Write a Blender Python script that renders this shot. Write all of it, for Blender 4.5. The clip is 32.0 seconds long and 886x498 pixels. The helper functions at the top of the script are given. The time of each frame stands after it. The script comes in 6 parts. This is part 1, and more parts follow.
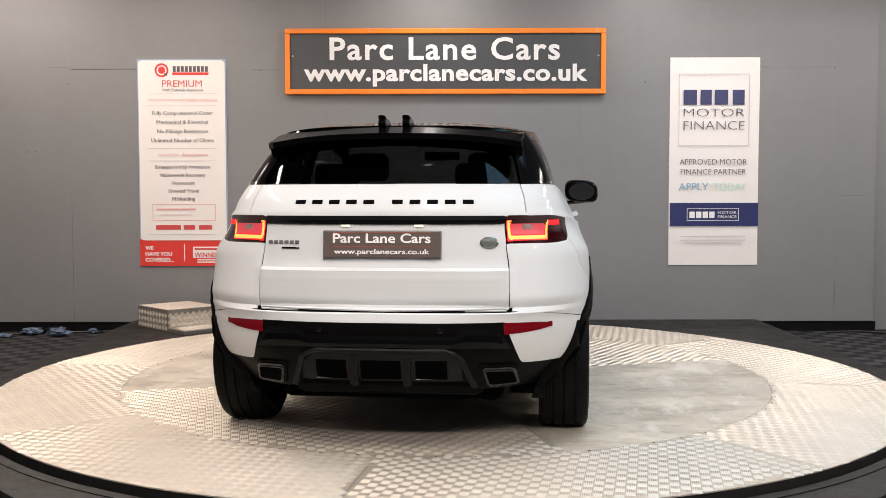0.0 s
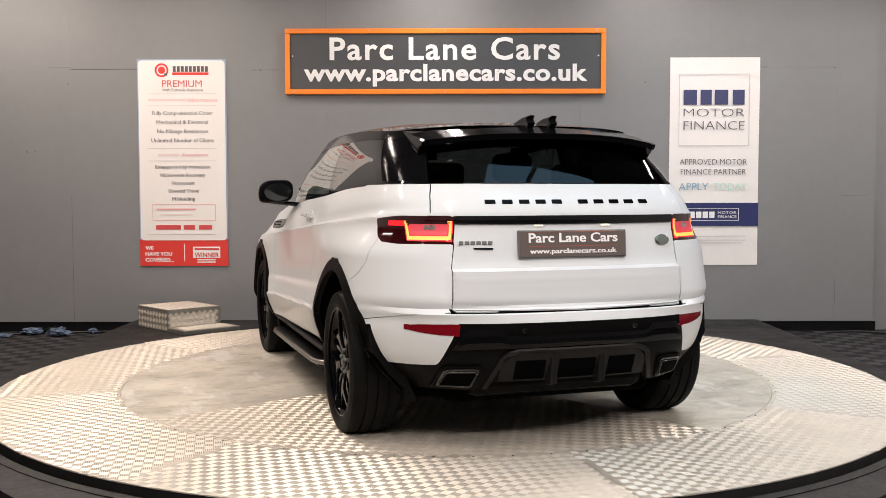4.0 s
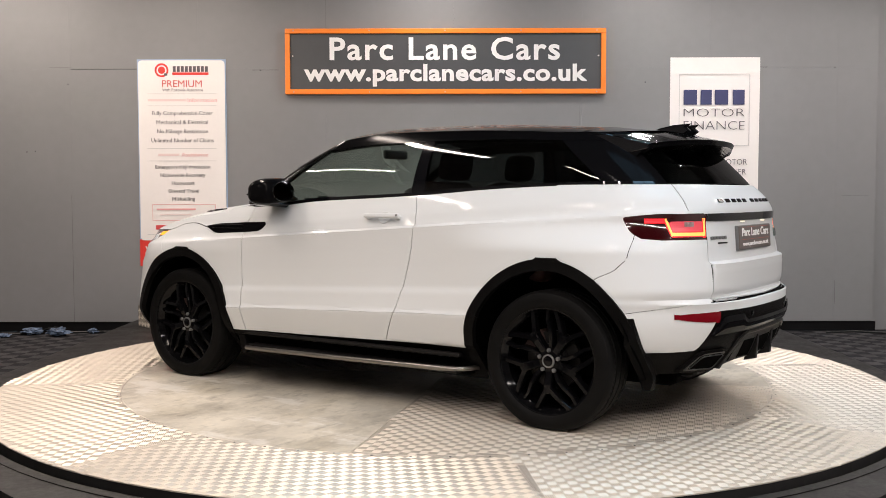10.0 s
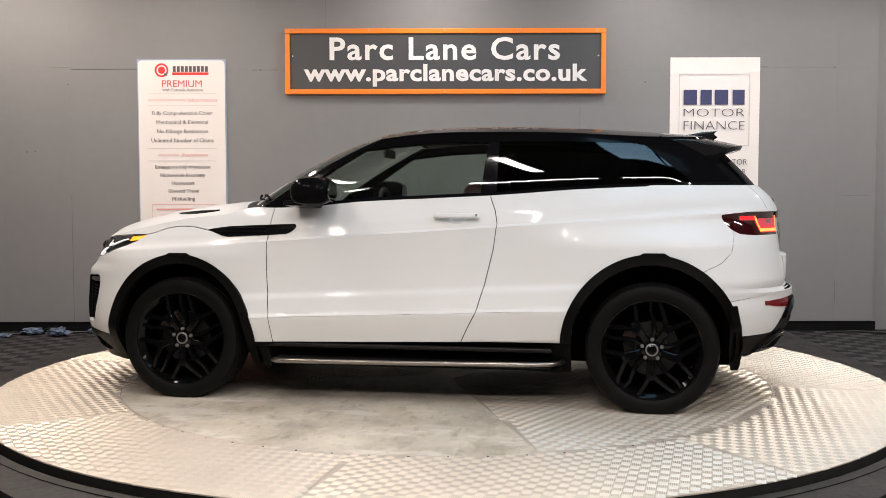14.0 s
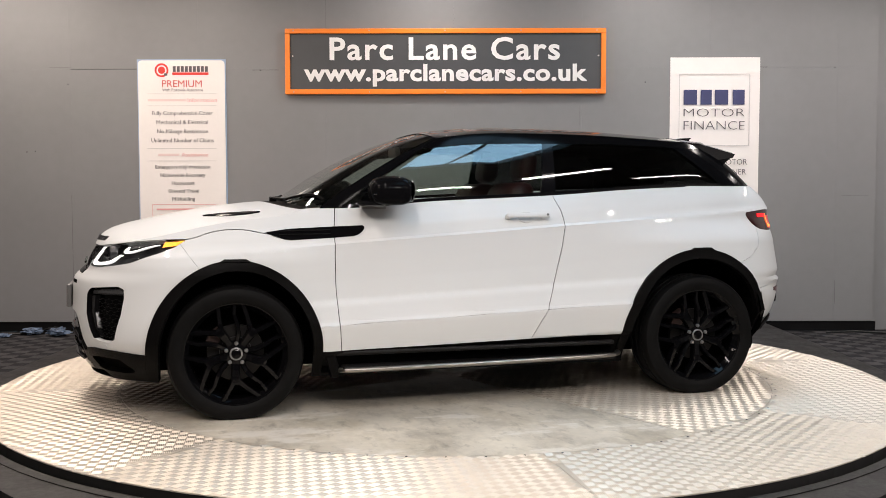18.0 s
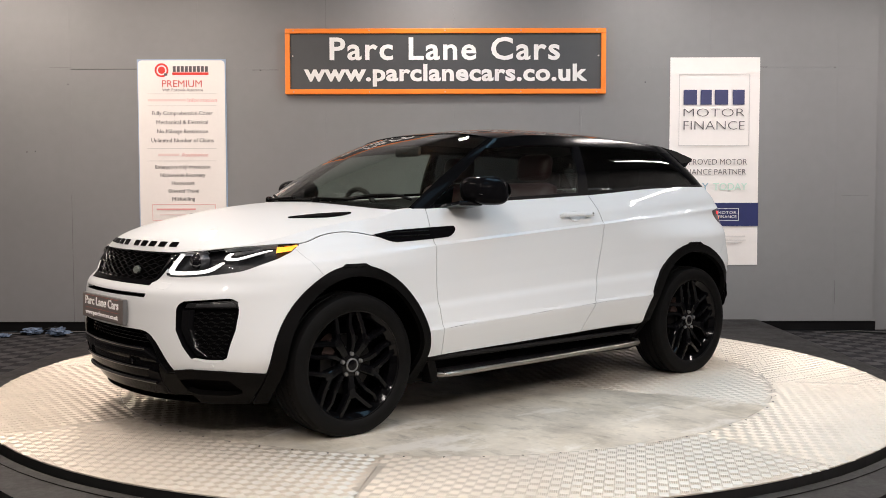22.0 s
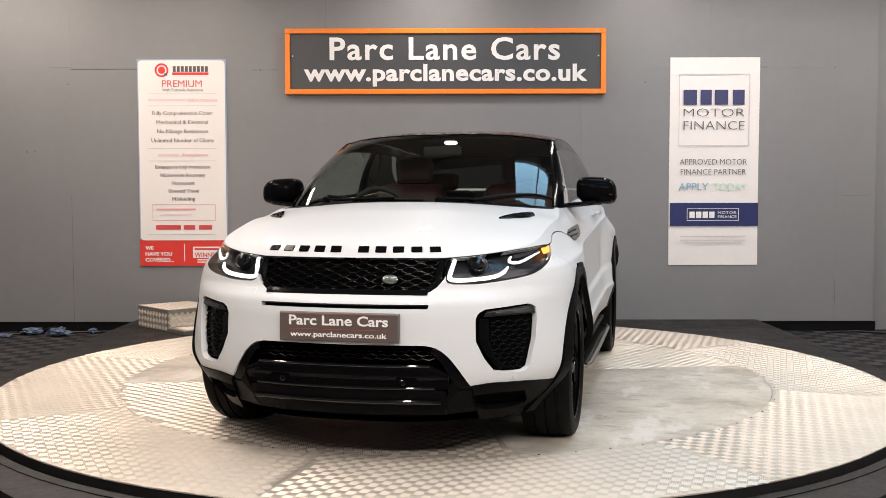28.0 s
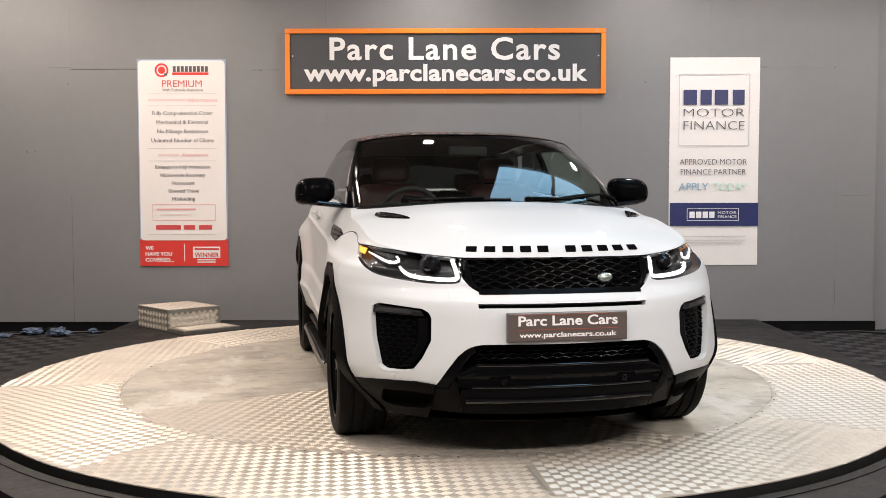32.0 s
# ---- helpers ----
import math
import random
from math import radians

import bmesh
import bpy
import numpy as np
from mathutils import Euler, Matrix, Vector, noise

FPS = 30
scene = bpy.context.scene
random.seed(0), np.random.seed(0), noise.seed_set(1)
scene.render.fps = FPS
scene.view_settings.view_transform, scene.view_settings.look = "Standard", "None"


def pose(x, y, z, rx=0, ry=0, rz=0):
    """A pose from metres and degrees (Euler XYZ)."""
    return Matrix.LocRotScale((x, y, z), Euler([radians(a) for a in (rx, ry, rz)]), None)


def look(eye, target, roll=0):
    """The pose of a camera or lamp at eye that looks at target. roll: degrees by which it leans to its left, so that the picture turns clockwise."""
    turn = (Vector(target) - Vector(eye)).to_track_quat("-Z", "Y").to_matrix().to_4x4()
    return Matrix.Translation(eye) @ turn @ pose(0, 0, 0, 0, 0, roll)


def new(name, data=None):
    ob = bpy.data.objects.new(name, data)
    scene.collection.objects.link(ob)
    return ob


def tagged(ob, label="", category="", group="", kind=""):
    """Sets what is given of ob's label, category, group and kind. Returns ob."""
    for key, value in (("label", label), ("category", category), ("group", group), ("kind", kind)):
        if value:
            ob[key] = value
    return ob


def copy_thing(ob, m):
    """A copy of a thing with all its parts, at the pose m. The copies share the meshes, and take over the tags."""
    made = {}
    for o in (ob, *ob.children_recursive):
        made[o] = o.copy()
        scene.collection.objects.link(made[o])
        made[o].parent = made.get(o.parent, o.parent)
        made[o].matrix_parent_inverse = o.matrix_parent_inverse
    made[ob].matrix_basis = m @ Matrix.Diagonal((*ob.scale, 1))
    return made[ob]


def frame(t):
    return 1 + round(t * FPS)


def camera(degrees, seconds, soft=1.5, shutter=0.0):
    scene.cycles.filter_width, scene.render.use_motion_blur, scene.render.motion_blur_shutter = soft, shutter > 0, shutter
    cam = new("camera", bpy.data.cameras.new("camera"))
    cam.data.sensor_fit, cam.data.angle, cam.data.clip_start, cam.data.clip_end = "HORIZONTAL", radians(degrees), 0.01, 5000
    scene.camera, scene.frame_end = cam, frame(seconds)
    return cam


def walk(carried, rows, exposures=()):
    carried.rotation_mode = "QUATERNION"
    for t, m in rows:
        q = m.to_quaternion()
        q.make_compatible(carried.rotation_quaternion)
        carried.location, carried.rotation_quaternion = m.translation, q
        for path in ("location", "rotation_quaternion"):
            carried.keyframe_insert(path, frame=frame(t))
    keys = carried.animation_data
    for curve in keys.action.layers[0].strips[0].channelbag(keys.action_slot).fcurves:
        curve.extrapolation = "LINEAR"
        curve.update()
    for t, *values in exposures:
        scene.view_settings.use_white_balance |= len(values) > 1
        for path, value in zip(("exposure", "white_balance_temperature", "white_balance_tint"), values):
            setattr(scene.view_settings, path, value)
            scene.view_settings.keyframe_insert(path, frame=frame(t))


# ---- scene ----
TAU = 2 * math.pi
TOP = 0.15                      # height of the turntable over the floor
WALL = 3.13                     # the display wall's face
TURN_START, TURN_RATE = 1.46089, 0.10790   # the car's heading and its speed of turn, radians

cam = camera(48.39, 32.0, soft=0.8)
EYE = (0.0, -6.3687, 1.168 + TOP)
AIM = (-0.0174, -0.3778, 0.8374 + TOP)
walk(cam, [(0.0, look(EYE, AIM, -0.093)), (32.0, look(EYE, AIM, -0.093))])

# ---- world, lamps, exposure ----
world = bpy.data.worlds.new("world")
scene.world = world
world.use_nodes = True
sky = world.node_tree.nodes.new("ShaderNodeTexSky")
sky.sky_type, sky.sun_disc, sky.sun_elevation, sky.sun_rotation = "NISHITA", False, radians(35), radians(200)
world.node_tree.links.new(sky.outputs[0], world.node_tree.nodes["Background"].inputs[0])
world.node_tree.nodes["Background"].inputs[1].default_value = 0.15
scene.view_settings.exposure = 0.0


def area_lamp(x, y, z, sx, sy, watts, colour, turn=0.0, tilt=0.0):
    data = bpy.data.lights.new("tube_light", "AREA")
    data.shape, data.size, data.size_y = "RECTANGLE", sx, sy
    data.energy, data.color = watts, colour
    ob = new("tube_light", data)
    ob.matrix_world = pose(x, y, z, tilt, 0, turn)
    return ob


CEILING = 3.75
# the unseen ceiling battens: place, power, length and turn
# some are added only to brighten the wall and the car's side
BATTENS = [(-4.3, 2.2, 52, 1.5, 90), (-2.5, 1.3, 66, 1.5, 0), (-4.6, -1.1, 16, 1.5, 0), (-2.5, -1.1, 44, 1.5, 0), (3.4, 1.3, 54, 1.5, 0), (5.0, 1.3, 52, 1.5, 0), (3.4, -3.8, 74, 1.5, 0), (5.0, -3.8, 74, 1.5, 0)]
BATTENS += [(-2.5, -3.6, 46, 1.5, 0), (-0.4, -3.7, 60, 1.5, 0), (-3.6, -6.0, 48, 1.5, 90), (-0.8, -6.2, 98, 1.5, 90), (1.0, -6.2, 104, 1.5, 90), (2.9, -6.0, 122, 1.5, 90)]
BATTENS += [(-0.1, 2.25, 30, 0.3, 0), (1.95, 2.2, 25, 0.5, 0)]
SKYLIGHTS = [(0.72, 2.15, -3.10, -1.62), (0.72, 2.15, -0.45, 0.98)]
WARM, COOL, DAYLIGHT = (1.01, 0.870, 0.772), (1.0, 0.915, 0.868), (0.40, 0.73, 1.0)
for tx, ty, power, length, turn in BATTENS:
    area_lamp(tx, ty, CEILING - 0.105, 0.12, length, power, WARM if tx < -2 else COOL, turn)
# area lamps that stand in for daylight in the openings of the two skylights
for x0, x1, y0, y1 in SKYLIGHTS:
    area_lamp((x0 + x1) / 2, (y0 + y1) / 2, CEILING + 0.16, x1 - x0, y1 - y0, 25, DAYLIGHT)

# ---- materials ----
def material(name, colour, rough=0.5, metal=0.0, vary=0.0, scale=6.0, bump=0.0, bump_scale=200.0, coat=0.0, rough_vary=0.0, spec=0.5, piece=0.0):
    """A surface with large stains, fine grain and relief."""
    m = bpy.data.materials.new(name)
    m.use_nodes = True
    nt = m.node_tree
    b = nt.nodes["Principled BSDF"]
    b.inputs["Base Color"].default_value = (*colour, 1)
    b.inputs["Roughness"].default_value = rough
    b.inputs["Metallic"].default_value = metal
    b.inputs["Coat Weight"].default_value = coat
    b.inputs["Coat Roughness"].default_value = 0.03
    b.inputs["Specular IOR Level"].default_value = spec
    geo = nt.nodes.new("ShaderNodeTexCoord")
    if vary or rough_vary or piece:
        n = nt.nodes.new("ShaderNodeTexNoise")
        n.inputs["Scale"].default_value, n.inputs["Detail"].default_value, n.inputs["Roughness"].default_value = scale, 6, 0.6
        nt.links.new(geo.outputs["Object"], n.inputs["Vector"])
        n2 = nt.nodes.new("ShaderNodeTexNoise")
        n2.inputs["Scale"].default_value, n2.inputs["Detail"].default_value = scale * 14, 3
        nt.links.new(geo.outputs["Object"], n2.inputs["Vector"])
        mix = nt.nodes.new("ShaderNodeMath")
        mix.operation = "MULTIPLY_ADD"
        mix.inputs[1].default_value = 0.35
        nt.links.new(n2.outputs["Fac"], mix.inputs[0])
        nt.links.new(n.outputs["Fac"], mix.inputs[2])
        fac = mix.outputs[0]
        if piece:
            info = nt.nodes.new("ShaderNodeObjectInfo")
            add = nt.nodes.new("ShaderNodeMath")
            add.operation = "MULTIPLY_ADD"
            add.inputs[1].default_value = piece
            nt.links.new(info.outputs["Random"], add.inputs[0])
            nt.links.new(fac, add.inputs[2])
            fac = add.outputs[0]
        for want, socket, lo, hi in ((vary, "Base Color", 1 - vary, 1 + vary), (rough_vary, "Roughness", rough - rough_vary, rough + rough_vary)):
            if not want:
                continue
            ramp = nt.nodes.new("ShaderNodeMapRange")
            ramp.inputs["From Min"].default_value, ramp.inputs["From Max"].default_value = 0.42, 0.92 + piece
            ramp.inputs["To Min"].default_value, ramp.inputs["To Max"].default_value = lo, hi
            nt.links.new(fac, ramp.inputs["Value"])
            if socket == "Roughness":
                nt.links.new(ramp.outputs[0], b.inputs[socket])
            else:
                sc = nt.nodes.new("ShaderNodeVectorMath")
                sc.operation = "SCALE"
                sc.inputs[0].default_value = colour
                nt.links.new(ramp.outputs[0], sc.inputs["Scale"])
                nt.links.new(sc.outputs[0], b.inputs[socket])
    if bump:
        n = nt.nodes.new("ShaderNodeTexNoise")
        n.inputs["Scale"].default_value, n.inputs["Detail"].default_value = bump_scale, 4
        nt.links.new(geo.outputs["Object"], n.inputs["Vector"])
        bp = nt.nodes.new("ShaderNodeBump")
        bp.inputs["Strength"].default_value, bp.inputs["Distance"].default_value = bump, 0.002
        nt.links.new(n.outputs["Fac"], bp.inputs["Height"])
        nt.links.new(bp.outputs[0], b.inputs["Normal"])
    return m


def glowing(name, colour, power):
    m = material(name, colour, 0.4)
    b = m.node_tree.nodes["Principled BSDF"]
    b.inputs["Emission Color"].default_value = (*colour, 1)
    b.inputs["Emission Strength"].default_value = power
    return m


def glass_like(name, tint, rough=0.0, mixed=0.9, f0=0.075):
    """Thin tinted glass: mostly see-through, with a clear gloss."""
    m = bpy.data.materials.new(name)
    m.use_nodes = True
    nt = m.node_tree
    nt.nodes.clear()
    out = nt.nodes.new("ShaderNodeOutputMaterial")
    mix = nt.nodes.new("ShaderNodeMixShader")
    tr = nt.nodes.new("ShaderNodeBsdfTransparent")
    tr.inputs[0].default_value = (*tint, 1)
    gl = nt.nodes.new("ShaderNodeBsdfGlossy")
    gl.inputs["Roughness"].default_value = rough
    gl.inputs["Color"].default_value = (mixed, mixed, mixed, 1)
    lw = nt.nodes.new("ShaderNodeLayerWeight")
    lw.inputs["Blend"].default_value = 0.5
    pw = nt.nodes.new("ShaderNodeMath")
    pw.operation = "POWER"
    pw.inputs[1].default_value = 4.5
    nt.links.new(lw.outputs["Facing"], pw.inputs[0])
    ma = nt.nodes.new("ShaderNodeMapRange")
    ma.inputs["To Min"].default_value, ma.inputs["To Max"].default_value = f0, 1.0 if f0 > 0.03 else 0.4
    nt.links.new(pw.outputs[0], ma.inputs["Value"])
    nt.links.new(ma.outputs[0], mix.inputs[0])
    nt.links.new(tr.outputs[0], mix.inputs[1])
    nt.links.new(gl.outputs[0], mix.inputs[2])
    nt.links.new(mix.outputs[0], out.inputs[0])
    return m


WALL_GREY = material("grey_wall_paint", (0.217, 0.216, 0.222), 0.55, vary=0.06, scale=0.8, bump=0.15, bump_scale=60)
# pale enough for the unseen walls to bounce light at the car
SIDE_GREY = material("grey_bounce_wall", (0.36, 0.355, 0.35), 0.7, vary=0.08, scale=0.7, bump=0.1)
JOINT_GREY = material("joint_shadow_grey", (0.09, 0.09, 0.095), 0.7, vary=0.08)
BLACK_SKIRT = material("black_skirting", (0.006, 0.006, 0.0065), 0.6, vary=0.2, spec=0.1)
CEIL = material("ceiling_board", (0.16, 0.158, 0.155), 0.85, vary=0.05, bump=0.1)
CARPET = material("dark_carpet", (0.040, 0.038, 0.040), 0.95, vary=0.3, scale=30, bump=0.8, bump_scale=900, piece=0.5, spec=0.2)
CARPET_PALE = material("grey_carpet", (0.047, 0.0445, 0.0465), 0.9, vary=0.3, scale=30, bump=0.8, bump_scale=900, piece=0.4, spec=0.2)
for checked in (CARPET, CARPET_PALE):
    nt = checked.node_tree
    ch = nt.nodes.new("ShaderNodeTexChecker")
    ch.inputs["Scale"].default_value = 8.0
    ch.inputs["Color1"].default_value, ch.inputs["Color2"].default_value = (1.0, 1.0, 1.0, 1), (0.28, 0.29, 0.31, 1)
    co = nt.nodes.new("ShaderNodeTexCoord")
    nt.links.new(co.outputs["Object"], ch.inputs["Vector"])
    old = nt.nodes["Principled BSDF"].inputs["Base Color"].links[0].from_socket
    mul = nt.nodes.new("ShaderNodeVectorMath")
    mul.operation = "MULTIPLY"
    nt.links.new(old, mul.inputs[0])
    nt.links.new(ch.outputs["Color"], mul.inputs[1])
    nt.links.new(mul.outputs[0], nt.nodes["Principled BSDF"].inputs["Base Color"])
DECK = material("black_platform", (0.009, 0.008, 0.0075), 0.45, vary=0.3, scale=3, bump=0.2, bump_scale=150, rough_vary=0.15, spec=0.32)
RUBBER_GAP = material("black_rim", (0.008, 0.008, 0.008), 0.5)
LUG = material("tread_bar_aluminium", (0.675, 0.612, 0.525), 0.46, 0.68, vary=0.08, scale=3.0)
TREAD = material("tread_aluminium", (0.61, 0.555, 0.477), 0.48, 0.68, vary=0.12, scale=2.0, rough_vary=0.08, bump=0.1, bump_scale=120, piece=0.1)
DULL_PLATE = material("dull_tread_plate", (0.30, 0.28, 0.25), 0.5, 0.75, vary=0.2, scale=5.0, rough_vary=0.1)
STEEL = material("worn_steel_sheet", (0.63, 0.582, 0.495), 0.5, 0.35, vary=0.22, scale=1.6, rough_vary=0.14, bump=0.08, bump_scale=40)


def smudge(mat, scale, lo, hi, colour, amount, stretch=(1, 1, 1)):
    """Patches of another colour over a surface, with ragged edges."""
    nt = mat.node_tree
    b = nt.nodes["Principled BSDF"]
    co, mp, n = nt.nodes.new("ShaderNodeTexCoord"), nt.nodes.new("ShaderNodeMapping"), nt.nodes.new("ShaderNodeTexNoise")
    mp.inputs["Scale"].default_value = stretch
    n.inputs["Scale"].default_value, n.inputs["Detail"].default_value, n.inputs["Roughness"].default_value = scale, 8, 0.68
    nt.links.new(co.outputs["Object"], mp.inputs[0])
    nt.links.new(mp.outputs[0], n.inputs["Vector"])
    rg = nt.nodes.new("ShaderNodeMapRange")
    rg.inputs["From Min"].default_value, rg.inputs["From Max"].default_value, rg.inputs["To Max"].default_value = lo, hi, amount
    nt.links.new(n.outputs["Fac"], rg.inputs["Value"])
    mix = nt.nodes.new("ShaderNodeMix")
    mix.data_type = "RGBA"
    mix.inputs[7].default_value = (*colour, 1)
    link = b.inputs["Base Color"].links
    nt.links.new(rg.outputs[0], mix.inputs[0])
    nt.links.new(link[0].from_socket, mix.inputs[6])
    nt.links.new(mix.outputs[2], b.inputs["Base Color"])


smudge(STEEL, 2.2, 0.50, 0.66, (0.44, 0.385, 0.28), 0.65, (1, 0.6, 1))
smudge(STEEL, 2.9, 0.50, 0.70, (0.24, 0.21, 0.165), 0.6, (1.0, 0.7, 1))
smudge(STEEL, 9.0, 0.53, 0.74, (0.13, 0.115, 0.09), 0.55, (1.5, 0.6, 1))
smudge(STEEL, 1.7, 0.54, 0.60, (0.80, 0.77, 0.72), 0.6, (0.7, 1.4, 1))
ORANGE = material("orange_frame", (0.95, 0.24, 0.015), 0.4, vary=0.04, scale=3)
SIGN_GREY = material("sign_grey", (0.062, 0.064, 0.068), 0.45, vary=0.05)
WHITE_VINYL = material("white_vinyl", (0.86, 0.84, 0.83), 0.5)
BANNER = material("banner_pvc", (0.83, 0.79, 0.765), 0.45, vary=0.03, scale=2, bump=0.05, bump_scale=5)
BANNER_RED = material("banner_red", (0.70, 0.045, 0.035), 0.45, vary=0.05)
BANNER_BLUE = material("banner_navy", (0.018, 0.026, 0.115), 0.45, vary=0.05)
INK_GREY = material("ink_grey", (0.10, 0.09, 0.10), 0.5)
INK_PALE = material("ink_pale", (0.55, 0.53, 0.52), 0.5)
INK_PINK = material("ink_pink", (0.75, 0.36, 0.36), 0.5)
INK_RED = material("ink_red", (0.60, 0.07, 0.07), 0.5)
INK_TEAL = material("ink_teal", (0.28, 0.45, 0.55), 0.5)
INK_MINT = material("ink_mint", (0.55, 0.76, 0.66), 0.5)
INK_NAVY = material("ink_navy", (0.04, 0.045, 0.13), 0.5)
BOLT = material("zinc_bolt", (0.45, 0.44, 0.43), 0.35, 1.0)
CLEAR_WRAP = material("clear_wrap", (0.10, 0.135, 0.20), 0.12, vary=0.7, scale=20, bump=0.9, bump_scale=40)


# ---- mesh helpers ----
def part(name, bm, mat, parent=None, label="", smooth=False):
    """One mesh object out of a bmesh, under its thing."""
    me = bpy.data.meshes.new(name)
    bm.normal_update()
    if smooth:
        for e in bm.edges:
            if len(e.link_faces) == 2 and e.calc_face_angle(0.0) > 0.55:
                e.smooth = False
    bm.to_mesh(me)
    bm.free()
    return part_mesh(name, me, mat, parent, label, smooth)


def part_mesh(name, me, mat, parent=None, label="", smooth=False):
    me.materials.clear()
    me.materials.append(mat)
    if smooth:
        for p in me.polygons:
            p.use_smooth = True
    ob = new(name, me)
    ob.parent = parent
    if label:
        tagged(ob, label)
    return ob


def thing(name, label, category, m=None, kind="", group=""):
    ob = new(name)
    ob.empty_display_size = 0.1
    if m is not None:
        ob.matrix_basis = m
    return tagged(ob, label, category, group, kind)


def box(x0, x1, y0, y1, z0, z1, bevel=0.0, bm=None, seg=2):
    bm = bm or bmesh.new()
    made = bmesh.ops.create_cube(bm, size=1.0)["verts"]
    for v in made:
        v.co = ((x0 + x1) / 2 + v.co.x * (x1 - x0), (y0 + y1) / 2 + v.co.y * (y1 - y0), (z0 + z1) / 2 + v.co.z * (z1 - z0))
    if bevel:
        es = list({e for v in made for e in v.link_edges})
        bmesh.ops.bevel(bm, geom=es, offset=bevel, segments=seg, affect="EDGES", profile=0.5)
    return bm


def prism(points, z0, z1, bm=None, axis="z", bevel=0.0):
    """An outline in a plane, drawn out along an axis."""
    bm = bm or bmesh.new()
    def at(a, b, c):
        return {"z": (a, b, c), "y": (a, c, b), "x": (c, a, b)}[axis]
    low = [bm.verts.new(at(a, b, z0)) for a, b in points]
    high = [bm.verts.new(at(a, b, z1)) for a, b in points]
    n = len(points)
    faces = [bm.faces.new(low[::-1]), bm.faces.new(high)]
    for i in range(n):
        faces.append(bm.faces.new((low[i], low[(i + 1) % n], high[(i + 1) % n], high[i])))
    bmesh.ops.recalc_face_normals(bm, faces=faces)
    if bevel:
        bmesh.ops.bevel(bm, geom=list(faces[1].edges) + list(faces[0].edges), offset=bevel, segments=2, affect="EDGES", profile=0.5)
    return bm


def turned(profile, n=48, bm=None, closed=True, axis="z", at=(0, 0, 0)):
    """A profile of (radius, height) turned round an axis."""
    bm = bm or bmesh.new()
    rings = []
    for r, h in profile:
        ring = []
        for i in range(n):
            a = TAU * i / n
            c = {"z": (r * math.cos(a), r * math.sin(a), h), "y": (r * math.cos(a), h, r * math.sin(a)), "x": (h, r * math.cos(a), r * math.sin(a))}[axis]
            ring.append(bm.verts.new(Vector(c) + Vector(at)))
        rings.append(ring)
    faces = []
    for a, b in zip(rings, rings[1:]):
        for i in range(n):
            faces.append(bm.faces.new((a[i], a[(i + 1) % n], b[(i + 1) % n], b[i])))
    if closed:
        faces += [bm.faces.new(rings[0][::-1]), bm.faces.new(rings[-1])]
    bmesh.ops.recalc_face_normals(bm, faces=faces)
    return bm


def pipe(points, radius, n=10, bm=None):
    """A round bar along points."""
    bm = bm or bmesh.new()
    pts = [Vector(p) for p in points]
    rings = []
    up = Vector((0.13, 0.31, 0.94))
    for i, p in enumerate(pts):
        d = (pts[min(i + 1, len(pts) - 1)] - pts[max(i - 1, 0)]).normalized()
        u = d.cross(up).normalized()
        w = d.cross(u)
        rings.append([bm.verts.new(p + radius * (math.cos(TAU * k / n) * u + math.sin(TAU * k / n) * w)) for k in range(n)])
    faces = []
    for a, b in zip(rings, rings[1:]):
        for k in range(n):
            faces.append(bm.faces.new((a[k], a[(k + 1) % n], b[(k + 1) % n], b[k])))
    faces += [bm.faces.new(rings[0][::-1]), bm.faces.new(rings[-1])]
    bmesh.ops.recalc_face_normals(bm, faces=faces)
    return bm


def lettering(text, height, mat, parent, m, width=None, name="lettering", depth=0.002, bold=0.0, label="", space=1.0):
    """Words in the built-in font as a mesh. height: of the capitals; width: the line is fitted to it; m: pose of the line's middle."""
    cu = bpy.data.curves.new(name, "FONT")
    cu.body, cu.size, cu.align_x = text, height / 0.69, "CENTER"
    cu.extrude, cu.offset, cu.space_character = depth / 2, bold, space
    cu.resolution_u = 3
    tmp = new("tmp_text", cu)
    dg = bpy.context.evaluated_depsgraph_get()
    me = bpy.data.meshes.new_from_object(tmp.evaluated_get(dg))
    bpy.data.objects.remove(tmp)
    xs = [v.co.x for v in me.vertices]
    wide = max(xs) - min(xs)
    mid = (max(xs) + min(xs)) / 2
    k = width / wide if width else 1.0
    for v in me.vertices:
        v.co.x = (v.co.x - mid) * k
    # one object a word: split where the gap is wider than a letter space
    spans = sorted((min(me.vertices[i].co.x for i in p.vertices), max(me.vertices[i].co.x for i in p.vertices), p.index) for p in me.polygons)
    words, right = [], -1e9
    for a, b, i in spans:
        if a - right > (height * 0.22 if height < 0.03 else 0.0005) or not words:
            words.append([])
        words[-1].append(i)
        right = max(right, b)
    for w in words:
        used, faces = {}, []
        for i in w:
            faces.append([used.setdefault(v, len(used)) for v in me.polygons[i].vertices])
        piece = bpy.data.meshes.new("word" if height < 0.03 else "letter")
        piece.from_pydata([m @ me.vertices[v].co for v in used], [], faces)
        ob = part_mesh("word" if height < 0.03 else "letter", piece, mat, parent, label)
    bpy.data.meshes.remove(me)
    return ob


def wall_pose(x, y, z):
    return pose(x, y, z, 90, 0, 0)

# ---- the room ----
ROOM_X, ROOM_BACK = 6.5, -11.0


def wall_at(u, v):
    """Wall coordinates from the plan of the display: u to the right, v down, in the plan's units."""
    s = 0.005395 + (v - 106) / 365 * 0.000062
    return (u - 789.0) * s, 2.46 - (v - 106) * 0.005414 + TOP


def structure(name, bm, mat, label, category):
    return tagged(part(name, bm, mat), label, category, kind="structure")


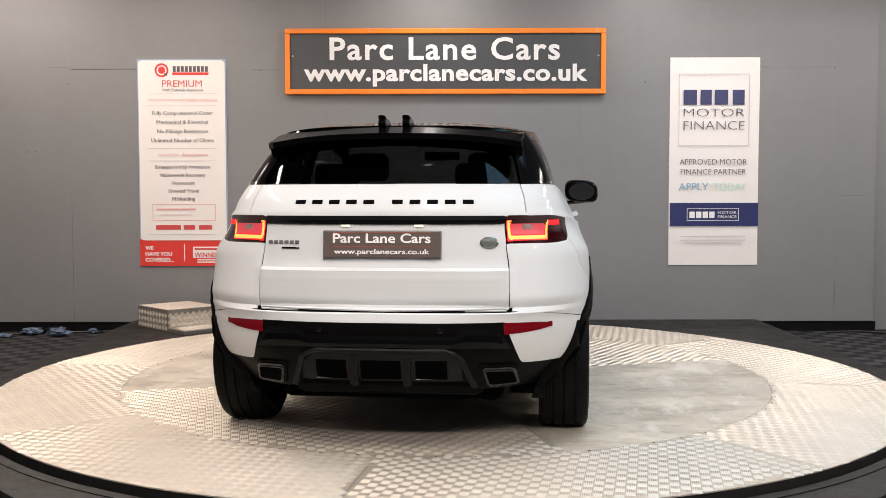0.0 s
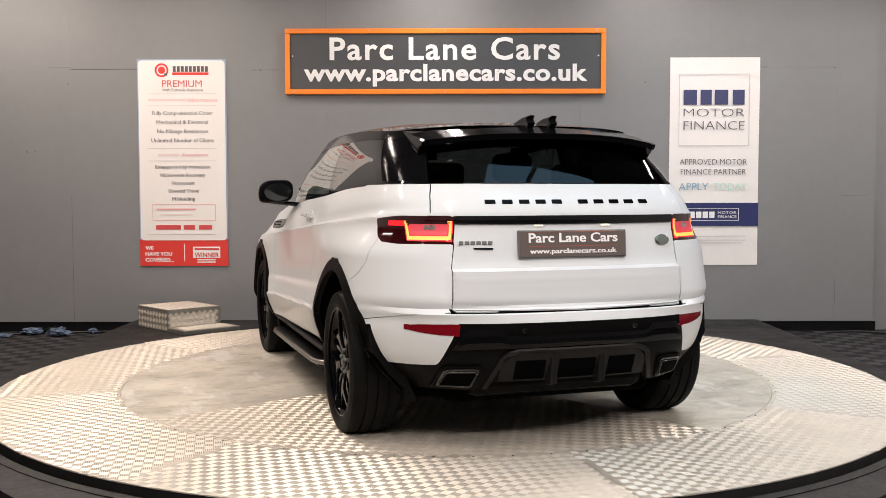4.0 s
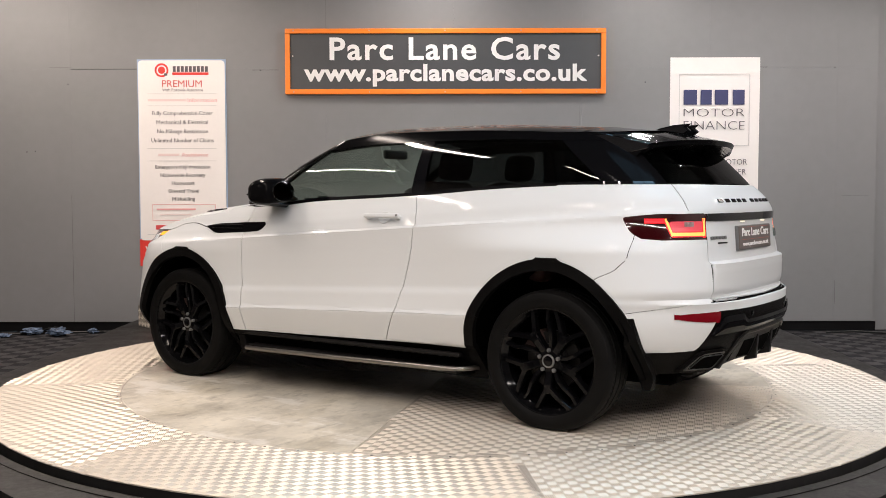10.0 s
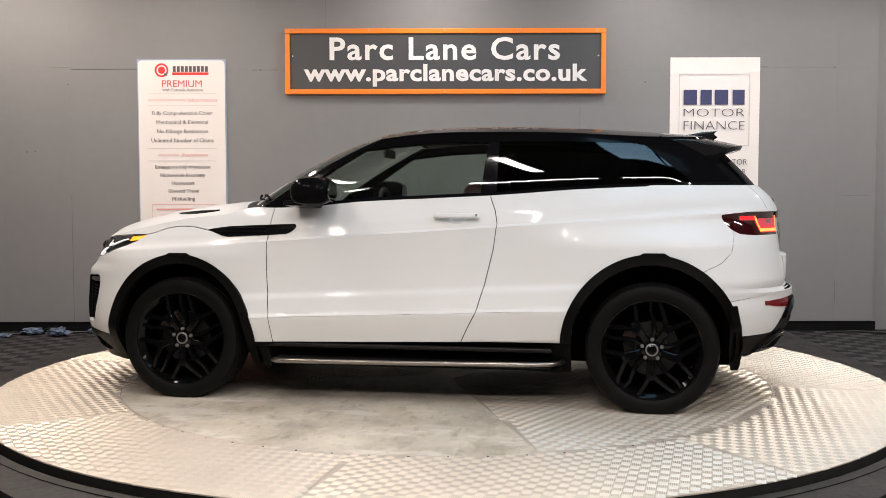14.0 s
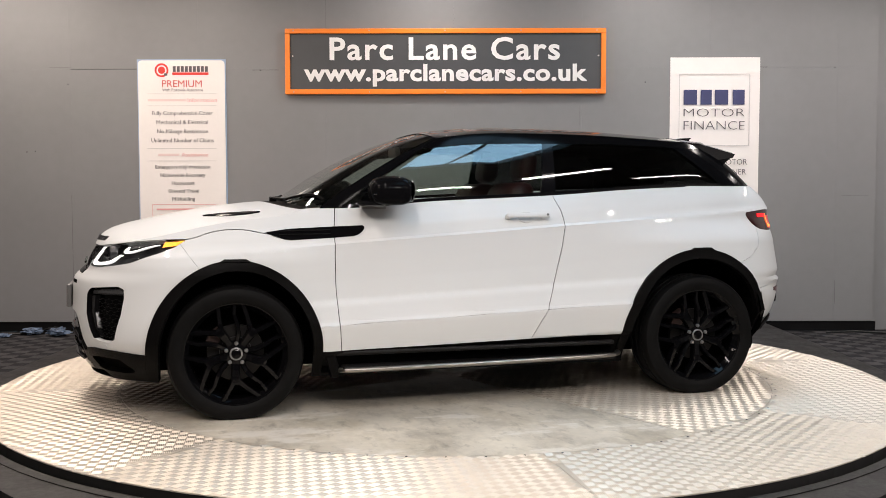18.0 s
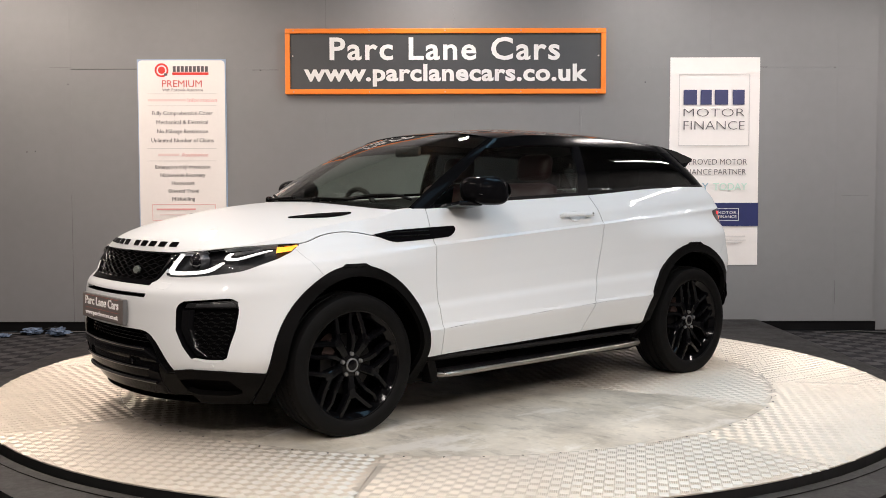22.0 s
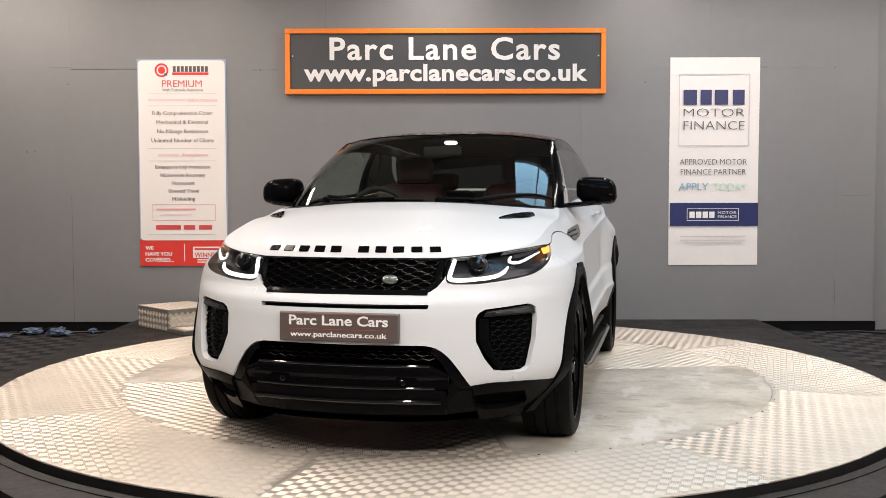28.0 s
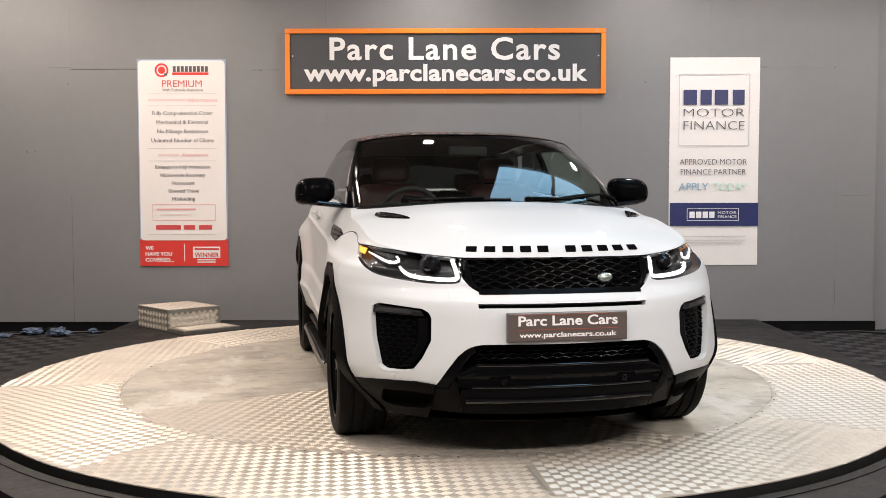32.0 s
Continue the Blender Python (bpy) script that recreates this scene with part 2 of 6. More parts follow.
def build_room():
    structure("floor", box(-ROOM_X, ROOM_X, ROOM_BACK, 5.2, -0.1, -0.004), BLACK_SKIRT, "dark floor under the carpet tiles", "floor")
    wall = structure("wall_north", box(-ROOM_X, 4.13, WALL + 0.02, WALL + 0.14, 0.02, CEILING), BLACK_SKIRT, "grey painted board display wall with visible joints", "wall")
    # boards of 1.22 by 2.44 m with fine joints
    x = -1.142 - 5 * 1.2215
    low, high = 0.092, 2.523
    while x < 4.1:
        x1 = min(x + 1.2215, 4.13)
        for z0, z1 in ((low, high), (high, CEILING)):
            if x1 > -ROOM_X:
                part("panel", box(max(x, -ROOM_X) + 0.0002, x1 - 0.0002, WALL, WALL + 0.018, z0 + 0.0002, z1 - 0.0002, 0.0005, seg=1), WALL_GREY, wall)
        x += 1.2215
    # stretches where the paint has opened over a joint, and filled screw heads
    for u0, u1, v, h in ((125, 243, 122.5, 0.0050), (88, 125, 120.0, 0.0022), (446, 494, 124.5, 0.0026), (1345, 1358, 121.0, 0.0035), (1490, 1535, 347, 0.0016)):
        (xa, za), (xb, zb) = wall_at(u0, v), wall_at(u1, v)
        part("open_joint", box(xa, xb, WALL - 0.0012, WALL + 0.001, za - h / 2, za + h / 2), BLACK_SKIRT, wall)
    for u, v0, v1, w in ((131.0, 345, 571, 0.0022), (577, 0, 52, 0.0016), (1475.5, 498, 540, 0.0024), (1025, 190, 235, 0.0012)):
        (xa, za), (xb, zb) = wall_at(u, v1), wall_at(u, v0)
        part("open_joint", box(xa - w / 2, xa + w / 2, WALL - 0.0012, WALL + 0.001, za, zb), JOINT_GREY, wall)
    for u, v in ((120, 149), (47, 268), (62, 267), (461, 125), (1142, 147), (1477, 122)):
        xa, za = wall_at(u, v)
        part("screw_mark", turned([(0.007, WALL - 0.001), (0.005, WALL + 0.001)], 10, axis="y", at=(xa, 0, za)), JOINT_GREY, wall)
    structure("wall_return", box(4.134, ROOM_X, WALL + 0.05, 5.2, 0.0, CEILING), WALL_GREY, "grey painted wall set back beside the display wall", "wall")
    # side walls out of view, added to close the room and bounce light
    structure("wall_west", box(-ROOM_X - 0.15, -ROOM_X, ROOM_BACK, 5.2, 0, CEILING), SIDE_GREY, "unseen grey side wall that bounces light", "wall")
    structure("wall_east", box(ROOM_X, ROOM_X + 0.15, ROOM_BACK, 5.2, 0, CEILING), SIDE_GREY, "unseen grey side wall that bounces light", "wall")
    x0, x1 = SKYLIGHTS[0][:2]
    bm = bmesh.new()
    ys = [ROOM_BACK] + [y for light in SKYLIGHTS for y in light[2:]] + [5.2]
    for a0, a1, b0, b1 in [(-ROOM_X, x0, ROOM_BACK, 5.2), (x1, ROOM_X, ROOM_BACK, 5.2)] + [(x0, x1, ys[k], ys[k + 1]) for k in (0, 2, 4)]:
        box(a0, a1, b0, b1, CEILING, CEILING + 0.2, bm=bm)
    for light in SKYLIGHTS:
        box((x0 + x1) / 2 - 0.02, (x0 + x1) / 2 + 0.02, light[2], light[3], CEILING + 0.05, CEILING + 0.1, bm=bm)
    structure("ceiling", bm, CEIL, "dark ceiling with two skylights", "ceiling")
    structure("skirting", box(-ROOM_X, 4.16, WALL + 0.012, WALL + 0.019, 0.0, 0.088), BLACK_SKIRT, "black recessed skirting", "skirting")
    # rear wall behind the camera, likewise unseen
    structure("wall_south", box(-ROOM_X, ROOM_X, ROOM_BACK - 0.15, ROOM_BACK, 0, CEILING), SIDE_GREY, "unseen grey rear wall that bounces light", "wall")
    # carpet tiles that the camera sees on both sides of the platform
    tile = bpy.data.meshes.new("carpet_tile")
    bm = box(-0.2485, 0.2485, -0.2485, 0.2485, 0, 0.006, 0.002, seg=1)
    bm.to_mesh(tile)
    bm.free()
    pale = tile.copy()
    floor = bpy.data.objects["floor"]
    for side in (-1, 1):
        for i in range(6):
            for j in range(11):
                x, y = side * (3.26 + i * 0.5), -2.2 + j * 0.5
                if y > 2.95:
                    continue
                part_mesh("carpet_tile", (tile, pale)[(i + j) % 2], (CARPET, CARPET_PALE)[(i + j) % 2], floor).location = (x, y, -0.004)
    for tx, ty, _, length, turn in BATTENS:
        f = thing("batten_light", "unseen white batten lamp fixed to the ceiling", "ceiling lamp", pose(tx, ty, CEILING, 0, 0, turn), group="ceiling battens")
        part("housing", box(-0.06, 0.06, -length / 2 - 0.03, length / 2 + 0.03, -0.10, 0, 0.01), WHITE_VINYL, f)


def build_platform():
    p = thing("platform", "low black platform round the turntable, worn matt paint", "platform")
    h, c = 3.0, 1.10
    pts = [(-h, WALL), (-h, -h + c * 1.62), (-h + c * 1.62, -h - 0.0), (h - c * 1.62, -h), (h, -h + c * 1.62), (h, WALL)]
    bm = bmesh.new()
    n = 96
    # deck as a sheet with a round hole
    def outward(a):
        d = Vector((math.cos(a), math.sin(a)))
        best = 9
        for i in range(len(pts)):
            p0, p1 = Vector(pts[i]), Vector(pts[(i + 1) % len(pts)])
            e = p1 - p0
            den = d.x * e.y - d.y * e.x
            if abs(den) < 1e-9:
                continue
            t = (p0.x * e.y - p0.y * e.x) / den
            u = (p0.x * d.y - p0.y * d.x) / den
            if t > 0 and -1e-6 <= u <= 1 + 1e-6:
                best = min(best, t)
        return d * best
    angles = sorted([TAU * i / n for i in range(n)] + [math.atan2(b, a) % TAU for a, b in pts])
    top_z = TOP - 0.042
    rings = []
    for r_in in (True, False):
        for z in ((0.0, top_z) if r_in else (top_z, 0.0)):
            ring = []
            for a in angles:
                q = Vector((2.775 * math.cos(a), 2.775 * math.sin(a))) if r_in else outward(a)
                ring.append(bm.verts.new((q.x, q.y, z)))
            rings.append(ring)
    m = len(angles)
    for a, b in zip(rings, rings[1:]):
        for i in range(m):
            bm.faces.new((a[i], a[(i + 1) % m], b[(i + 1) % m], b[i]))
    bmesh.ops.recalc_face_normals(bm, faces=bm.faces[:])
    part("deck", bm, DECK, p)
    part("pit", turned([(2.776, 0.0), (2.776, 0.02), (0.05, 0.02)], 64, closed=False), RUBBER_GAP, p)
    part("edge_strip", turned([(2.777, top_z - 0.01), (2.777, top_z + 0.005), (2.83, top_z + 0.005), (2.83, top_z - 0.01)], 96, closed=False), DECK, p)


def five_bars(keep, x_range, y_range, angle, cell=0.0425, z=0.0, height=0.0021):
    """The raised bars of five-bar tread plate: squares of five short bars that run crosswise in turn."""
    ca, sa = math.cos(angle), math.sin(angle)
    n = int(max(x_range[1] - x_range[0], y_range[1] - y_range[0]) / cell * 1.5)
    i, j = np.meshgrid(np.arange(-n, n), np.arange(-n, n), indexing="ij")
    i, j = i.ravel(), j.ravel()
    cx, cy = (i * ca - j * sa) * cell, (i * sa + j * ca) * cell
    ok = (cx > x_range[0]) & (cx < x_range[1]) & (cy > y_range[0]) & (cy < y_range[1])
    i, j, cx, cy = i[ok], j[ok], cx[ok], cy[ok]
    ok = keep(cx, cy)
    i, j, cx, cy = i[ok], j[ok], cx[ok], cy[ok]
    turn = angle + ((i + j) % 2) * math.pi / 2
    pitch, hl, hw = cell / 5, cell * 0.48, cell * 0.082
    foot = [(-hl, 0, 0), (-hl * 0.9, -hw, 0), (hl * 0.9, -hw, 0), (hl, 0, 0), (hl * 0.9, hw, 0), (-hl * 0.9, hw, 0), (-hl * 0.85, 0, height), (hl * 0.85, 0, height)]
    shape = np.array([(x, y + (k - 2) * pitch, h) for k in range(5) for x, y, h in foot])
    c, sn = np.cos(turn)[:, None], np.sin(turn)[:, None]
    px = cx[:, None] + shape[None, :, 0] * c - shape[None, :, 1] * sn
    py = cy[:, None] + shape[None, :, 0] * sn + shape[None, :, 1] * c
    pz = np.broadcast_to(shape[None, :, 2] + z, px.shape)
    verts = np.stack([px, py, pz], axis=-1).reshape(-1, 3)
    quads = np.array([(1, 2, 7, 6), (4, 5, 6, 7)])
    tris = np.array([(0, 1, 6), (5, 0, 6), (2, 3, 7), (3, 4, 7)])
    base = (np.arange(len(verts) // 8) * 8)[:, None, None]
    me = bpy.data.meshes.new("tread_pattern")
    me.from_pydata(verts.tolist(), [], (quads[None] + base).reshape(-1, 4).tolist() + (tris[None] + base).reshape(-1, 3).tolist())
    return me


def wedge(r0, r1, a0, a1, z0, z1, gap=0.0015):
    n = max(3, int((a1 - a0) / 0.06))
    g0 = gap / max(r0, 0.2)
    pts = [(r1 * math.cos(a0 + gap / r1 + (a1 - a0 - 2 * gap / r1) * i / n), r1 * math.sin(a0 + gap / r1 + (a1 - a0 - 2 * gap / r1) * i / n)) for i in range(n + 1)]
    if r0 < 0.01:
        pts.append((gap * math.cos((a0 + a1) / 2), gap * math.sin((a0 + a1) / 2)))
    else:
        pts += [(r0 * math.cos(a1 - g0 - (a1 - a0 - 2 * g0) * i / n), r0 * math.sin(a1 - g0 - (a1 - a0 - 2 * g0) * i / n)) for i in range(n + 1)]
    return prism(pts, z0, z1, bevel=0.0)


def build_turntable():
    t = thing("turntable", "round car turntable of bright tread plate and worn sheet steel", "turntable", pose(0, 0, TOP))
    r_in, r_out = 2.017, 2.75
    part("drum", turned([(2.70, -0.12), (2.745, -0.115), (2.745, -0.006), (0.02, -0.006)], 96), RUBBER_GAP, t)
    a = math.radians(-2.5)
    for i in range(8):
        a0, a1 = a + TAU * i / 8, a + TAU * (i + 1) / 8
        pl = part("outer_plate", wedge(r_in, r_out, a0, a1, -0.006, 0), TREAD, t, "warm bright aluminium tread plate")

        def keep(x, y, a0=a0, a1=a1):
            r = np.hypot(x, y)
            b = (np.arctan2(y, x) - a0) % TAU
            return (r > r_in + 0.014) & (r < r_out - 0.013) & (b * r > 0.013) & ((a1 - a0 - b) * r > 0.013)
        tagged(part_mesh("tread_pattern", five_bars(keep, (-2.8, 2.8), (-2.8, 2.8), a0 - math.radians(3)), LUG, pl), kind="stuff")
        for k in range(9):
            b = a0 + (a1 - a0) * (k + 0.5) / 9
            part("rivet", turned([(0.006, 0), (0.005, 0.0025)], 8, at=((r_in + 0.018) * math.cos(b), (r_in + 0.018) * math.sin(b), 0)), RUBBER_GAP, pl)
    b0 = math.radians(22)
    for i in range(4):
        a0, a1 = b0 + TAU * i / 4, b0 + TAU * (i + 1) / 4
        tread = i in (1, 3)
        pl = part("inner_plate", wedge(0.0, r_in - 0.003, a0, a1, -0.006, 0), TREAD if tread else STEEL, t, "" if tread else "smooth worn steel sheet with tyre marks")
        if tread:
            def keep2(x, y, a0=a0, a1=a1):
                r = np.hypot(x, y)
                b = (np.arctan2(y, x) - a0) % TAU
                return (r > 0.1) & (r < r_in - 0.014) & (b * r > 0.013) & ((a1 - a0 - b) * r > 0.013)
            tagged(part_mesh("tread_pattern", five_bars(keep2, (-2.1, 2.1), (-2.1, 2.1), a0 - math.radians(3)), LUG, pl), kind="stuff")
    return t


build_room()
build_platform()
TABLE = build_turntable()


# ---- signs and banners on the wall ----
def wall_words(text, u0, u1, v0, v1, mat, parent, depth, bold=0.0):
    """A line of words whose capitals fill v0 to v1 and whose width is u0 to u1."""
    x0, z0 = wall_at(u0, v1)
    x1, z1 = wall_at(u1, v0)
    return lettering(text, z1 - z0, mat, parent, wall_pose((x0 + x1) / 2, WALL - depth, z0), x1 - x0, bold=bold)


def wall_bar(u0, u1, v0, v1, mat, parent, depth, name="text_bar", thick=0.002):
    x0, z0 = wall_at(u0, v1)
    x1, z1 = wall_at(u1, v0)
    return part(name, box(x0, x1, WALL - depth - thick, WALL - depth, z0, z1), mat, parent)


def wall_frame(u0, u1, v0, v1, w, mat, parent, depth, name="outline"):
    x0, z0 = wall_at(u0, v1)
    x1, z1 = wall_at(u1, v0)
    bm = box(x0, x1, WALL - depth - 0.002, WALL - depth, z0, z0 + w)
    box(x0, x1, WALL - depth - 0.002, WALL - depth, z1 - w, z1, bm=bm)
    box(x0, x0 + w, WALL - depth - 0.002, WALL - depth, z0 + w, z1 - w, bm=bm)
    box(x1 - w, x1, WALL - depth - 0.002, WALL - depth, z0 + w, z1 - w, bm=bm)
    return part(name, bm, mat, parent)


def sheet(x0, x1, z0, z1, depth, mat, parent, name, wave=0.0, seed=1):
    """A hung sheet with soft waves and a little thickness."""
    bm = bmesh.new()
    nx, nz = 8, 20
    rng = random.Random(seed)
    ph = [rng.uniform(0, 6) for _ in range(4)]
    grid = []
    for i in range(nx + 1):
        col = []
        for j in range(nz + 1):
            u, v = i / nx, j / nz
            x, z = x0 + (x1 - x0) * u, z0 + (z1 - z0) * v
            y = WALL - depth - wave * (0.5 + 0.5 * math.sin(3 * u + 5 * v + ph[0])) - wave * 0.5 * (1 + math.sin(7 * v + ph[1] + 4 * u))
            x += wave * 0.4 * math.sin(6 * v + ph[2])
            col.append(bm.verts.new((x, y, z)))
        grid.append(col)
    for a, b in zip(grid, grid[1:]):
        for j in range(nz):
            bm.faces.new((a[j], b[j], b[j + 1], a[j + 1]))
    geo = bmesh.ops.extrude_face_region(bm, geom=bm.faces[:])["geom"]
    for v in geo:
        if isinstance(v, bmesh.types.BMVert):
            v.co.y += 0.0015
    bmesh.ops.recalc_face_normals(bm, faces=bm.faces[:])
    return part(name, bm, mat, parent, smooth=False)


def build_sign():
    s = thing("shop_sign", "dark grey dealership sign in an orange frame with white words", "sign", pose(0, 0, 0))
    x0, x1, z0, z1 = -1.525, 1.523, 2.125 + TOP, 2.742 + TOP
    part("sign_board", box(x0 + 0.03, x1 - 0.03, WALL - 0.035, WALL - 0.004, z0 + 0.03, z1 - 0.03), SIGN_GREY, s)
    t = 0.046
    for name, b in (("frame_bottom", (x0, x1, z0, z0 + t)), ("frame_top", (x0, x1, z1 - t, z1)), ("frame_side", (x0, x0 + t, z0 + t, z1 - t)), ("frame_side", (x1 - t, x1, z0 + t, z1 - t))):
        part(name, box(b[0], b[1], WALL - 0.055, WALL - 0.002, b[2], b[3], 0.004), ORANGE, s)
    lettering("Parc Lane Cars", 0.203, WHITE_VINYL, s, wall_pose(-0.008, WALL - 0.038, 2.453 + TOP), 2.19, bold=0.006, depth=0.006, space=1.12)
    lettering("www.parclanecars.co.uk", 0.150, WHITE_VINYL, s, wall_pose(0.0, WALL - 0.038, 2.254 + TOP), 2.70, bold=0.007, depth=0.006, space=1.05)
    for k in range(5):
        for z in (z0 + 0.02, z1 - 0.02):
            part("screw", turned([(0.006, 0), (0.006, 0.003)], 8, axis="y", at=(x0 + 0.08 + k * 0.72, WALL - 0.0582, z)), BOLT, s)
    for x in (x0 + 0.07, x1 - 0.07):
        part("screw", turned([(0.008, 0), (0.007, 0.004)], 8, axis="y", at=(x, WALL - 0.0395, z0 + 0.36)), WHITE_VINYL, s)
    s.rotation_euler = (0, 0, 0)


def build_warranty_banner():
    b = thing("warranty_banner", "tall white warranty banner with red foot and grey words", "banner")
    x0, x1, z0, z1 = -2.948, -2.097, 0.484 + TOP, 2.462 + TOP
    sheet(x0, x1, z0, z1, 0.004, material("banner_edge_blue", (0.33, 0.42, 0.58), 0.5), b, "banner_back", 0.003, 1)
    d = 0.0145
    zr = z0 + 0.258
    part("red_foot", box(x0, x1, WALL - d, WALL - d + 0.004, z0, zr, 0.0015), BANNER_RED, b)
    # white panel with rounded corners
    r, pts = 0.035, []
    for cx, cz, a0 in ((x1 - r - 0.012, z1 - r - 0.012, 0), (x0 + r + 0.012, z1 - r - 0.012, 90), (x0 + r + 0.012, zr + r - 0.01, 180), (x1 - r - 0.012, zr + r - 0.01, 270)):
        for k in range(6):
            a = radians(a0 + 18 * k)
            pts.append((cx + r * math.cos(a), cz + r * math.sin(a)))
    part("white_panel", prism(pts, WALL - d - 0.004, WALL - d + 0.001, axis="y"), BANNER, b)
    d += 0.005
    lines = ((("With Roadside Assistance", 288, 360, 157, 162, INK_GREY), ("Fully Comprehensive Cover", 270, 377, 196.5, 203.5, INK_GREY), ("Mechanical & Electrical", 278, 369, 212.5, 219.5, INK_GREY), ("No Mileage Restriction", 279, 369, 228.5, 235.5, INK_GREY),
              ("Unlimited Number of Claims", 269, 379, 244.5, 251.5, INK_GREY), ("Emergency Key Protection", 276, 373, 291.5, 298, INK_GREY), ("Nationwide Recovery", 285, 364, 306, 312.5, INK_GREY), ("Homestart", 305, 345, 320, 326.5, INK_GREY),
              ("Onward Travel", 299, 353, 334, 340.5, INK_GREY), ("Misfuelling", 306, 346, 348, 354.5, INK_GREY), ("PREMIUM", 288, 358, 142.5, 154.5, INK_RED), ("Information", 333, 385, 174, 180.5, INK_PINK), ("Assistance", 322, 369, 270, 276.5, INK_PINK)))
    for text, u0, u1, v0, v1, mat in lines:
        wall_words(text, u0, u1, v0, v1, mat, b, d + 0.001, 0.0)
    pale = material("ink_faint_pink", (0.78, 0.62, 0.60), 0.5)
    wall_bar(263, 330, 175.5, 179.5, pale, b, d)
    wall_bar(281, 318, 271.5, 275.5, pale, b, d)
    for v in (166, 187, 262, 284, 414):
        wall_bar(262, 384, v, v + 0.7, INK_PALE, b, d, "rule")
    wall_frame(271, 382, 361, 390, 0.004, INK_PINK, b, d)
    wall_bar(278, 347, 368.5, 371.5, INK_PINK, b, d)
    wall_bar(284, 340, 379, 380.5, pale, b, d)
    for u0, u1 in ((277, 321), (326, 346), (353, 376)):
        wall_bar(u0, u1, 398, 406, INK_RED, b, d)
    # emblem: ring and blocks, no name
    cx, cz = wall_at(287, 125)
    part("emblem_ring", turned([(0.066, WALL - d), (0.066, WALL - d - 0.002), (0.048, WALL - d - 0.002), (0.048, WALL - d)], 32, axis="y", at=(cx, 0, cz), closed=False), BANNER_RED, b)
    part("emblem_disc", turned([(0.034, WALL - d - 0.002), (0.034, WALL - d)], 28, axis="y", at=(cx, 0, cz)), BANNER_RED, b)
    part("emblem_mark", box(cx + 0.022, cx + 0.055, WALL - d - 0.004, WALL - d - 0.001, cz - 0.052, cz - 0.03, 0.001), INK_GREY, b)
    for k in range(9):
        wall_bar(307 + k * 7.1, 312 + k * 7.1, 118, 128, INK_GREY, b, d, "name_block")
    wall_bar(306, 370, 129, 133.5, BANNER_RED, b, d, "name_strip")
    for text, u1, v0 in (("WE", 272, 435.5), ("HAVE YOU", 305, 446), ("COVERED...", 308, 456.5)):
        wall_words(text, 258, u1, v0, v0 + 6.5, WHITE_VINYL, b, 0.0165, 0.0015)
    wall_bar(326.5, 327.5, 432, 462, WHITE_VINYL, b, 0.0145, "rule")
    wall_bar(342, 390, 436.5, 456.5, WHITE_VINYL, b, 0.0145, "award_panel")
    wall_words("WINNER", 345, 388, 447, 455, INK_RED, b, 0.0185, 0.001)
    wall_bar(345, 388, 439, 442.5, INK_RED, b, 0.0165)
    wall_bar(350, 382, 459, 461, WHITE_VINYL, b, 0.0145)
    wall_bar(350, 382, 463, 465, WHITE_VINYL, b, 0.0145)


def build_finance_banner():
    b = thing("finance_banner", "tall white finance banner with a navy band, slightly creased", "banner")
    x0, x1, z0, z1 = 2.143, 2.998, 0.487 + TOP, 2.470 + TOP
    sheet(x0, x1, z0, z1, 0.004, BANNER, b, "banner_sheet", 0.003, 3)
    d = 0.0145
    wall_frame(1200, 1326.5, 133, 259, 0.005, INK_PALE, b, d)
    for u0, u1 in ((1209, 1233), (1239, 1259), (1264, 1288), (1296, 1317)):
        # plain navy shapes in place of the brand's letters
        xa, za = wall_at(u0, 187)
        xb, zb = wall_at(u1, 161)
        part("brand_block", box(xa, xb, WALL - d - 0.002, WALL - d, za, zb), INK_NAVY, b)
    wall_words("MOTOR", 1209, 1317, 193.5, 208, INK_GREY, b, d + 0.001, -0.0022)
    wall_words("FINANCE", 1209, 1317, 215.5, 231, INK_GREY, b, d + 0.001, -0.0022)
    wall_words("APPROVED MOTOR", 1202, 1321, 282.5, 292.5, INK_GREY, b, d + 0.001, -0.0010)
    wall_words("FINANCE PARTNER", 1204, 1319, 300, 310, INK_GREY, b, d + 0.001, -0.0010)
    wall_words("APPLY", 1200, 1253, 325, 337.5, INK_TEAL, b, d + 0.001, 0.0005)
    wall_words("TODAY", 1261, 1321, 325, 337.5, INK_MINT, b, d + 0.001, 0.0005)
    wall_bar(1184.5, 1340.5, 360, 401, BANNER_BLUE, b, d, "navy_band")
    wall_frame(1214.5, 1306, 370, 391.5, 0.004, WHITE_VINYL, b, d + 0.0025)
    for k in range(4):
        wall_bar(1219 + k * 11.6, 1228.5 + k * 11.6, 375.5, 387, WHITE_VINYL, b, d + 0.0025, "brand_block")
    wall_words("MOTOR", 1269, 1302, 375, 379.5, WHITE_VINYL, b, d + 0.004)
    wall_words("FINANCE", 1269, 1302, 382, 387, WHITE_VINYL, b, d + 0.004)
    for u0, u1, v in ((1203, 1317, 418.5), (1202, 1318, 425.5), (1210, 1311, 430.5)):
        wall_bar(u0, u1, v, v + 1.3, INK_PALE, b, d)


build_sign()
build_warranty_banner()
build_finance_banner()


